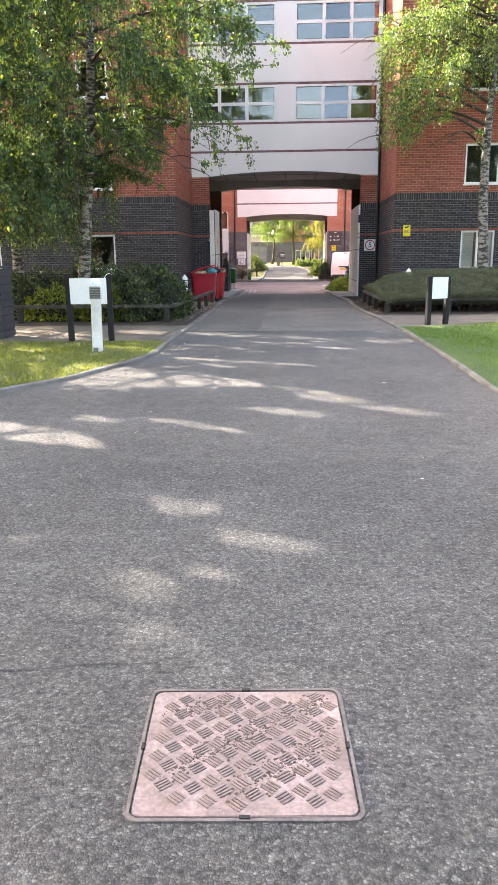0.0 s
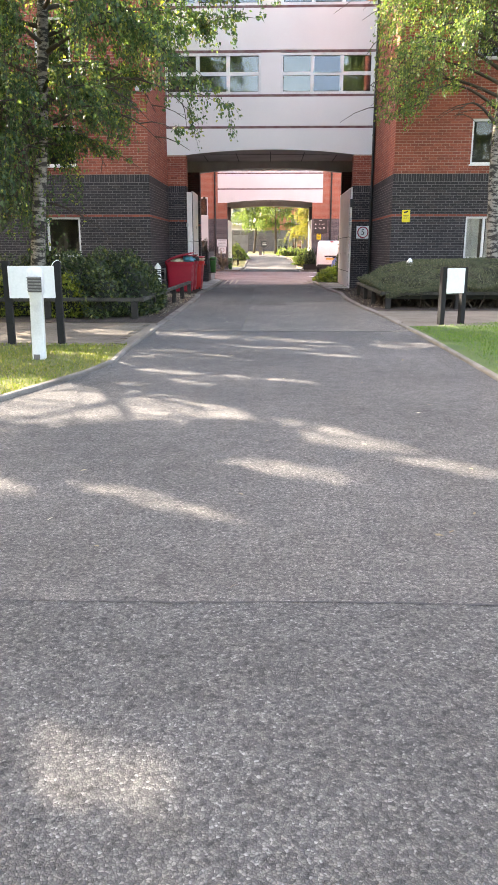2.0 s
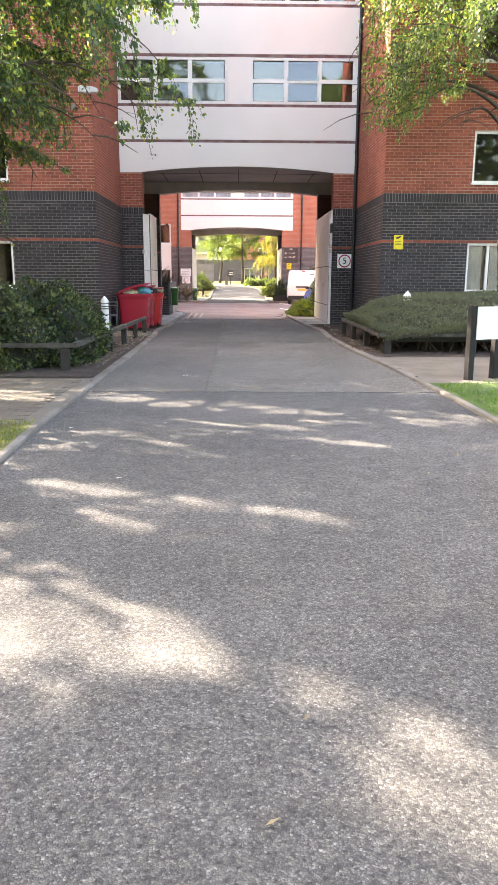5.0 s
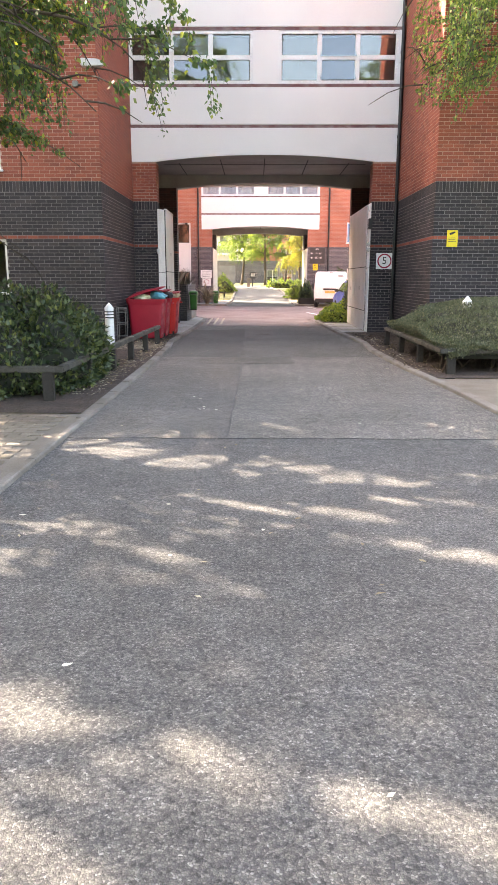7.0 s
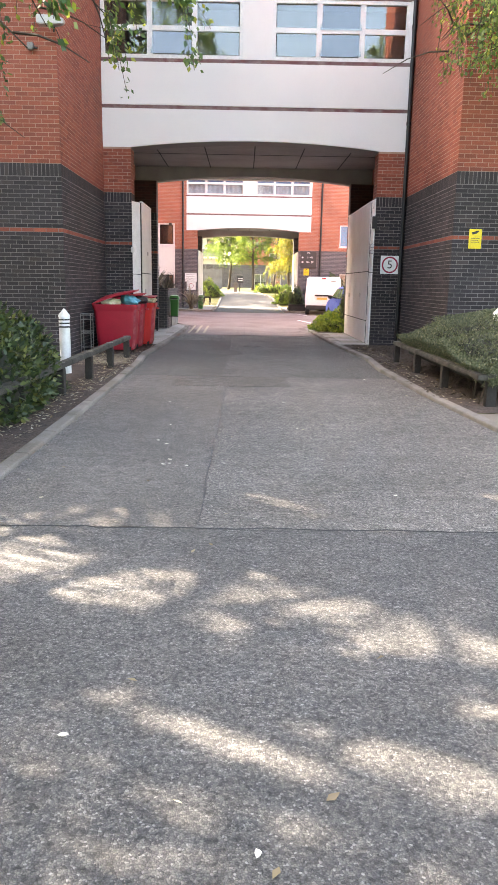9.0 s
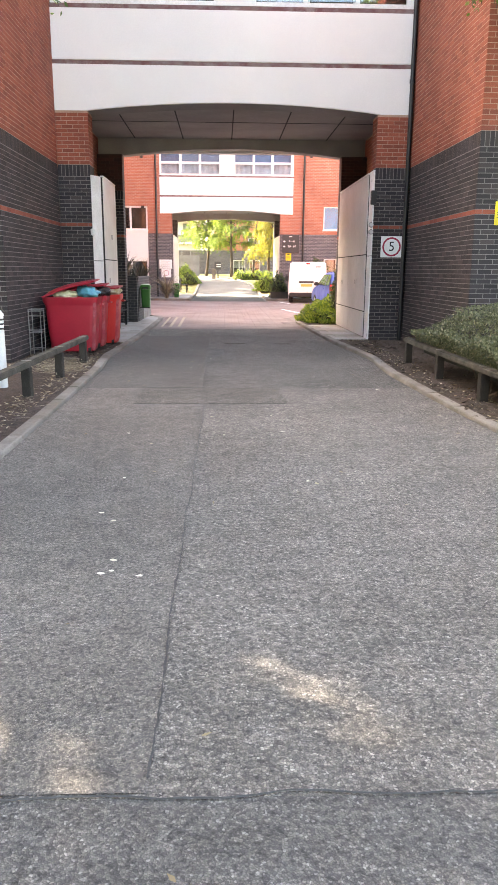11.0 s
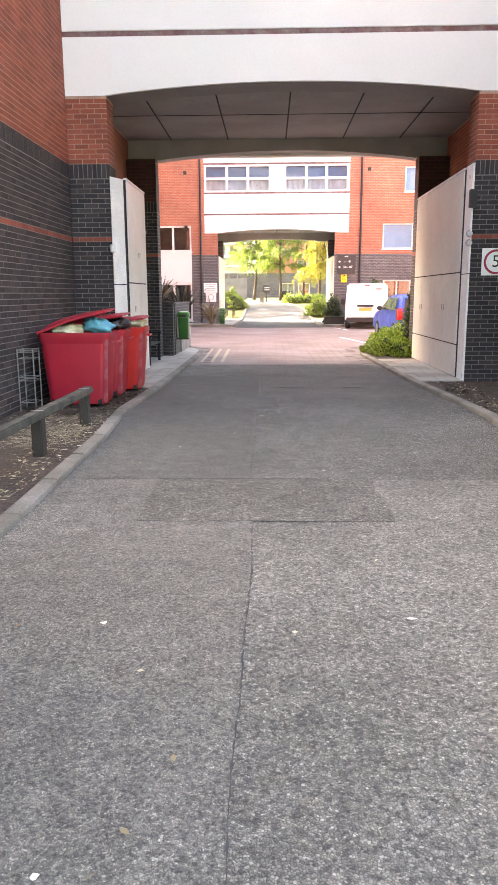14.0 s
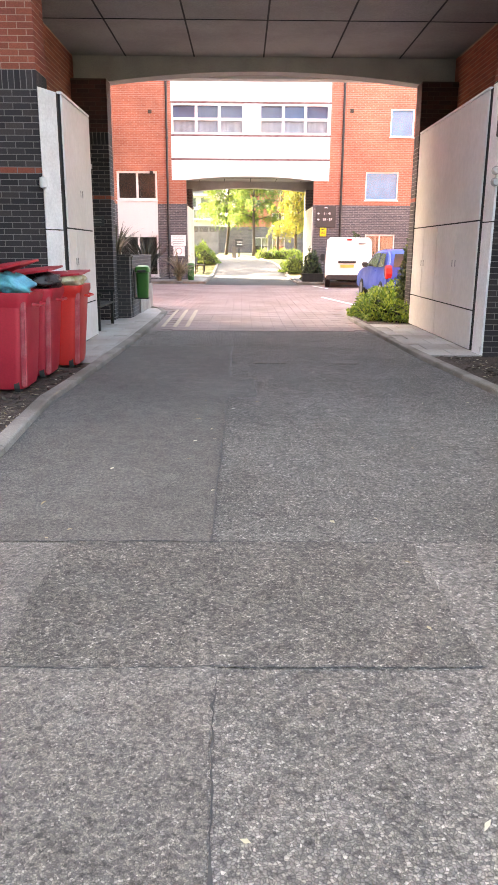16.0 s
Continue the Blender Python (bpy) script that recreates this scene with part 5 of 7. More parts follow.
def wire_rack():
    t = thing("wire_rack", "grey metal wire rack standing against the brick wall", "rack", pose(-3.29, 25.12, 0.03))
    for x in (-0.10, 0.10):
        for y in (-0.12, 0.12):
            part("upright", Geo().tube([(x, y, 0), (x, y, 0.80)], 0.009, 6), "steel", t)
    for z in (0.12, 0.40, 0.44, 0.68, 0.76, 0.79):
        for y in (-0.12, 0.12):
            part("rung", Geo().tube([(-0.10, y, z), (0.10, y, z)], 0.006, 6), "steel", t)
        part("rung", Geo().tube([(0.10, -0.12, z), (0.10, 0.12, z)], 0.006, 6), "steel", t)
        part("rung", Geo().tube([(-0.10, -0.12, z), (-0.10, 0.12, z)], 0.006, 6), "steel", t)


wire_rack()

# ---- fixtures of the archway ----
def speed_sign():
    t = thing("speed_sign", "white square sign with a red ring and a black 5", "sign", pose(3.46, BY - 0.012, 1.99))
    part("plate", Geo().box(-0.228, 0.228, -0.006, 0, -0.215, 0.215), "sign_white", t, "", 0.002)
    part("ring", ring_geo(0.160, 0.196, -0.009, -0.0055), "sign_red", t, "dark red ring")
    text_part("numeral", "5", 0.27, "sign_black", t, Matrix.Translation((-0.0, -0.007, 0.0)) @ Matrix.Rotation(radians(90), 4, 'X'))


def yellow_sign(x, y, z, w, h):
    t = thing("warning_sign", "yellow notice plate with black pictogram and lines", "sign", pose(x, y, z))
    part("plate", Geo().box(-w / 2, w / 2, -0.006, 0, -h / 2, h / 2), "sign_yellow", t, "", 0.001)
    part("pictogram", Geo().prism([(-w * 0.25, h * 0.22), (w * 0.05, h * 0.26), (w * 0.28, h * 0.38), (w * 0.2, h * 0.43), (-w * 0.3, h * 0.34)], "y", -0.009, -0.0055), "sign_black", t, "black camera pictogram")
    for k in range(3):
        part("line", Geo().box(-w * 0.36, w * (0.34 - 0.1 * (k % 2)), -0.008, -0.0055, h * (0.02 - 0.1 * k), h * (0.05 - 0.1 * k)), "sign_grey", t, "line of small print")


speed_sign()
yellow_sign(4.22, FY - 0.014, 2.365, 0.235, 0.35)


def downpipe(x, y, z0, z1, r, label, n):
    t = thing("downpipe", label, "pipe", pose(x, y, 0))
    part("pipe", Geo().tube([(0, 0, z0), (0, 0, z1)], r, 12), "black_pipe", t, "", 0, True)
    for k in range(n):
        z = z0 + (z1 - z0) * (k + 0.5) / n
        part("bracket", Geo().tube([(0, 0, z), (0, 0, z + 0.07)], r + 0.012, 12), "black_pipe", t, "", 0, True)


downpipe(3.70, BY - 0.075, 0.03, ROOF - 0.1, 0.042, "black downpipe in the corner beside the archway", 6)
downpipe(WL + 0.07, FY + 0.55, 7.7, ROOF - 0.1, 0.04, "black downpipe on the side wall of the wing", 4)
downpipe(-3.62, Y2 - 0.06, 0.0, ROOF, 0.05, "black downpipe on the courtyard wall", 5)
downpipe(4.25, Y2 - 0.06, 0.0, ROOF, 0.05, "black downpipe on the courtyard wall", 5)


def floodlight():
    t = thing("floodlight", "pale grey floodlight on a bracket at the brick corner", "wall lamp", pose(-3.45, FY - 0.02, 5.82))
    part("bracket", Geo().tube([(0.0, 0, -0.05), (0.02, -0.12, -0.12), (0.05, -0.2, -0.02)], 0.015, 8), "plastic_dark", t)
    part("housing", Geo().prism([(-0.24, -0.05), (0.02, -0.07), (0.20, -0.03), (0.24, 0.03), (0.1, 0.08), (-0.24, 0.10)], "y", -0.30, -0.12), "lens", t, "", 0.015)
    part("lens", Geo().box(0.06, 0.23, -0.31, -0.30, -0.05, 0.02), "lens", t, "glass lens")
    part("cable", Geo().tube([(0.05, -0.1, -0.08), (0.1, -0.05, -0.2), (0.06, -0.02, -0.28)], 0.008, 6), "plastic_dark", t)


floodlight()
s = thing("sensor_box", "small grey sensor box on the brick wall", "sensor", pose(-3.87, FY - 0.01, 5.48))
part("case", Geo().box(-0.055, 0.055, -0.09, 0, -0.06, 0.06), "steel", s, "", 0.01)
part("nozzle", Geo().tube([(0.05, -0.05, -0.02), (0.12, -0.06, -0.03)], 0.018, 8), "plastic_dark", s)

# white clad enclosures that line the passage
def clad_wall(name, x, side, y0, y1, top, mid, low, splits, low_splits, label, slots):
    """Flat white panels with dark joints in front of the passage wall; side: which way they face."""
    t = thing(name, label, "cladding")
    back = 0.03 * side
    xa, xb = sorted((x, x + back))
    part("backing", Geo().box(*sorted((x + 0.02 * side, x + 0.10 * side)), y0, y1, 0.03, top), "seam", t, "dark joint behind the panels")
    g = 0.022
    def panel(nm, ya, yb, za, zb):
        return part(nm, Geo().box(xa, xb, ya + g / 2, yb - g / 2, za + g / 2, zb - g / 2), "clad_white", t, "", 0.004)
    panel("top_panel", y0, y1, mid, top)
    cuts = [y0] + splits + [y1]
    for a, b in zip(cuts, cuts[1:]):
        panel("door", a, b, low, mid)
    cuts = [y0] + low_splits + [y1]
    for a, b in zip(cuts, cuts[1:]):
        panel("base_panel", a, b, 0.06, low)
    for ys_, zs_ in slots:
        hx = x - 0.006 * side
        part("slot_handle", Geo().box(*sorted((hx, x + 0.002 * side)), ys_ - 0.012, ys_ + 0.012, zs_ - 0.05, zs_ + 0.05), "steel", t, "slim metal pull")
    part("capping", Geo().box(*sorted((x - 0.004 * side, x + 0.06 * side)), y0, y1, top, top + 0.03), "clad_edge", t)
    # added out of sight: dark board that keeps bounced light off the brick above
    part("cover_board", Geo().box(*sorted((x + 0.062 * side, x + 0.75 * side)), y0, y1, top - 0.02, top + 0.01), "dark_panel", t, "dark top board")
    return t


clad_wall("panel_doors", 3.02, 1, 28.63, 32.5, 3.49, 1.84, 0.62, [29.70, 30.80, 31.7], [30.6], "tall white clad doors lining the archway passage", [(29.62, 1.25), (29.78, 1.25), (31.62, 1.22), (31.78, 1.22)])
t = thing("edge_panel", "narrow white edge panel beside the brick pillar", "cladding")
part("gap", Geo().box(3.05, 3.12, 28.45, 28.68, 0.05, 3.50), "seam", t, "dark joint")
part("panel", Geo().box(3.028, 3.06, BY + 0.02, 28.5, 0.05, 1.80).box(3.028, 3.06, BY + 0.02, 28.5, 1.815, 3.52), "clad_edge", t, "", 0.003)
clad_wall("panel_doors", -2.60, -1, 28.60, 30.35, 3.38, 1.70, 0.62, [29.05, 29.65], [29.4], "tall white clad doors lining the archway passage", [(29.0, 1.25), (29.12, 1.25), (29.5, 2.2), (29.62, 2.2)])
t = thing("edge_panel", "narrow white edge panel beside the brick pillar", "cladding")
gq = Geo()
for za, zb in ((0.05, 1.66), (1.675, 3.36)):
    gq.prism([(-2.775, 28.08), (-2.765, 28.06), (-2.622, 28.40), (-2.65, 28.42)], "z", za, zb)
part("panel", gq, "clad_edge", t)
part("gap", Geo().box(-2.74, -2.64, 28.40, 28.60, 0.05, 3.37), "seam", t, "dark joint")
structure("wall_enclosure_left", Geo().box(WL, -2.62, 30.36, 30.45, 0.03, 3.38), "clad_white", "white end of the clad enclosure", "wall")
t = thing("pipe_conduit", "grey conduit with a bent top on the enclosure end", "pipe")
part("conduit", Geo().tube([(-2.66, 30.5, 2.1), (-2.66, 30.52, 3.1), (-2.66, 30.52, 3.3), (-2.72, 30.5, 3.42)], 0.02, 8), "steel", t)
part("clip", Geo().box(-2.70, -2.62, 30.46, 30.56, 2.66, 2.72), "steel", t)

t = thing("control_box", "small grey control box on the brick pillar", "box", pose(3.04, BY + 0.02, 2.97))
part("case", Geo().box(-0.06, 0.05, -0.09, -0.0, -0.14, 0.14), "plastic_dark", t, "", 0.008)
for z in (-0.54, -0.68):
    part("lamp", Geo().tube([(-0.03, -0.02, z), (-0.03, -0.09, z)], [0.055, 0.04], 14), "lens", t, "small round pale lamp", 0.0, True)
t = thing("wall_sensor", "small round white sensor on the brick pillar", "sensor", pose(-2.76, BY - 0.01, 2.24))
part("dome", Geo().tube([(0.0, 0, -0.06), (0.0, -0.02, -0.05), (0, -0.03, 0.05), (0, 0, 0.06)], [0.02, 0.05, 0.05, 0.02], 14), "white_paint", t, "", 0, True)

t = thing("bench", "black slatted bench in the passage recess", "bench", pose(-2.86, 31.5, 0.05))
for k in range(4):
    part("seat_slat", Geo().box(-0.24 + 0.12 * k, -0.14 + 0.12 * k, -0.75, 0.75, 0.40, 0.43), "black_wood", t, "", 0.005)
for k in range(2):
    part("back_slat", Geo().box(-0.30, -0.27, -0.75, 0.75, 0.52 + 0.13 * k, 0.62 + 0.13 * k), "black_wood", t, "", 0.005)
for y in (-0.66, 0.66):
    for x in (-0.24, 0.18):
        part("leg", Geo().box(x - 0.025, x + 0.025, y - 0.03, y + 0.03, 0, 0.40), "black_wood", t)
    part("armrest", Geo().box(-0.26, 0.24, y - 0.03, y + 0.03, 0.60, 0.64).box(0.17, 0.21, y - 0.025, y + 0.025, 0.43, 0.60), "black_wood", t)
t = thing("number_plaque", "small dark plaque with a pale border", "sign", pose(-3.05, 32.985, 1.95))
part("plate", Geo().box(-0.14, 0.14, -0.01, 0, -0.09, 0.09), "sign_grey", t)
for k in range(2):
    part("line", Geo().box(-0.09, 0.09, -0.013, -0.0095, -0.03 + 0.05 * k, -0.015 + 0.05 * k), "steel", t)

# ---- courtyard ----
t = thing("planter_wall", "low dark brick planter with a concrete corner", "planter")
part("wall", Geo().box(-4.6, -2.52, 33.42, 33.64, 0, 1.28).box(-2.74, -2.5, 33.64, 36.8, 0, 1.26), "planter_brick", t)
part("coping", Geo().box(-4.62, -2.48, 33.41, 33.66, 1.28, 1.32).box(-2.76, -2.48, 33.66, 36.82, 1.26, 1.30), "planter_brick", t, "", 0.01)
part("concrete_corner", Geo().box(-2.496, -2.470, 34.6, 36.84, 0.0, 0.62), "concrete", t, "pale concrete lower corner", 0.01)
part("fill", Geo().box(-4.6, -2.75, 33.65, 36.8, 0, 1.15), "soil", t, "soil filling")


def small_bin(m, label):
    t = thing("litter_bin", label, "waste bin", m)
    rings = [[(x, y, z) for x, y in rounded_rect(0.30 * f, 0.30 * f, 0.06, 4)] for z, f in ((0.0, 0.82), (0.04, 0.88), (0.58, 1.0))]
    part("body", Geo().loft(rings), "bin_green", t, "", 0, True)
    rings = [[(x, y, z) for x, y in rounded_rect(0.35 * f, 0.35 * f, 0.07, 4)] for z, f in ((0.59, 1.0), (0.66, 1.0), (0.72, 0.86), (0.75, 0.5))]
    part("hood", Geo().loft(rings), "bin_green", t, "", 0, True)
    part("slot", Geo().box(-0.10, 0.10, -0.178, -0.165, 0.60, 0.645), "plastic_dark", t)
    return t


small_bin(pose(-2.32, 33.9, 0.44) @ Matrix.Scale(0.88, 4), "green plastic litter bin fixed to a brick planter")
t = thing("bin_bracket", "dark bracket holding the litter bin", "bracket")
part("bracket", Geo().box(-2.499, -2.2, 33.84, 33.96, 0.41, 0.44), "plastic_dark", t, "", 0.006)
part("back_plate", Geo().box(-2.499, -2.48, 33.8, 34.0, 0.44, 1.0), "plastic_dark", t, "", 0.004)
small_bin(pose(-2.55, 51.9, 0.09), "green plastic litter bin beside the second archway")


def blades(name, m, n, length, droop, spread, mat_name, label, seed, width=0.05, base=0.1):
    """A tuft of sword-shaped leaves."""
    rng_ = np.random.default_rng(seed)
    g = Geo()
    for i in range(n):
        a = rng_.uniform(0, math.tau)
        out = rng_.uniform(0.15, 1.0) * spread
        L = length * rng_.uniform(0.6, 1.1)
        d = Vector((math.cos(a), math.sin(a), 0))
        s = Vector((-d.y, d.x, 0))
        b0 = d * rng_.uniform(0, base)
        vs = []
        for k in range(6):
            q = k / 5
            c = b0 + d * (out * q * q * L + 0.03 * q) + Vector((0, 0, L * (q - droop * out * q * q)))
            w = width * (1 - q) ** 0.6 * (0.6 + 0.4 * min(1, q * 5))
            vs += [c - s * w / 2, c + s * w / 2]
        g.add(vs, [(2 * k, 2 * k + 1, 2 * k + 3, 2 * k + 2) for k in range(5)])
    ob = part("leaves", g, mat_name)
    t = thing(name, label, "plant", m)
    ob.parent = t
    part("stem", Geo().tube([(0, 0, -0.05), (0, 0, 0.12)], [0.06, 0.03], 8), "twig", t)
    return t


blades("yucca", pose(-3.0, 34.6, 1.15), 60, 0.85, 0.15, 0.9, "yucca", "dark spiky sword-leaved plant in the planter", 1)
blades("yucca", pose(-3.2, 35.9, 1.15), 50, 0.9, 0.2, 0.9, "yucca", "dark spiky sword-leaved plant in the planter", 2)
blades("yucca", pose(-4.4, 50.7, 0.09), 130, 2.1, 0.25, 0.9, "yucca", "tall dark spiky plant at the courtyard wall", 4, 0.08)
blades("flax_plant", pose(-3.0, 50.8, 0.09), 230, 1.7, 0.66, 1.6, "straw", "drooping straw-coloured flax plant at the wall foot", 3, 0.05)

t = thing("direction_sign", "black sign board with white house numbers", "sign", pose(3.58, Y2 - 0.03, 2.92))
part("board", Geo().box(-0.46, 0.46, -0.02, 0.02, -0.46, 0.46), "sign_grey", t, "", 0.006)
for k, s in enumerate(("1 - 41", "58 - 87")):
    text_part("numbers", s, 0.155, "sign_white", t, Matrix.Translation((0.08, -0.024, 0.13 - 0.26 * k)) @ Matrix.Rotation(radians(90), 4, 'X'))
    part("arrow", Geo().prism([(-0.40, 0.13 - 0.26 * k), (-0.34, 0.18 - 0.26 * k), (-0.27, 0.13 - 0.26 * k), (-0.34, 0.08 - 0.26 * k)], "y", -0.026, -0.019), "sign_white", t)
part("emblem", Geo().prism([(-0.10, 0.36), (-0.05, 0.41), (0.05, 0.41), (0.10, 0.36), (0.06, 0.36), (0.0, 0.385), (-0.06, 0.36)], "y", -0.026, -0.019), "sign_white", t, "small white emblem")
yellow_sign(3.48, Y2 - 0.03, 2.24, 0.30, 0.38)
t = thing("notice_sign", "white notice plates with grey lines of print", "sign", pose(-3.18, Y2 - 0.022, 1.82))
part("plate", Geo().box(-0.34, 0.34, -0.02, 0, -0.24, 0.24), "sign_white", t, "", 0.004)
for k in range(4):
    part("line", Geo().box(-0.26, 0.26 - 0.06 * (k % 2), -0.024, -0.019, 0.15 - 0.10 * k, 0.167 - 0.10 * k), "steel", t, "line of print")
part("lower_plate", Geo().box(-0.24, 0.28, -0.02, 0, -0.70, -0.26), "sign_white", t, "", 0.004)
rg = ring_geo(0.125, 0.145, -0.026, -0.018, 24)
rg.v = [(x + 0.02, y, z - 0.47) for x, y, z in rg.v]
part("ring", rg, "sign_red", t)
for x, z in ((-4.35, 8.15), (4.6, 8.25), (-2.0 - 2.35, 5.6)):
    t = thing("wall_vent", "small square brown vent in the brick", "vent", pose(x, Y2 - 0.01, z - 0.85))
    part("grid", Geo().box(-0.08, 0.08, -0.02, 0.01, -0.08, 0.08), "twig", t, "", 0.01)
for xa, xb, mt in ((-1.76, -1.69, 0), (-1.54, -1.46, 0), (-1.31, -1.23, 0)):
    structure("road_marking", Geo().add([(xa, 32.1, 0.013), (xb, 32.1, 0.013), (xb - 0.06, 36.1, 0.013), (xa - 0.06, 36.1, 0.013)], [(0, 1, 2, 3)]), "road_cream", "worn cream line on the road", "road marking")
structure("road_marking_bay", Geo().add([(2.6, 48.6, 0.013), (3.0, 46.4, 0.013), (3.1, 46.4, 0.013), (2.7, 48.6, 0.013)], [(0, 1, 2, 3)]), "sign_white", "white parking bay line", "road marking")
structure("road_marking_edge", Geo().add([(2.2, 41.4, 0.013), (2.75, 38.0, 0.013), (2.88, 38.0, 0.013), (2.3, 41.4, 0.013)], [(0, 1, 2, 3)]), "sign_white", "white parking bay line", "road marking")
for nm, x0, x1 in (("kerb_court_left", -8, -1.8), ("kerb_court_right", 2.2, 12)):
    h = tagged(new(nm), "pale concrete kerb along the courtyard wall", "kerb", "", "structure")
    n = int((x1 - x0) / 0.9)
    for k in range(n):
        part("kerbstone", Geo().box(x0 + k * (x1 - x0) / n + 0.005, x0 + (k + 1) * (x1 - x0) / n - 0.005, 49.84, 50.0, -0.05, 0.10), "kerb", h)
structure("pavement_court_left", Geo().box(-8, -1.92, 50.0, Y2 - 0.001, -0.05, 0.09).box(-2.7, -1.92, Y2 - 0.001, 58, -0.05, 0.09), "slab", "grey paved strip along the wall", "pavement")
structure("pavement_court_right", Geo().box(2.3, 12, 50.0, Y2 - 0.001, -0.05, 0.09).box(2.32, 2.94, Y2 - 0.001, 58, -0.05, 0.09), "slab", "grey paved strip along the wall", "pavement")
clad = [(-2.72, -1, "left"), (2.95, 1, "right")]
for x, sd, nm in clad:
    t = thing("panel_doors", "tall pale clad doors lining the second archway", "cladding")
    for k in range(3):
        part("door", Geo().box(*sorted((x, x + 0.05 * sd)), 53.0 + 1.4 * k + 0.01, 54.4 + 1.4 * k - 0.01, 0.05, 3.35), "clad_white", t, "", 0.004)
    part("backing", Geo().box(*sorted((x + 0.06 * sd, x + 0.7 * sd)), 53.32, 57.2, 0.02, 3.34), "seam", t)


# ---- vehicles ----
def wheel(t, x, y, r, w):
    tyre = part("wheel", Geo().tube([(x - w / 2, y, r), (x - w / 2 + 0.02, y, r), (x + w / 2 - 0.02, y, r), (x + w / 2, y, r)], [r * 0.9, r, r, r * 0.9], 28), "rubber", t, "black tyre", 0, True)
    part("rim", Geo().tube([(x - w / 2 - 0.006, y, r), (x + w / 2 + 0.006, y, r)], [r * 0.6, r * 0.6], 20), "steel", tyre, "grey rim", 0, True)


def car_body(profile, width, taper_from, taper, top, bevel=0.05):
    """A body drawn out across from its side outline, leaning in above the belt line."""
    g = Geo()
    g.prism(profile, "x", -width / 2, width / 2)
    out = []
    for x, y, z in g.v:
        k = max(0, (z - taper_from) / (top - taper_from))
        out.append((x * (1 - taper * k), y, z))
    g.v = out
    return g


def van():
    t = thing("van", "white panel van parked at the courtyard wall", "van", pose(3.92, 47.3, 0, 0, 0, -6))
    W, H = 1.82, 1.92
    prof = [(0.02, 0.36), (0.0, 0.55), (0.03, 1.0), (0.10, 1.62), (0.20, 1.84), (0.42, H), (2.5, H), (2.85, 1.84), (3.35, 1.22), (4.1, 1.02), (4.3, 0.8), (4.33, 0.36), (3.95, 0.3), (0.4, 0.3)]
    part("body", car_body(prof, W, 0.95, 0.08, H), "van_white", t, "", 0.07, True, 3)
    part("bumper", Geo().box(-0.86, 0.86, -0.06, 0.10, 0.30, 0.50), "plastic_dark", t, "black plastic bumper", 0.03)
    part("door_gap", Geo().box(-0.006, 0.006, -0.004, 0.03, 0.52, 0.56), "seam", t)
    part("handle_bar", Geo().box(-0.42, 0.28, -0.02, 0.06, 0.95, 1.03), "plastic_dark", t, "black handle strip", 0.01)
    part("plate", Geo().box(-0.32, 0.20, -0.012, 0.04, 0.78, 0.89), "plate", t, "yellow number plate", 0.003)
    part("brake_lamp", Geo().box(-0.10, 0.10, 0.12, 0.26, 1.82, 1.87), "lamp_red", t, "red brake lamp", 0.006)
    part("badge", Geo().box(0.35, 0.62, 0.06, 0.14, 1.66, 1.72), "steel", t, "grey lettering bar")
    for s in (-1, 1):
        part("tail_lamp", Geo().box(s * 0.83 - 0.05, s * 0.83 + 0.05, 0.0, 0.14, 0.62, 1.0), "lamp_red" if s > 0 else "van_white", t, "tail lamp", 0.01)
        mr = part("mirror", Geo().box(s * 1.02 - 0.09, s * 1.02 + 0.09, 2.72, 2.84, 1.0, 1.28), "plastic_dark", t, "black wing mirror", 0.03)
        for y in (0.75, 3.45):
            wheel(t, s * 0.80, y, 0.31, 0.2)
    part("windscreen", Geo().add([(-0.68, 2.93, 1.78), (0.68, 2.93, 1.78), (0.78, 3.34, 1.26), (-0.78, 3.34, 1.26)], [(0, 1, 2, 3)]), "car_glass", t, "dark windscreen")


van()


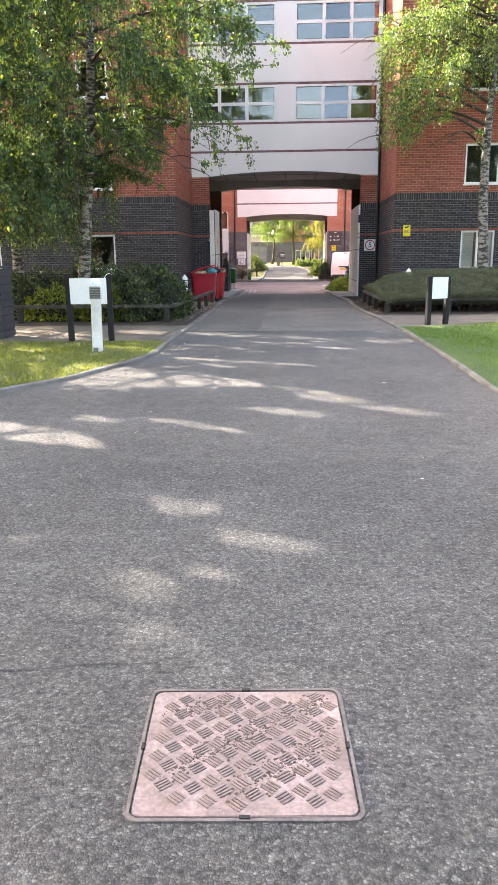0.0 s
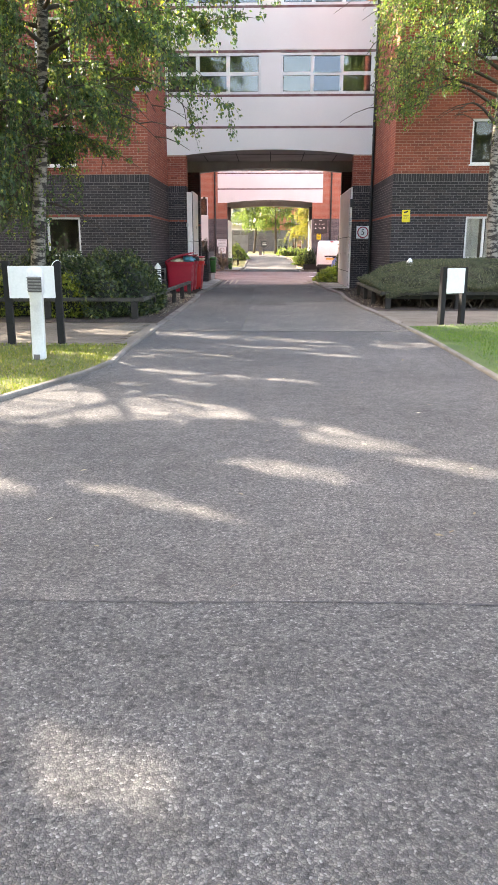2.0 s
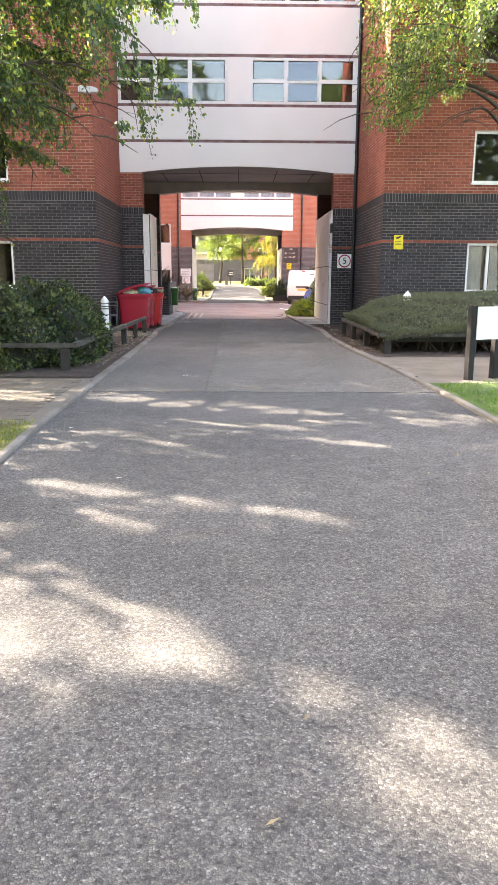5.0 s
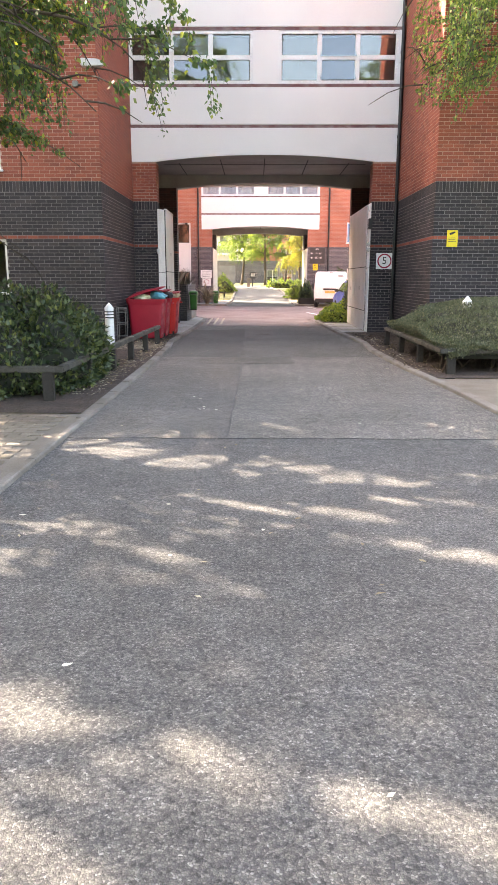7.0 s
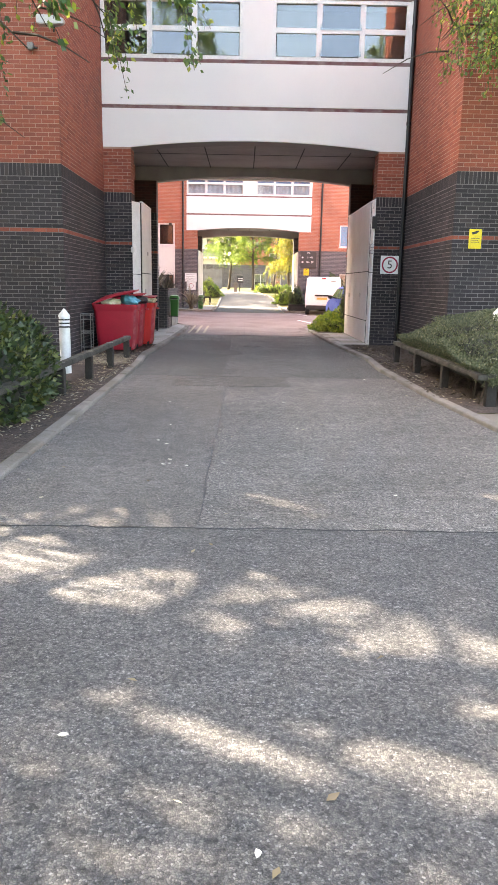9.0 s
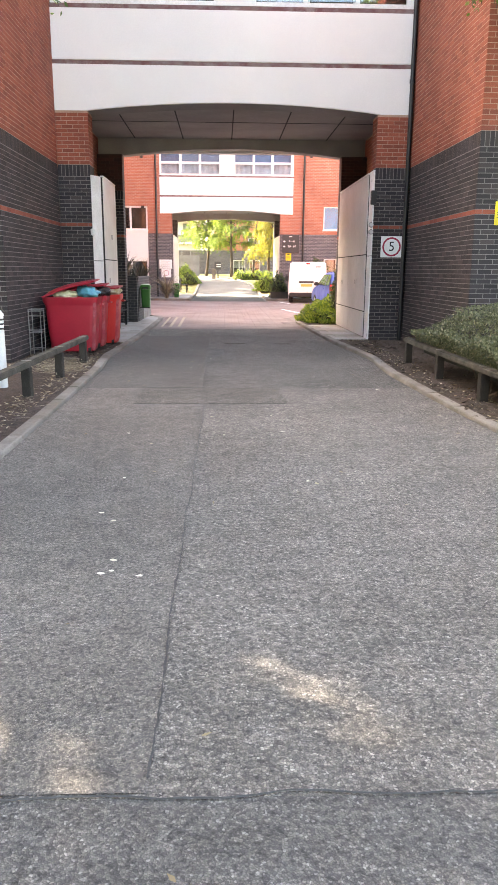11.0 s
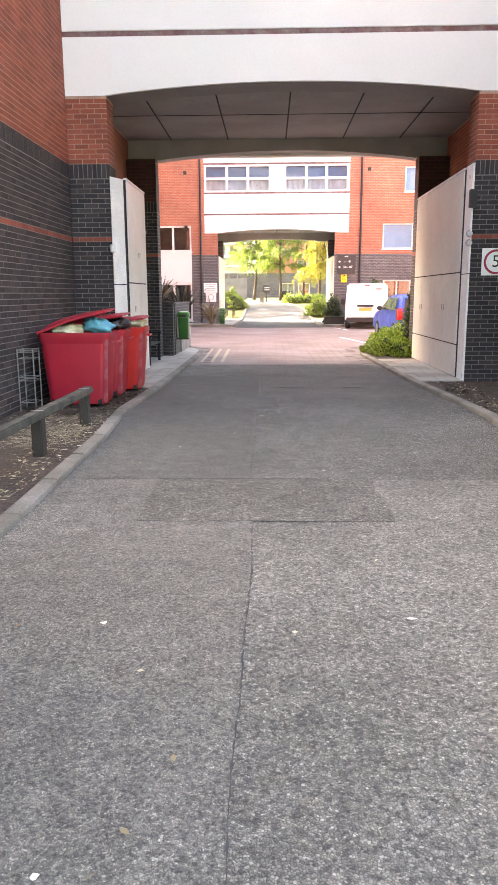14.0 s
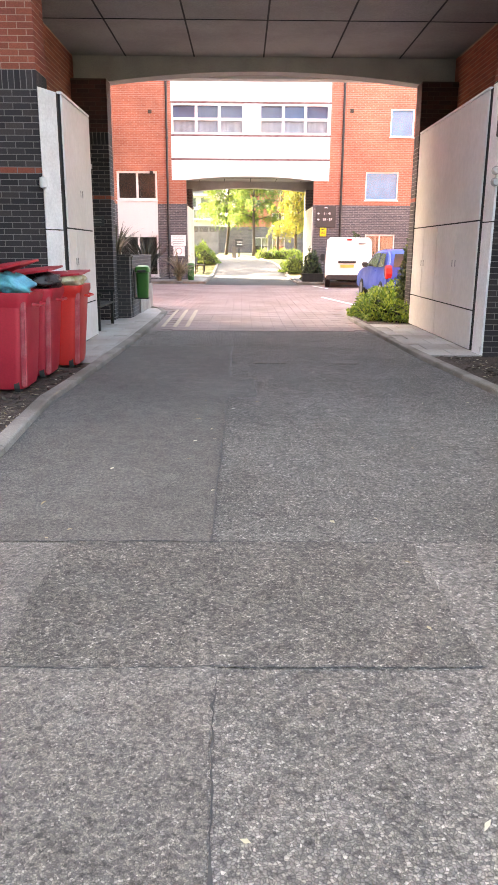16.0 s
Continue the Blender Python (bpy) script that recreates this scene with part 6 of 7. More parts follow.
def hatchback():
    t = thing("car", "blue hatchback car parked beside the archway", "car", pose(4.66, 39.2, 0, 0, 0, 4))
    W, H = 1.66, 1.47
    prof = [(0.05, 0.34), (0.0, 0.55), (0.06, 0.92), (0.28, 1.30), (0.55, 1.44), (1.3, H), (2.0, 1.42), (2.75, 0.98), (3.45, 0.84), (3.75, 0.62), (3.76, 0.32), (3.4, 0.24), (0.4, 0.24)]
    part("body", car_body(prof, W, 0.88, 0.24, H), "car_blue", t, "", 0.06, True, 3)
    part("bumper", Geo().box(-0.80, 0.80, -0.06, 0.12, 0.30, 0.52), "car_blue", t, "", 0.04)
    part("rear_window", Geo().add([(-0.62, 0.085, 0.98), (0.62, 0.085, 0.98), (0.54, 0.30, 1.345), (-0.54, 0.30, 1.345)], [(0, 1, 2, 3)]), "car_glass", t, "pale reflecting rear window")
    part("plate", Geo().box(-0.26, 0.26, -0.012, 0.05, 0.70, 0.80), "plate", t, "yellow number plate")
    for s in (-1, 1):
        part("tail_lamp", Geo().prism([(0.02, 0.66), (0.0, 0.80), (0.03, 0.95), (0.09, 1.03), (0.18, 1.04), (0.25, 0.97), (0.26, 0.82), (0.20, 0.70), (0.10, 0.64)], "x", s * 0.66, s * 0.836), "lamp_red", t, "red tail lamp", 0.02)
        k = lambda z: W / 2 * (1 - 0.24 * (z - 0.88) / (H - 0.88)) + 0.004
        for ys_ in ([(0.52, 0.98), (1.18, 0.96), (1.18, 1.36), (0.70, 1.34)], [(1.26, 0.96), (2.55, 0.98), (1.98, 1.34), (1.26, 1.37)]):
            part("side_window", Geo().add([(s * k(z), y, z) for y, z in ys_], [(0, 1, 2, 3)]), "car_glass", t, "dark side window")
        part("mirror", Geo().box(s * 0.90 - 0.09, s * 0.90 + 0.09, 2.30, 2.42, 0.94, 1.08), "plastic_dark", t, "black wing mirror", 0.03)
        part("door_handle", Geo().box(s * 0.835 - 0.012, s * 0.835 + 0.012, 1.28, 1.42, 0.84, 0.87), "car_blue", t)
        for y in (0.62, 3.0):
            wheel(t, s * 0.75, y, 0.29, 0.18)


hatchback()


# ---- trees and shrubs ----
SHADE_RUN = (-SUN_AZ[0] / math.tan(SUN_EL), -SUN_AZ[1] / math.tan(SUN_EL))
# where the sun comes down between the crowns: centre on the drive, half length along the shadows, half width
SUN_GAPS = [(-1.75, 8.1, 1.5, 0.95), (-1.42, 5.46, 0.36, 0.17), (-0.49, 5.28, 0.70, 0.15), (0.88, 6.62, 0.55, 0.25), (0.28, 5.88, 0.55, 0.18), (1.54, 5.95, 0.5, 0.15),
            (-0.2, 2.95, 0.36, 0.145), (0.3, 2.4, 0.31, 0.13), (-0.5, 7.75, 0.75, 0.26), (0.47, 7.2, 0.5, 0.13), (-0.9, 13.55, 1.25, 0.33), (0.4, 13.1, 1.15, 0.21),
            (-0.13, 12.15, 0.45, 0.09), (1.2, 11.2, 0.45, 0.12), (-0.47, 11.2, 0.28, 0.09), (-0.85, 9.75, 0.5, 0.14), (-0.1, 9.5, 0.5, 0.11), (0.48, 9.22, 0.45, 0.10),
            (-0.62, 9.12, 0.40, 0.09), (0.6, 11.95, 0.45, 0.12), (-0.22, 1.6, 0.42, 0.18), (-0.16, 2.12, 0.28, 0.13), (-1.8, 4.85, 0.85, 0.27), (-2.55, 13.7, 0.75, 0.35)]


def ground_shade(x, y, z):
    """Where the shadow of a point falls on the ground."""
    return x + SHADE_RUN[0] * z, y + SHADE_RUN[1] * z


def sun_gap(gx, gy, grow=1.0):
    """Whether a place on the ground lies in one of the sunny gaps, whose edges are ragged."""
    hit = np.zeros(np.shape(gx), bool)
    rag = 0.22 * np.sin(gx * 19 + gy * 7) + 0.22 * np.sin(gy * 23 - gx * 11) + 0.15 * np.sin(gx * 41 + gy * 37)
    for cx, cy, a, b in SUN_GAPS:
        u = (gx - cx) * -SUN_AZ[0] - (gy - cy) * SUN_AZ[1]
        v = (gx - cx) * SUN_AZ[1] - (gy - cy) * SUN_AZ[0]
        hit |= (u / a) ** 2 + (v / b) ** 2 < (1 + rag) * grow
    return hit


def filled_sprays(centre, reach, low, high, n, seed):
    """Leafy sprays inside a crown whose shade falls on the drive outside the sunny gaps."""
    r = np.random.default_rng(seed)
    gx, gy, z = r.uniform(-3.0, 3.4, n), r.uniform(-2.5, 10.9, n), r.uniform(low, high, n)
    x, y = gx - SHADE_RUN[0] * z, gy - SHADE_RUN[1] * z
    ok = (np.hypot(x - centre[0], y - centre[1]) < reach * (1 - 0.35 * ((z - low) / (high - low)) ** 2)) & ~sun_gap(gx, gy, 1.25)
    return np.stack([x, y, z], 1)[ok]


def tree(name, label, base, lean, height, r0, limbs, seed, leaf_material, leaf_size, strands, leaves, lowest, drop=(0.5, 1.5), bark="bark", keep=None, sprays=()):
    """A birch: leaning trunk, rising limbs that droop at their ends, hanging twigs set with small leaves."""
    rng_ = np.random.default_rng(seed)
    t = thing(name, label, "tree", pose(*base))
    base = Vector(base)
    n = 14
    axis = []
    for i in range(n + 1):
        q = i / n
        axis.append(Vector((lean[0] * q + 0.10 * math.sin(q * 7 + seed), lean[1] * q + 0.10 * math.cos(q * 6 + seed * 2) - 0.1, height * q - 0.08)))
    rad = [r0 * (1.25 if i == 0 else 1) * (1 - 0.93 * i / n) + 0.008 for i in range(n + 1)]
    part("trunk", Geo().tube(axis, rad, 12), "bark" if bark else "twig", t, "", 0, "all")

    def trunk_at(z):
        q = min(0.999, max(0, z / height)) * n
        i = int(q)
        return axis[i].lerp(axis[i + 1], q - i)
    wood, tw = Geo(), Geo()
    C, Dv = [], []
    for z0, az, reach, rise, droop in limbs:
        s0 = trunk_at(z0)
        d = Vector((math.cos(radians(az)), math.sin(radians(az)), 0))
        side = Vector((-d.y, d.x, 0))
        bend = rng_.normal() * 0.12

        def limb(s):
            return s0 + d * reach * s + side * bend * reach * s * s + Vector((0, 0, rise * s - droop * s * s * s))
        part("limb", Geo().tube([limb(k / 8) for k in range(9)], [max(0.006, 0.045 * (1 - k / 8.5) * r0 / 0.14) for k in range(9)], 5), "twig", t, "", 0, "all")
        feet = [(limb(s), d) for s in rng_.uniform(0.22, 1.0, max(3, strands // 3))]
        for s in np.linspace(0.3, 0.95, 6):
            p = limb(s)
            a = az + rng_.choice((-1, 1)) * rng_.uniform(25, 75)
            e = Vector((math.cos(radians(a)), math.sin(radians(a)), rng_.uniform(-0.1, 0.45)))
            L = rng_.uniform(0.5, 1.4) * min(1, reach / 2.5)
            pts = [p + e * L * q + Vector((0, 0, -0.35 * L * q * q)) for q in (0, 0.33, 0.66, 1)]
            wood.tube(pts, [0.014, 0.011, 0.008, 0.004], 4)
            for q in rng_.uniform(0.15, 1.0, max(2, strands // 8)):
                feet.append((p + e * L * q + Vector((0, 0, -0.35 * L * q * q)), e))
        for p, e in feet:
            L = rng_.uniform(*drop)
            sway = Vector((rng_.normal() * 0.16, rng_.normal() * 0.16, 0))
            pts = []
            for k in range(5):
                q = k / 4
                c = p + e * 0.28 * L * math.sqrt(q) + sway * L * q + Vector((0, 0, 0.10 * L * q - L * q * q))
                if c.z + base.z < lowest(c.x + base.x, c.y + base.y):
                    break
                if keep is not None and k and not keep(np.float64(c.x + base.x), np.float64(c.y + base.y), np.float64(c.z + base.z)):
                    break
                pts.append(c)
            if len(pts) < 2:
                continue
            tw.tube(pts, [0.004] * len(pts), 3, False)
            for _ in range(int(leaves * len(pts) / 5)):
                q = rng_.uniform(0, len(pts) - 1.001)
                i = int(q)
                c = pts[i].lerp(pts[i + 1], q - i)
                C.append((c.x + rng_.normal() * 0.05, c.y + rng_.normal() * 0.05, c.z + rng_.normal() * 0.04))
                Dv.append((e.x * 0.3, e.y * 0.3, -0.8))
    for p in sprays:
        p = Vector(p) - base
        inward = trunk_at(p.z + 0.5) - p
        inward = inward.normalized() * min(1.1, inward.length)
        tw.tube([p + inward + Vector((0, 0, 0.15)), p + inward * 0.5 + Vector((0, 0, 0.12)), p - Vector((0, 0, 0.15))], [0.009, 0.006, 0.003], 3, False)
        for q in rng_.normal(size=(34, 3)):
            C.append((p.x + q[0] * 0.17, p.y + q[1] * 0.17, p.z + q[2] * 0.17))
            Dv.append((0, 0, -0.8))
    wood.add(tw.v, tw.f)
    ob = part("twig_mass", wood, "twig", t, "fine dark hanging twigs")
    ob["kind"] = "stuff"
    C, Dv = np.array(C), np.array(Dv)
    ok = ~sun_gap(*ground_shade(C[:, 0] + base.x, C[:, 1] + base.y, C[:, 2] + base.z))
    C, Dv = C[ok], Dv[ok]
    if keep is not None:
        ok = keep(C[:, 0] + base.x, C[:, 1] + base.y, C[:, 2] + base.z)
        C, Dv = C[ok], Dv[ok]
    me = quads_mesh("crown", leaf_quads(C, leaf_size, rng_, Dv, 1.2, 0.62), leaf_material)
    cr = new("crown", me)
    cr.parent = t
    return t


def fan(n, z0, z1, reach0, reach1, rise, droop, seed, az=(0, 360)):
    r = random.Random(seed)
    out = []
    for i in range(n):
        q = i / max(1, n - 1)
        a = az[0] + (az[1] - az[0]) * ((i * 0.618) % 1)
        out.append((z0 + (z1 - z0) * q, a + r.uniform(-15, 15), (reach0 + (reach1 - reach0) * q) * r.uniform(0.75, 1.15), rise * r.uniform(0.6, 1.3), droop * r.uniform(0.7, 1.3)))
    return out


# the birch by the left bed; one long low limb reaches over the drive
limbs = fan(30, 3.6, 12.2, 3.0, 1.6, 1.0, 1.5, 1, (90, 330)) + [(2.9, 165, 2.3, 0.7, 1.1), (3.1, 195, 2.6, 0.7, 1.3), (3.3, 225, 2.6, 0.6, 1.2), (2.8, 140, 2.0, 0.6, 1.2), (3.4, 250, 2.4, 0.7, 1.4), (8.5, 20, 3.0, 1.2, 1.3), (9.5, 50, 2.8, 1.2, 1.2), (10.5, 0, 2.6, 1.0, 1.2)]
limbs += [(4.4, 28, 3.5, 1.5, 1.3), (4.9, 45, 3.3, 1.2, 1.5), (3.9, 10, 2.4, 0.9, 1.2), (5.5, 20, 3.4, 1.6, 1.2), (6.0, 60, 3.6, 1.4, 1.4), (3.6, 262, 1.9, 0.6, 0.9), (4.0, 245, 2.2, 0.7, 1.2), (3.3, 278, 1.5, 0.5, 0.8), (4.4, 270, 2.0, 0.8, 1.3), (3.8, 232, 2.2, 0.6, 1.2), (5.2, -20, 3.0, 1.2, 1.6), (4.2, -45, 2.6, 1.0, 1.4), (6.6, 0, 3.4, 1.2, 1.4), (7.2, 30, 3.4, 1.2, 1.5)]
tree("birch_tree", "birch with pale cracked bark and drooping leafy twigs", (-4.75, 17.3, 0.0), (0.9, -0.9), 13.5, 0.16, limbs, 11, "birch_leaf", 0.078, 56, 56,
     lambda x, y: 3.5 if x > -4.25 else (1.5 if y < 16.9 else 1.9), (0.5, 1.9), sprays=[(-4.70 + 0.2 * math.sin(k * 2.4), 17.08 + 0.2 * math.cos(k * 2.4), 1.5 + 0.12 * k) for k in range(14)], keep=lambda x, y, z: ~((x > -2.85) & (x < -1.75) & (z < 4.9)) & ~((x > -1.4) & (z > 4.6) & (z < 5.4)) & ~((x > -0.45) & (z < 6.0)))
tree("birch_tree", "birch with white bark behind the shrubs", (-7.2, 19.2, 0.0), (-0.3, -0.3), 9.6, 0.17, fan(32, 2.5, 8.4, 3.0, 0.9, 0.9, 1.6, 2), 12, "birch_leaf", 0.082, 44, 34, lambda x, y: 3.4 if x > -5.8 else 1.5, (0.6, 1.9), keep=lambda x, y, z: ~((z > 5.4) & (y < 18.9) & (np.sin(x * 3.1) + np.sin(y * 2.3 + z * 1.7) > -0.7)))
# two trees out of view; added sprays in their crowns block sun from the drive
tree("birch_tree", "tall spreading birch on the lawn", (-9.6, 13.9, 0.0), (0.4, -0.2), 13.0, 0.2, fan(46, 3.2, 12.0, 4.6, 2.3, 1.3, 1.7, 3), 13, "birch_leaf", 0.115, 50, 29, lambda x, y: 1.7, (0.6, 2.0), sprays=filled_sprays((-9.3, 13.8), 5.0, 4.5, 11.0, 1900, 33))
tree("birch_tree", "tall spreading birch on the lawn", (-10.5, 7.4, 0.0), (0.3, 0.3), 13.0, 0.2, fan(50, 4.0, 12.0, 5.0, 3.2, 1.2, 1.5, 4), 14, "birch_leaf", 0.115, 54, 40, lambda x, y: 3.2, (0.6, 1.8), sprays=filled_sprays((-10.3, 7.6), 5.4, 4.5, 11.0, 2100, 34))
# the birch before the right wing
limbs = fan(26, 6.4, 11.0, 3.0, 1.0, 1.2, 1.5, 5)
limbs += [(5.6, 178, 3.3, 1.6, 2.0), (5.9, 188, 3.3, 1.8, 2.3), (5.3, 172, 3.2, 1.5, 1.8), (5.0, 200, 2.6, 1.4, 1.6), (6.4, 170, 3.4, 2.0, 1.7), (6.8, 195, 3.3, 1.9, 1.7), (4.6, 215, 1.8, 1.2, 1.2), (7.4, 182, 3.4, 1.7, 1.5), (8.0, 170, 3.2, 1.5, 1.5), (7.6, 205, 3.0, 1.4, 1.6)]
tree("birch_tree", "birch with speckled pale bark before the brick wing", (6.3, 21.9, 0.0), (-0.2, 0.2), 12.0, 0.17, limbs, 15, "birch_leaf_warm", 0.07, 50, 34,
     lambda x, y: 4.55 if x < 4.2 else (5.3 if x < 5.6 else 3.0), (0.5, 1.5), keep=lambda x, y, z: (y < 23.7) & (x > 2.95 - 0.12 * (z > 6.5)))


def leaf_mound(name, label, cat, centre, radii, h, n, size, mat_name, seed, lift=0.0, slim=0.5, core=0.86, z0=0.03):
    """A shrub: stems, a dark inside and leaves over a lumpy outline."""
    rng_ = np.random.default_rng(seed)
    t = thing(name, label, cat, pose(centre[0], centre[1], z0))
    th = rng_.uniform(0, math.tau, n)
    cz = rng_.uniform(-0.15, 1.0, n)
    rr = np.sqrt(np.clip(1 - cz ** 2, 0, 1))
    d = np.stack([np.cos(th) * rr, np.sin(th) * rr, cz], 1)
    ph = seed * 1.3
    lump = 1 + 0.13 * np.sin(d[:, 0] * 5 + ph) * np.sin(d[:, 1] * 6 + ph) + 0.10 * np.sin(d[:, 0] * 11 + d[:, 2] * 9 + ph) + 0.06 * np.sin(d[:, 1] * 17 + ph * 2)
    sh = lump * (1 - 0.22 * rng_.random(n) ** 2)
    S = np.array([radii[0], radii[1], h - lift])
    C = d * S * sh[:, None] + np.array([0, 0, lift])
    C[:, 2] = np.maximum(C[:, 2], 0.04 + 0.1 * rng_.random(n))
    Dn = d * 0.7 + np.array([0, 0, 0.15])
    me = quads_mesh("foliage", leaf_quads(C, size, rng_, Dn, 1.6, slim), mat_name)
    fo = new("foliage", me)
    fo.parent = t
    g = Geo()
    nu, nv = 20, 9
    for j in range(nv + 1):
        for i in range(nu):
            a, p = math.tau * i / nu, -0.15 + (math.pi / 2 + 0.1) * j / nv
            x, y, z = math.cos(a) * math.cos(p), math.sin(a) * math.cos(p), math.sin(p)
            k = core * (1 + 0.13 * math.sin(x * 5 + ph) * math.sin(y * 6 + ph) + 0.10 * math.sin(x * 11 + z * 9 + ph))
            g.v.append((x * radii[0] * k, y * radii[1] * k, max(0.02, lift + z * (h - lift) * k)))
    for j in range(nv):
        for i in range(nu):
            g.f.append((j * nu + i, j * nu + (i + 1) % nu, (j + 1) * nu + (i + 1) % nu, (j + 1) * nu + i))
    # the shrub's inner shade is painted as a near-black sheet under its leaves
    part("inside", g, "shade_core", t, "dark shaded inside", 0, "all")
    st = Geo()
    for i in range(7):
        a = rng_.uniform(0, math.tau)
        st.tube([(0.2 * math.cos(a), 0.2 * math.sin(a), -0.05), (radii[0] * 0.5 * math.cos(a), radii[1] * 0.5 * math.sin(a), h * 0.6)], [0.02, 0.008], 5)
    part("stem_mass", st, "twig", t)["kind"] = "stuff"
    return t


SHRUB = "dense dark green shrub with glossy leaves in the bed"
for i, (x, y, a, b, h, n) in enumerate([(-3.42, 17.95, 1.16, 1.85, 1.24, 12000), (-4.9, 18.6, 1.1, 1.5, 1.25, 7000), (-6.5, 18.0, 1.2, 1.3, 1.12, 6000), (-8.5, 18.2, 1.4, 1.4, 1.2, 6000), (-3.3, 19.7, 0.75, 0.9, 0.92, 5000), (-5.6, 20.6, 1.5, 1.4, 1.35, 6000), (-10.8, 18.4, 1.4, 1.4, 1.3, 4000)]):
    leaf_mound("shrub", SHRUB, "shrub", (x, y), (a, b), h, n, 0.085, "laurel", 20 + i)
leaf_mound("shrub", "low yellow-green variegated shrub behind the rail", "shrub", (-4.15, 16.55), (0.55, 0.36), 0.82, 3600, 0.07, "lime_leaf", 31)
leaf_mound("shrub", "low yellow-green variegated shrub behind the rail", "shrub", (-5.5, 16.75), (0.75, 0.45), 0.78, 3600, 0.07, "lime_leaf", 32)


def clipped_hedge():
    """The wide clipped mound that overhangs its rail."""
    rng_ = np.random.default_rng(40)
    t = thing("hedge", "wide clipped grey-green hedge mound overhanging the rail", "hedge", pose(0, 0, 0.03))

    def top(x, y):
        along = np.interp(x, [2.45, 2.8, 3.4, 4.4, 6.0, 12.0], [0.40, 0.60, 0.90, 1.08, 1.12, 1.15])
        lip = np.interp(y, [18.7, 18.95, 19.5, 20.4, 21.6, 23.6], [0.46, 0.54, 0.70, 0.90, 1.0, 0.95])
        tail = np.interp(y, [21.0, 24.3], [1.0, 0.62])
        side = np.where(x < 3.4, np.minimum(1, tail + (x - 2.45) * 0.25), 1.0)
        z = np.minimum(along, along * lip * 1.02) * side + 0.03 * np.sin(x * 3.1 + y) * np.sin(y * 2.7) + 0.02 * np.sin(x * 8 + y * 5)
        return z
    n = 90000
    x = 2.5 + 8.5 * rng_.random(n) ** 1.35
    y = 18.72 + 4.8 * rng_.random(n) ** 1.3
    ok = (x > 2.84 + 0.10 * (y < 19.0)) & ((y < 23.7) | (x < 3.7))
    x, y = x[ok], y[ok]
    z = top(x, y) - 0.07 * rng_.random(len(x)) ** 2
    C = np.stack([x, y, z], 1)
    # the hanging skirt along the front and the drive side
    m = 15000
    fx = 2.95 + 8 * rng_.random(m) ** 1.2
    fz = rng_.random(m)
    F = np.stack([fx, 18.72 + 0.15 * rng_.random(m) + 0.2 * (1 - fz), top(fx, np.full(m, 18.95)) * (0.62 + 0.38 * fz)], 1)
    k = 16000
    sy = 18.8 + 4.9 * rng_.random(k)
    sz = rng_.random(k)
    S = np.stack([2.80 + 0.16 * rng_.random(k) + 0.16 * (1 - sz), sy, 0.36 + (np.maximum(0.5, top(np.full(k, 2.96), sy)) - 0.36) * sz], 1)
    C = np.concatenate([C, F, S])
    D = np.tile(np.array([[-0.15, -0.35, 0.75]]), (len(C), 1))
    fo = new("foliage", quads_mesh("foliage", leaf_quads(C, 0.034, rng_, D, 1.8, 0.5), "hedge_leaf"))
    fo.parent = t
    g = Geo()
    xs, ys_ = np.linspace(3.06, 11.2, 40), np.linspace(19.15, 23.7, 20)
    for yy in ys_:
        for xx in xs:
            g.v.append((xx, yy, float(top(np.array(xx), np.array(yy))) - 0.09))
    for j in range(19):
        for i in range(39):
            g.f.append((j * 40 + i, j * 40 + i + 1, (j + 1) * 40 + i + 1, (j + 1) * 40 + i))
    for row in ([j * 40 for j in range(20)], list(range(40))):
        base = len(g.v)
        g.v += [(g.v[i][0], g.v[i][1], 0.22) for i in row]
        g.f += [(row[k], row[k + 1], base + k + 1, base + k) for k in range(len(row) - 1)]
    # sheet and skirt carry the shade under the hedge in their colour
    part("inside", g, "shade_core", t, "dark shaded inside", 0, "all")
    st = Geo()
    for i in range(240):
        xx, yy = 2.9 + 8 * rng_.random(), 19.0 + 2.5 * rng_.random()
        dx, dy = rng_.normal() * 0.25, rng_.normal() * 0.25
        st.tube([(xx, yy, -0.05), (xx + dx * 0.6, yy + dy * 0.6, 0.2), (xx + dx, yy + dy, 0.42)], [0.014, 0.01, 0.006], 4)
    part("stem_mass", st, "twig", t, "bare woody stems")["kind"] = "stuff"


clipped_hedge()
leaf_mound("shrub", "bright green ground-cover shrub at the passage corner", "shrub", (2.78, 33.8), (0.62, 1.2), 0.46, 4200, 0.085, "ivy", 51)
leaf_mound("shrub", "bright green ground-cover shrub at the passage corner", "shrub", (3.15, 35.0), (0.75, 1.1), 0.60, 4200, 0.085, "ivy", 52)
leaf_mound("climbing_plant", "climbing plant growing up the brick pier", "plant", (3.3, 33.75), (0.24, 0.28), 1.6, 2600, 0.09, "laurel", 53)
leaf_mound("shrub", "dark shrub at the courtyard wall", "shrub", (4.95, 51.9), (0.7, 0.6), 1.9, 2200, 0.14, "laurel", 54)

# ---- garden beyond the second archway ----
structure("lawn_garden_left", slope(58.0, 115, lambda y: -18, lambda y: gl(y) - 0.14, 0.02), "turf", "sunny garden lawn", "lawn")
structure("lawn_garden_right", slope(58.3, 115, lambda y: gr(y) + 0.14, lambda y: 26, 0.02), "turf", "sunny garden lawn", "lawn")
structure("lawn_garden_end", slope(78.5, 115, lambda y: gl(y) - 0.2, lambda y: gr(y) + 0.2, 0.016), "turf", "sunny garden lawn", "lawn")
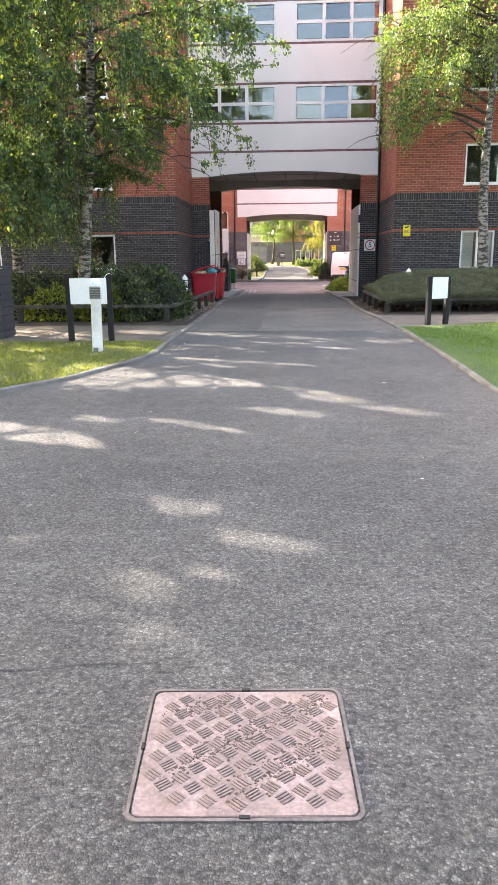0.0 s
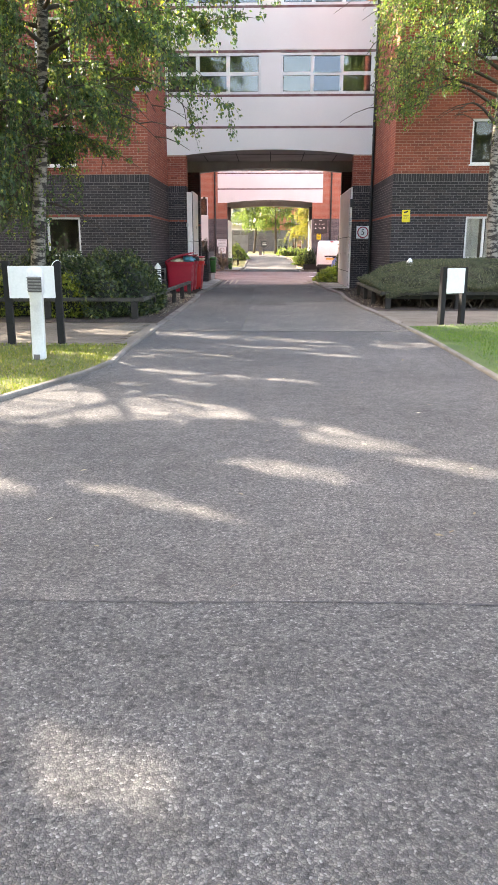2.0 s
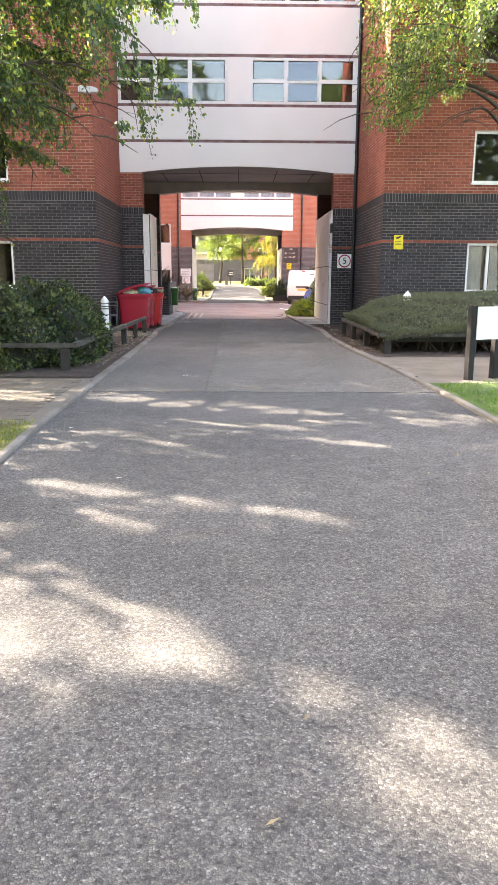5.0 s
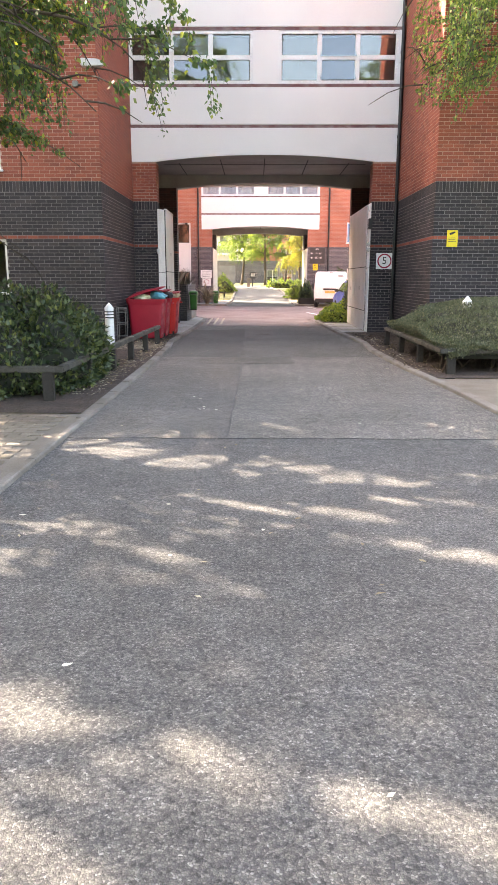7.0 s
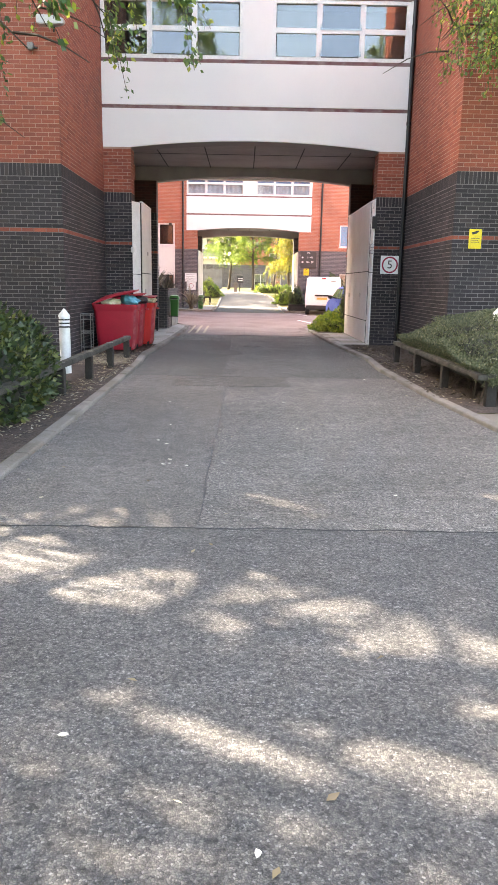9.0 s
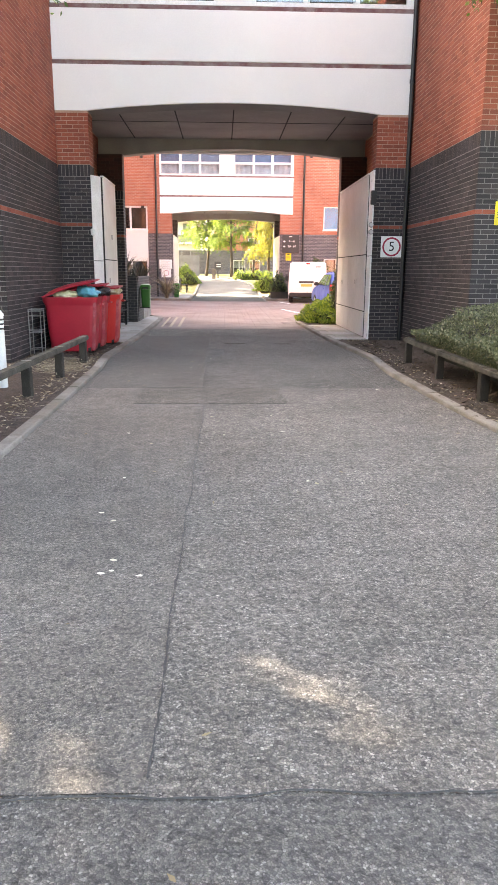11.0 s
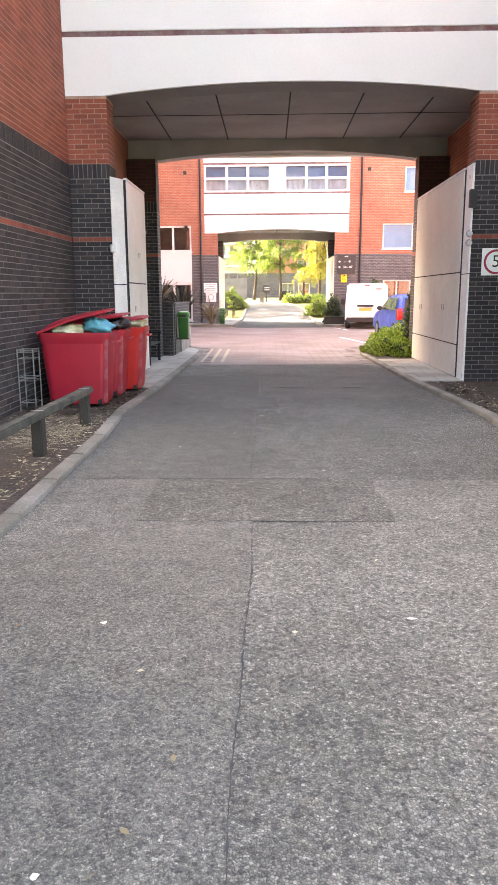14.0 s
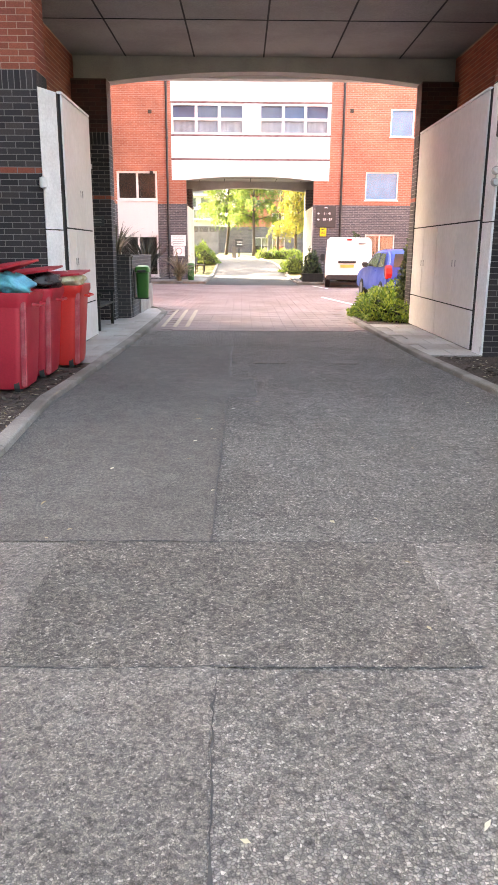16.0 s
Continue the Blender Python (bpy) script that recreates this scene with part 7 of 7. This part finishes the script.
for x, y, a, b, h, n, size, mt, lab, sd in (
        (-2.95, 66.3, 1.15, 1.5, 1.2, 5200, 0.10, "garden_leaf", "rounded clipped green shrub beside the garden drive", 61),
        (-4.9, 67.5, 1.4, 1.7, 1.45, 4800, 0.11, "garden_leaf", "rounded clipped green shrub beside the garden drive", 62),
        (2.85, 60.6, 0.85, 1.1, 1.05, 4800, 0.09, "garden_leaf", "bright green clipped shrub at the garden edge", 63)):
    leaf_mound("shrub", lab, "shrub", (x, y), (a, b), h, n, size, mt, sd, z0=rise(y) + 0.02)
for k in range(4):
    leaf_mound("shrub", "low bright green hedge plant in the garden", "shrub", (1.3 + 0.75 * k, 73.0), (0.5, 0.6), 0.72, 1500, 0.09, "garden_leaf", 70 + k, z0=rise(73) + 0.02)
leaf_mound("shrub", "dark shrub beside the white van", "shrub", (2.85, 51.6), (0.42, 0.5), 1.25, 2000, 0.09, "laurel", 64, z0=0.1)
t = thing("planter_box", "dark low timber planter beside the van", "planter", pose(2.85, 51.0, 0.09))
part("box", Geo().box(-0.45, 0.45, -0.3, 0.3, 0, 0.3), "old_wood", t, "", 0.01)
part("lip", Geo().box(-0.47, 0.47, -0.32, 0.32, 0.3, 0.34), "old_wood", t, "", 0.01)
t = thing("bench", "dark bench beside the garden drive", "bench", pose(-2.6, 60.2, rise(60.2) + 0.015))
part("seat", Geo().box(-0.25, 0.25, -0.8, 0.8, 0.42, 0.46), "black_wood", t)
part("backrest", Geo().box(-0.27, -0.22, -0.8, 0.8, 0.47, 0.85), "black_wood", t)
for y in (-0.7, 0.7):
    for x in (-0.22, 0.2):
        part("leg", Geo().box(x - 0.03, x + 0.03, y - 0.03, y + 0.03, -0.1, 0.42), "black_wood", t)


def garden_tree(base, h, reach, mat_name, label, seed, low=1.2, size=0.11, limbs_n=24, leaves=34, strands=30):
    x, y = base
    tree("garden_tree", label, (x, y, rise(y)), (0.3, 0.2), h, 0.13, fan(limbs_n, h * 0.3, h * 0.95, reach, reach * 0.4, 1.2, 0.8, seed), seed, mat_name, size, strands, leaves, lambda x, y: low, (0.4, 1.2), bark="")


garden_tree((-1.6, 83.0), 9.0, 2.5, "garden_leaf", "fresh green garden tree", 81, 2.3, 0.12, 36)
garden_tree((0.6, 80.0), 9.5, 2.0, "garden_leaf", "slender garden tree with a fine leaf", 83, 3.0, 0.10, 30)
garden_tree((3.7, 74.0), 6.0, 1.7, "gold_leaf", "small garden tree turning golden", 84, 1.7, 0.11, 22)
garden_tree((5.6, 80.0), 8.0, 2.6, "gold_leaf", "small garden tree turning golden", 85, 3.2)
garden_tree((3.0, 86.0), 11.0, 2.8, "garden_pale", "tall garden tree with thin leaf", 86, 5.0)
# three trees added beside the archway's view to keep sun off the garden drive
garden_tree((-9.0, 66.5), 12.0, 3.6, "garden_leaf", "broad fresh green garden tree on the lawn", 88, 2.6, 0.14, 30)
garden_tree((-9.6, 75.0), 12.0, 3.6, "garden_leaf", "broad fresh green garden tree on the lawn", 89, 2.6, 0.14, 30)
garden_tree((-6.8, 70.5), 11.0, 3.2, "garden_leaf", "broad fresh green garden tree on the lawn", 90, 3.6, 0.15, 34)
garden_tree((-7.6, 90.0), 9.0, 2.6, "garden_leaf", "fresh green garden tree", 87, 2.8)
# trees across the street behind the walk, mirrored in the window panes
for k, (x, y, h) in enumerate(((-23, -27, 21), (-15, -29, 23), (-8.5, -27, 20), (-2.5, -31, 12), (3.5, -32, 13), (9.5, -28, 22), (16, -27, 23), (24, -28, 21))):
    garden_tree((x, y), h, 4.6, "birch_leaf", "tall broad leafy street tree", 120 + k, 1.6, 0.32, 44)
# building at the end of the garden
Y3 = 92.0
holes3 = [(a + 12, b + 12, c, e) for a, b, c, e in ((1.0, 2.3, 1.0, 2.6), (2.7, 3.9, 1.0, 2.6), (2.6, 3.8, 3.7, 4.9), (-4.5, -3.6, 0.6, 1.9), (6.0, 7.2, 3.7, 4.9))]
w3 = structure("wall_garden_end", wall_geo((-4.8 - 7.2, Y3), (22, Y3), 0, 3.6, 0.3, holes3), "far_dark", "dark brick house at the end of the garden", "wall")
part("upper_wall", wall_geo((-1.0, Y3), (22, Y3), 3.6, 11, 0.3, [(a - 11, b - 11, c, e) for a, b, c, e in holes3 if c > 3]), "far_red", w3)
for a, b, c, e in ((1.0, 2.3, 1.0, 2.6), (2.7, 3.9, 1.0, 2.6), (2.6, 3.8, 3.7, 4.9), (-4.5, -3.6, 0.6, 1.9), (6.0, 7.2, 3.7, 4.9)):
    window(a, b, c, e, Y3, 2 if c < 3 else 1, 1, "white-framed window of the garden house", blind=0.5)
structure("roof_garden_end", Geo().box(-1.2, 22, Y3 - 0.3, Y3 + 8, 11, 11.3), "roof", "grey roof of the garden house", "roof")
hb = structure("wall_white_block", Geo().box(-16, -2.6, 104, 112, 0, 12), "render_white", "white rendered block beyond the garden", "wall")
for k in range(4):
    for j in range(2):
        window(-8.2 + 1.6 * k, -7.0 + 1.6 * k, 6.0 + 2.6 * j, 7.1 + 2.6 * j, 103.9, 1, 1, "window of the far white block", sill=False)
for j in range(3):
    part("balcony", Geo().box(-14, -2.9, 103.0, 103.98, 4.6 + 2.6 * j, 4.8 + 2.6 * j), "render_white", hb, "projecting white balcony slab")
    part("balcony_rail", Geo().box(-14, -2.9, 103.0, 103.05, 4.8 + 2.6 * j, 5.7 + 2.6 * j), "fence_grey", hb, "grey balcony front")
t = thing("fence_screen", "grey panelled screen fence in the garden", "fence", pose(-3.8, 80, rise(80)))
for k in range(4):
    part("panel", Geo().box(-1.6 + 0.8 * k + 0.01, -0.8 + 0.8 * k - 0.01, -0.03, 0.03, 0.1, 1.9), "fence_grey", t)
    part("post", Geo().box(-1.64 + 0.8 * k, -1.56 + 0.8 * k, -0.05, 0.05, -0.1, 2.3), "fence_grey", t)
part("top_rail", Geo().box(-1.64, 1.64, -0.04, 0.04, 2.3, 2.36), "fence_grey", t)
t = thing("garden_sign", "dark sign board on a post in the garden", "sign", pose(-0.5, 76, rise(76)))
part("board", Geo().box(-0.28, 0.28, -0.03, 0.03, 0.75, 1.35), "sign_grey", t)
part("post", Geo().box(-0.05, 0.05, 0.03, 0.1, -0.1, 1.35), "sign_grey", t)
for k in range(2):
    part("line", Geo().box(-0.15, 0.25, -0.036, -0.029, 0.95 + 0.17 * k, 1.01 + 0.17 * k), "sign_white", t)
t = thing("stone_post", "pale stone post at the garden drive", "post", pose(-0.85, 75, rise(75)))
part("shaft", Geo().box(-0.15, 0.15, -0.15, 0.15, -0.1, 0.75), "kerb", t, "", 0.03)
part("cap", Geo().box(-0.18, 0.18, -0.18, 0.18, 0.75, 0.82), "kerb", t, "", 0.02)


# ---- paving pieces, grass and litter ----
def paved(holder, xs, ys_, w, d, z, mat_name, limit, inside, name):
    """Paving pieces: the nearest as objects, the rest joined."""
    me = shared_mesh(name, Geo().loft([[(x, y, z_) for x, y in ((-w / 2 + o, -d / 2 + o), (w / 2 - o, -d / 2 + o), (w / 2 - o, d / 2 - o), (-w / 2 + o, d / 2 - o))] for z_, o in ((-0.02, 0.003), (0.004, 0.003), (0.008, 0.008))]), mat_name)
    rest = Geo()
    count = 0
    for j, y in enumerate(np.arange(ys_[0], ys_[1], d)):
        for x in np.arange(xs[0], xs[1], w):
            xx = x + (w / 2 if j % 2 else 0)
            if not inside(xx, y):
                continue
            if count < limit:
                ob = new(name, me)
                ob.parent = holder
                ob.matrix_basis = Matrix.Translation((xx, y, z + 0.001 * math.sin(xx * 31 + y * 17)))
                count += 1
            else:
                rest.box(xx - w / 2 + 0.004, xx + w / 2 - 0.004, y - d / 2 + 0.004, y + d / 2 - 0.004, z - 0.01, z + 0.006)
    if rest.v:
        ob = part("paving", rest, mat_name, holder)
        ob["kind"] = "stuff"


pl = bpy.data.objects["pavement_left"]
paved(pl, (-9.0, -1.9), (12.0, 15.3), 0.215, 0.112, 0.032, "paver", 0, lambda x, y: x < -3.9 and x < kerb_x(LK, y) - 0.20, "paver")
paved(pl, (-3.9, -1.9), (12.0, 15.3), 0.215, 0.112, 0.032, "paver", 300, lambda x, y: x < kerb_x(LK, y) - 0.25, "paver")
cy = bpy.data.objects["road_courtyard"]
paved(cy, (-5.5, 6.0), (31.6, 52.0), 0.42, 0.21, 0.0, "court_paver", 300, lambda x, y: (37.3 < y < 48.85) or y <= 37.3 and kerb_x(LK, y) + 0.2 < x < kerb_x(RK, y) - 0.2, "paver")
for nm, xa, xb, ya, yb in (("pavement_arch_left", -2.55, -2.1, 27.5, 33.0), ("pavement_arch_right", 2.45, 2.95, 28.4, 32.2)):
    paved(bpy.data.objects[nm], (xa, xb), (ya, yb), 0.45, 0.60, 0.052, "slab", 60, lambda x, y: True, "slab")


def grass(name, region, n, seed, label, size=0.04, mat_name="grass"):
    rng_ = np.random.default_rng(seed)
    x = rng_.uniform(region[0], region[1], n)
    y = region[2] + (region[3] - region[2]) * rng_.random(n)
    line = LK if region[0] < 0 else RK
    kx = np.interp(y, *zip(*sorted((p.y, p.x) for p in line)))
    patch = np.sin(x * 1.9 + seed) * np.sin(y * 1.4) + np.sin(x * 4.1) * np.sin(y * 3.3 + 1)
    ok = (x < kx - 0.09) if region[0] < 0 else (x > kx + 0.12 + 0.55 * rng_.random(n) * (y < 12.5)) & (y < 14.6 + 0.55 * (x - 2.7))
    ok &= rng_.random(n) < 0.75 + 0.3 * patch
    x, y = x[ok], y[ok]
    C = np.stack([x, y, np.full(len(x), 0.03)], 1)
    D = np.tile(np.array([[0.0, 0.0, 1.0]]), (len(C), 1))
    ob = new(name, quads_mesh(name, leaf_quads(C, size, rng_, D, 1.3, 0.2), mat_name))
    tagged(ob, label, "grass", "", "stuff")


grass("grass", (-8.0, -1.9, 5.0, 12.1), 90000, 91, "short dry lawn grass with thin patches")
grass("grass", (2.8, 9.0, 6.0, 16.5), 90000, 92, "short green lawn grass", mat_name="grass_green")


def scatter(name, boxes, n, size, seed, label, mat_name="litter", flat=True, z=0.045, slim=0.5):
    rng_ = np.random.default_rng(seed)
    P = []
    for x0, x1, y0, y1, share in boxes:
        k = int(n * share)
        C = np.stack([rng_.uniform(x0, x1, k), rng_.uniform(y0, y1, k), np.full(k, z)], 1)
        D = rng_.normal(size=(k, 3)) * np.array([1, 1, 0.12])
        D /= np.linalg.norm(D, axis=1, keepdims=True)
        q = leaf_quads(C, size, rng_, D, 0.15, slim)
        q[:, :, 2] = z + np.abs(q[:, :, 2] - z) * 0.6
        P.append(q)
    ob = new(name, quads_mesh(name, np.concatenate(P), mat_name))
    tagged(ob, label, "litter", "", "stuff")


scatter("leaf_litter", [(-2.5, -2.08, 16.6, 24.5, 0.45), (-3.4, -2.1, 23.0, 27.0, 0.25), (2.55, 3.0, 19.0, 28.0, 0.3)], 1500, 0.05, 95, "dry leaves and chips on the soil")
scatter("twig_litter", [(-3.2, -2.2, 22.6, 24.5, 0.62), (-2.75, -2.25, 22.9, 23.8, 0.23), (-2.5, -2.1, 17, 23, 0.15)], 900, 0.2, 96, "pale dry twigs on the soil", "straw", z=0.06, slim=0.035)
scatter("bark_chips", [(2.5, 3.7, 19.4, 28.2, 0.6), (-3.4, -2.15, 24.6, 27.3, 0.4)], 5000, 0.07, 97, "dark bark chips on the bed", "twig", z=0.045)
scatter("road_leaves", [(-1.7, 2.2, 11, 27, 0.75), (-1.0, 2.0, 4, 11, 0.25)], 110, 0.05, 98, "small fallen leaves and scraps on the asphalt", z=0.009)
for i, (x, y, a) in enumerate(((-1.53, 11.9, 20), (-0.5, 11.22, 80), (-0.77, 10.06, 40), (-0.81, 17.51, 70), (-0.84, 16.73, 10), (-0.75, 16.58, 30), (-0.7, 15.8, 12), (-0.65, 15.83, 70), (-0.5, 15.77, 30), (0.52, 17.41, 60), (-0.66, 15.97, 0), (1.05, 14.98, 20), (-0.62, 12.14, 5), (0.01, 11.64, 70), (-0.96, 19.0, 15), (0.47, 19.07, 10), (-0.08, 18.92, 50), (1.3, 3.6, 85))):
    g = Geo()
    r = random.Random(i)
    pts = [(0.021 * r.uniform(0.4, 1.3) * math.cos(k * math.tau / 7), 0.011 * r.uniform(0.7, 1.3) * math.sin(k * math.tau / 7)) for k in range(7)]
    g.prism(pts, "z", 0.0, 0.0015)
    ob = part("fallen_leaf", g, "scrap", None, "", 0)
    ob.matrix_basis = pose(x, y, 0.008, 4, 5, a)
    tagged(ob, "small pale scrap lying on the asphalt", "litter")
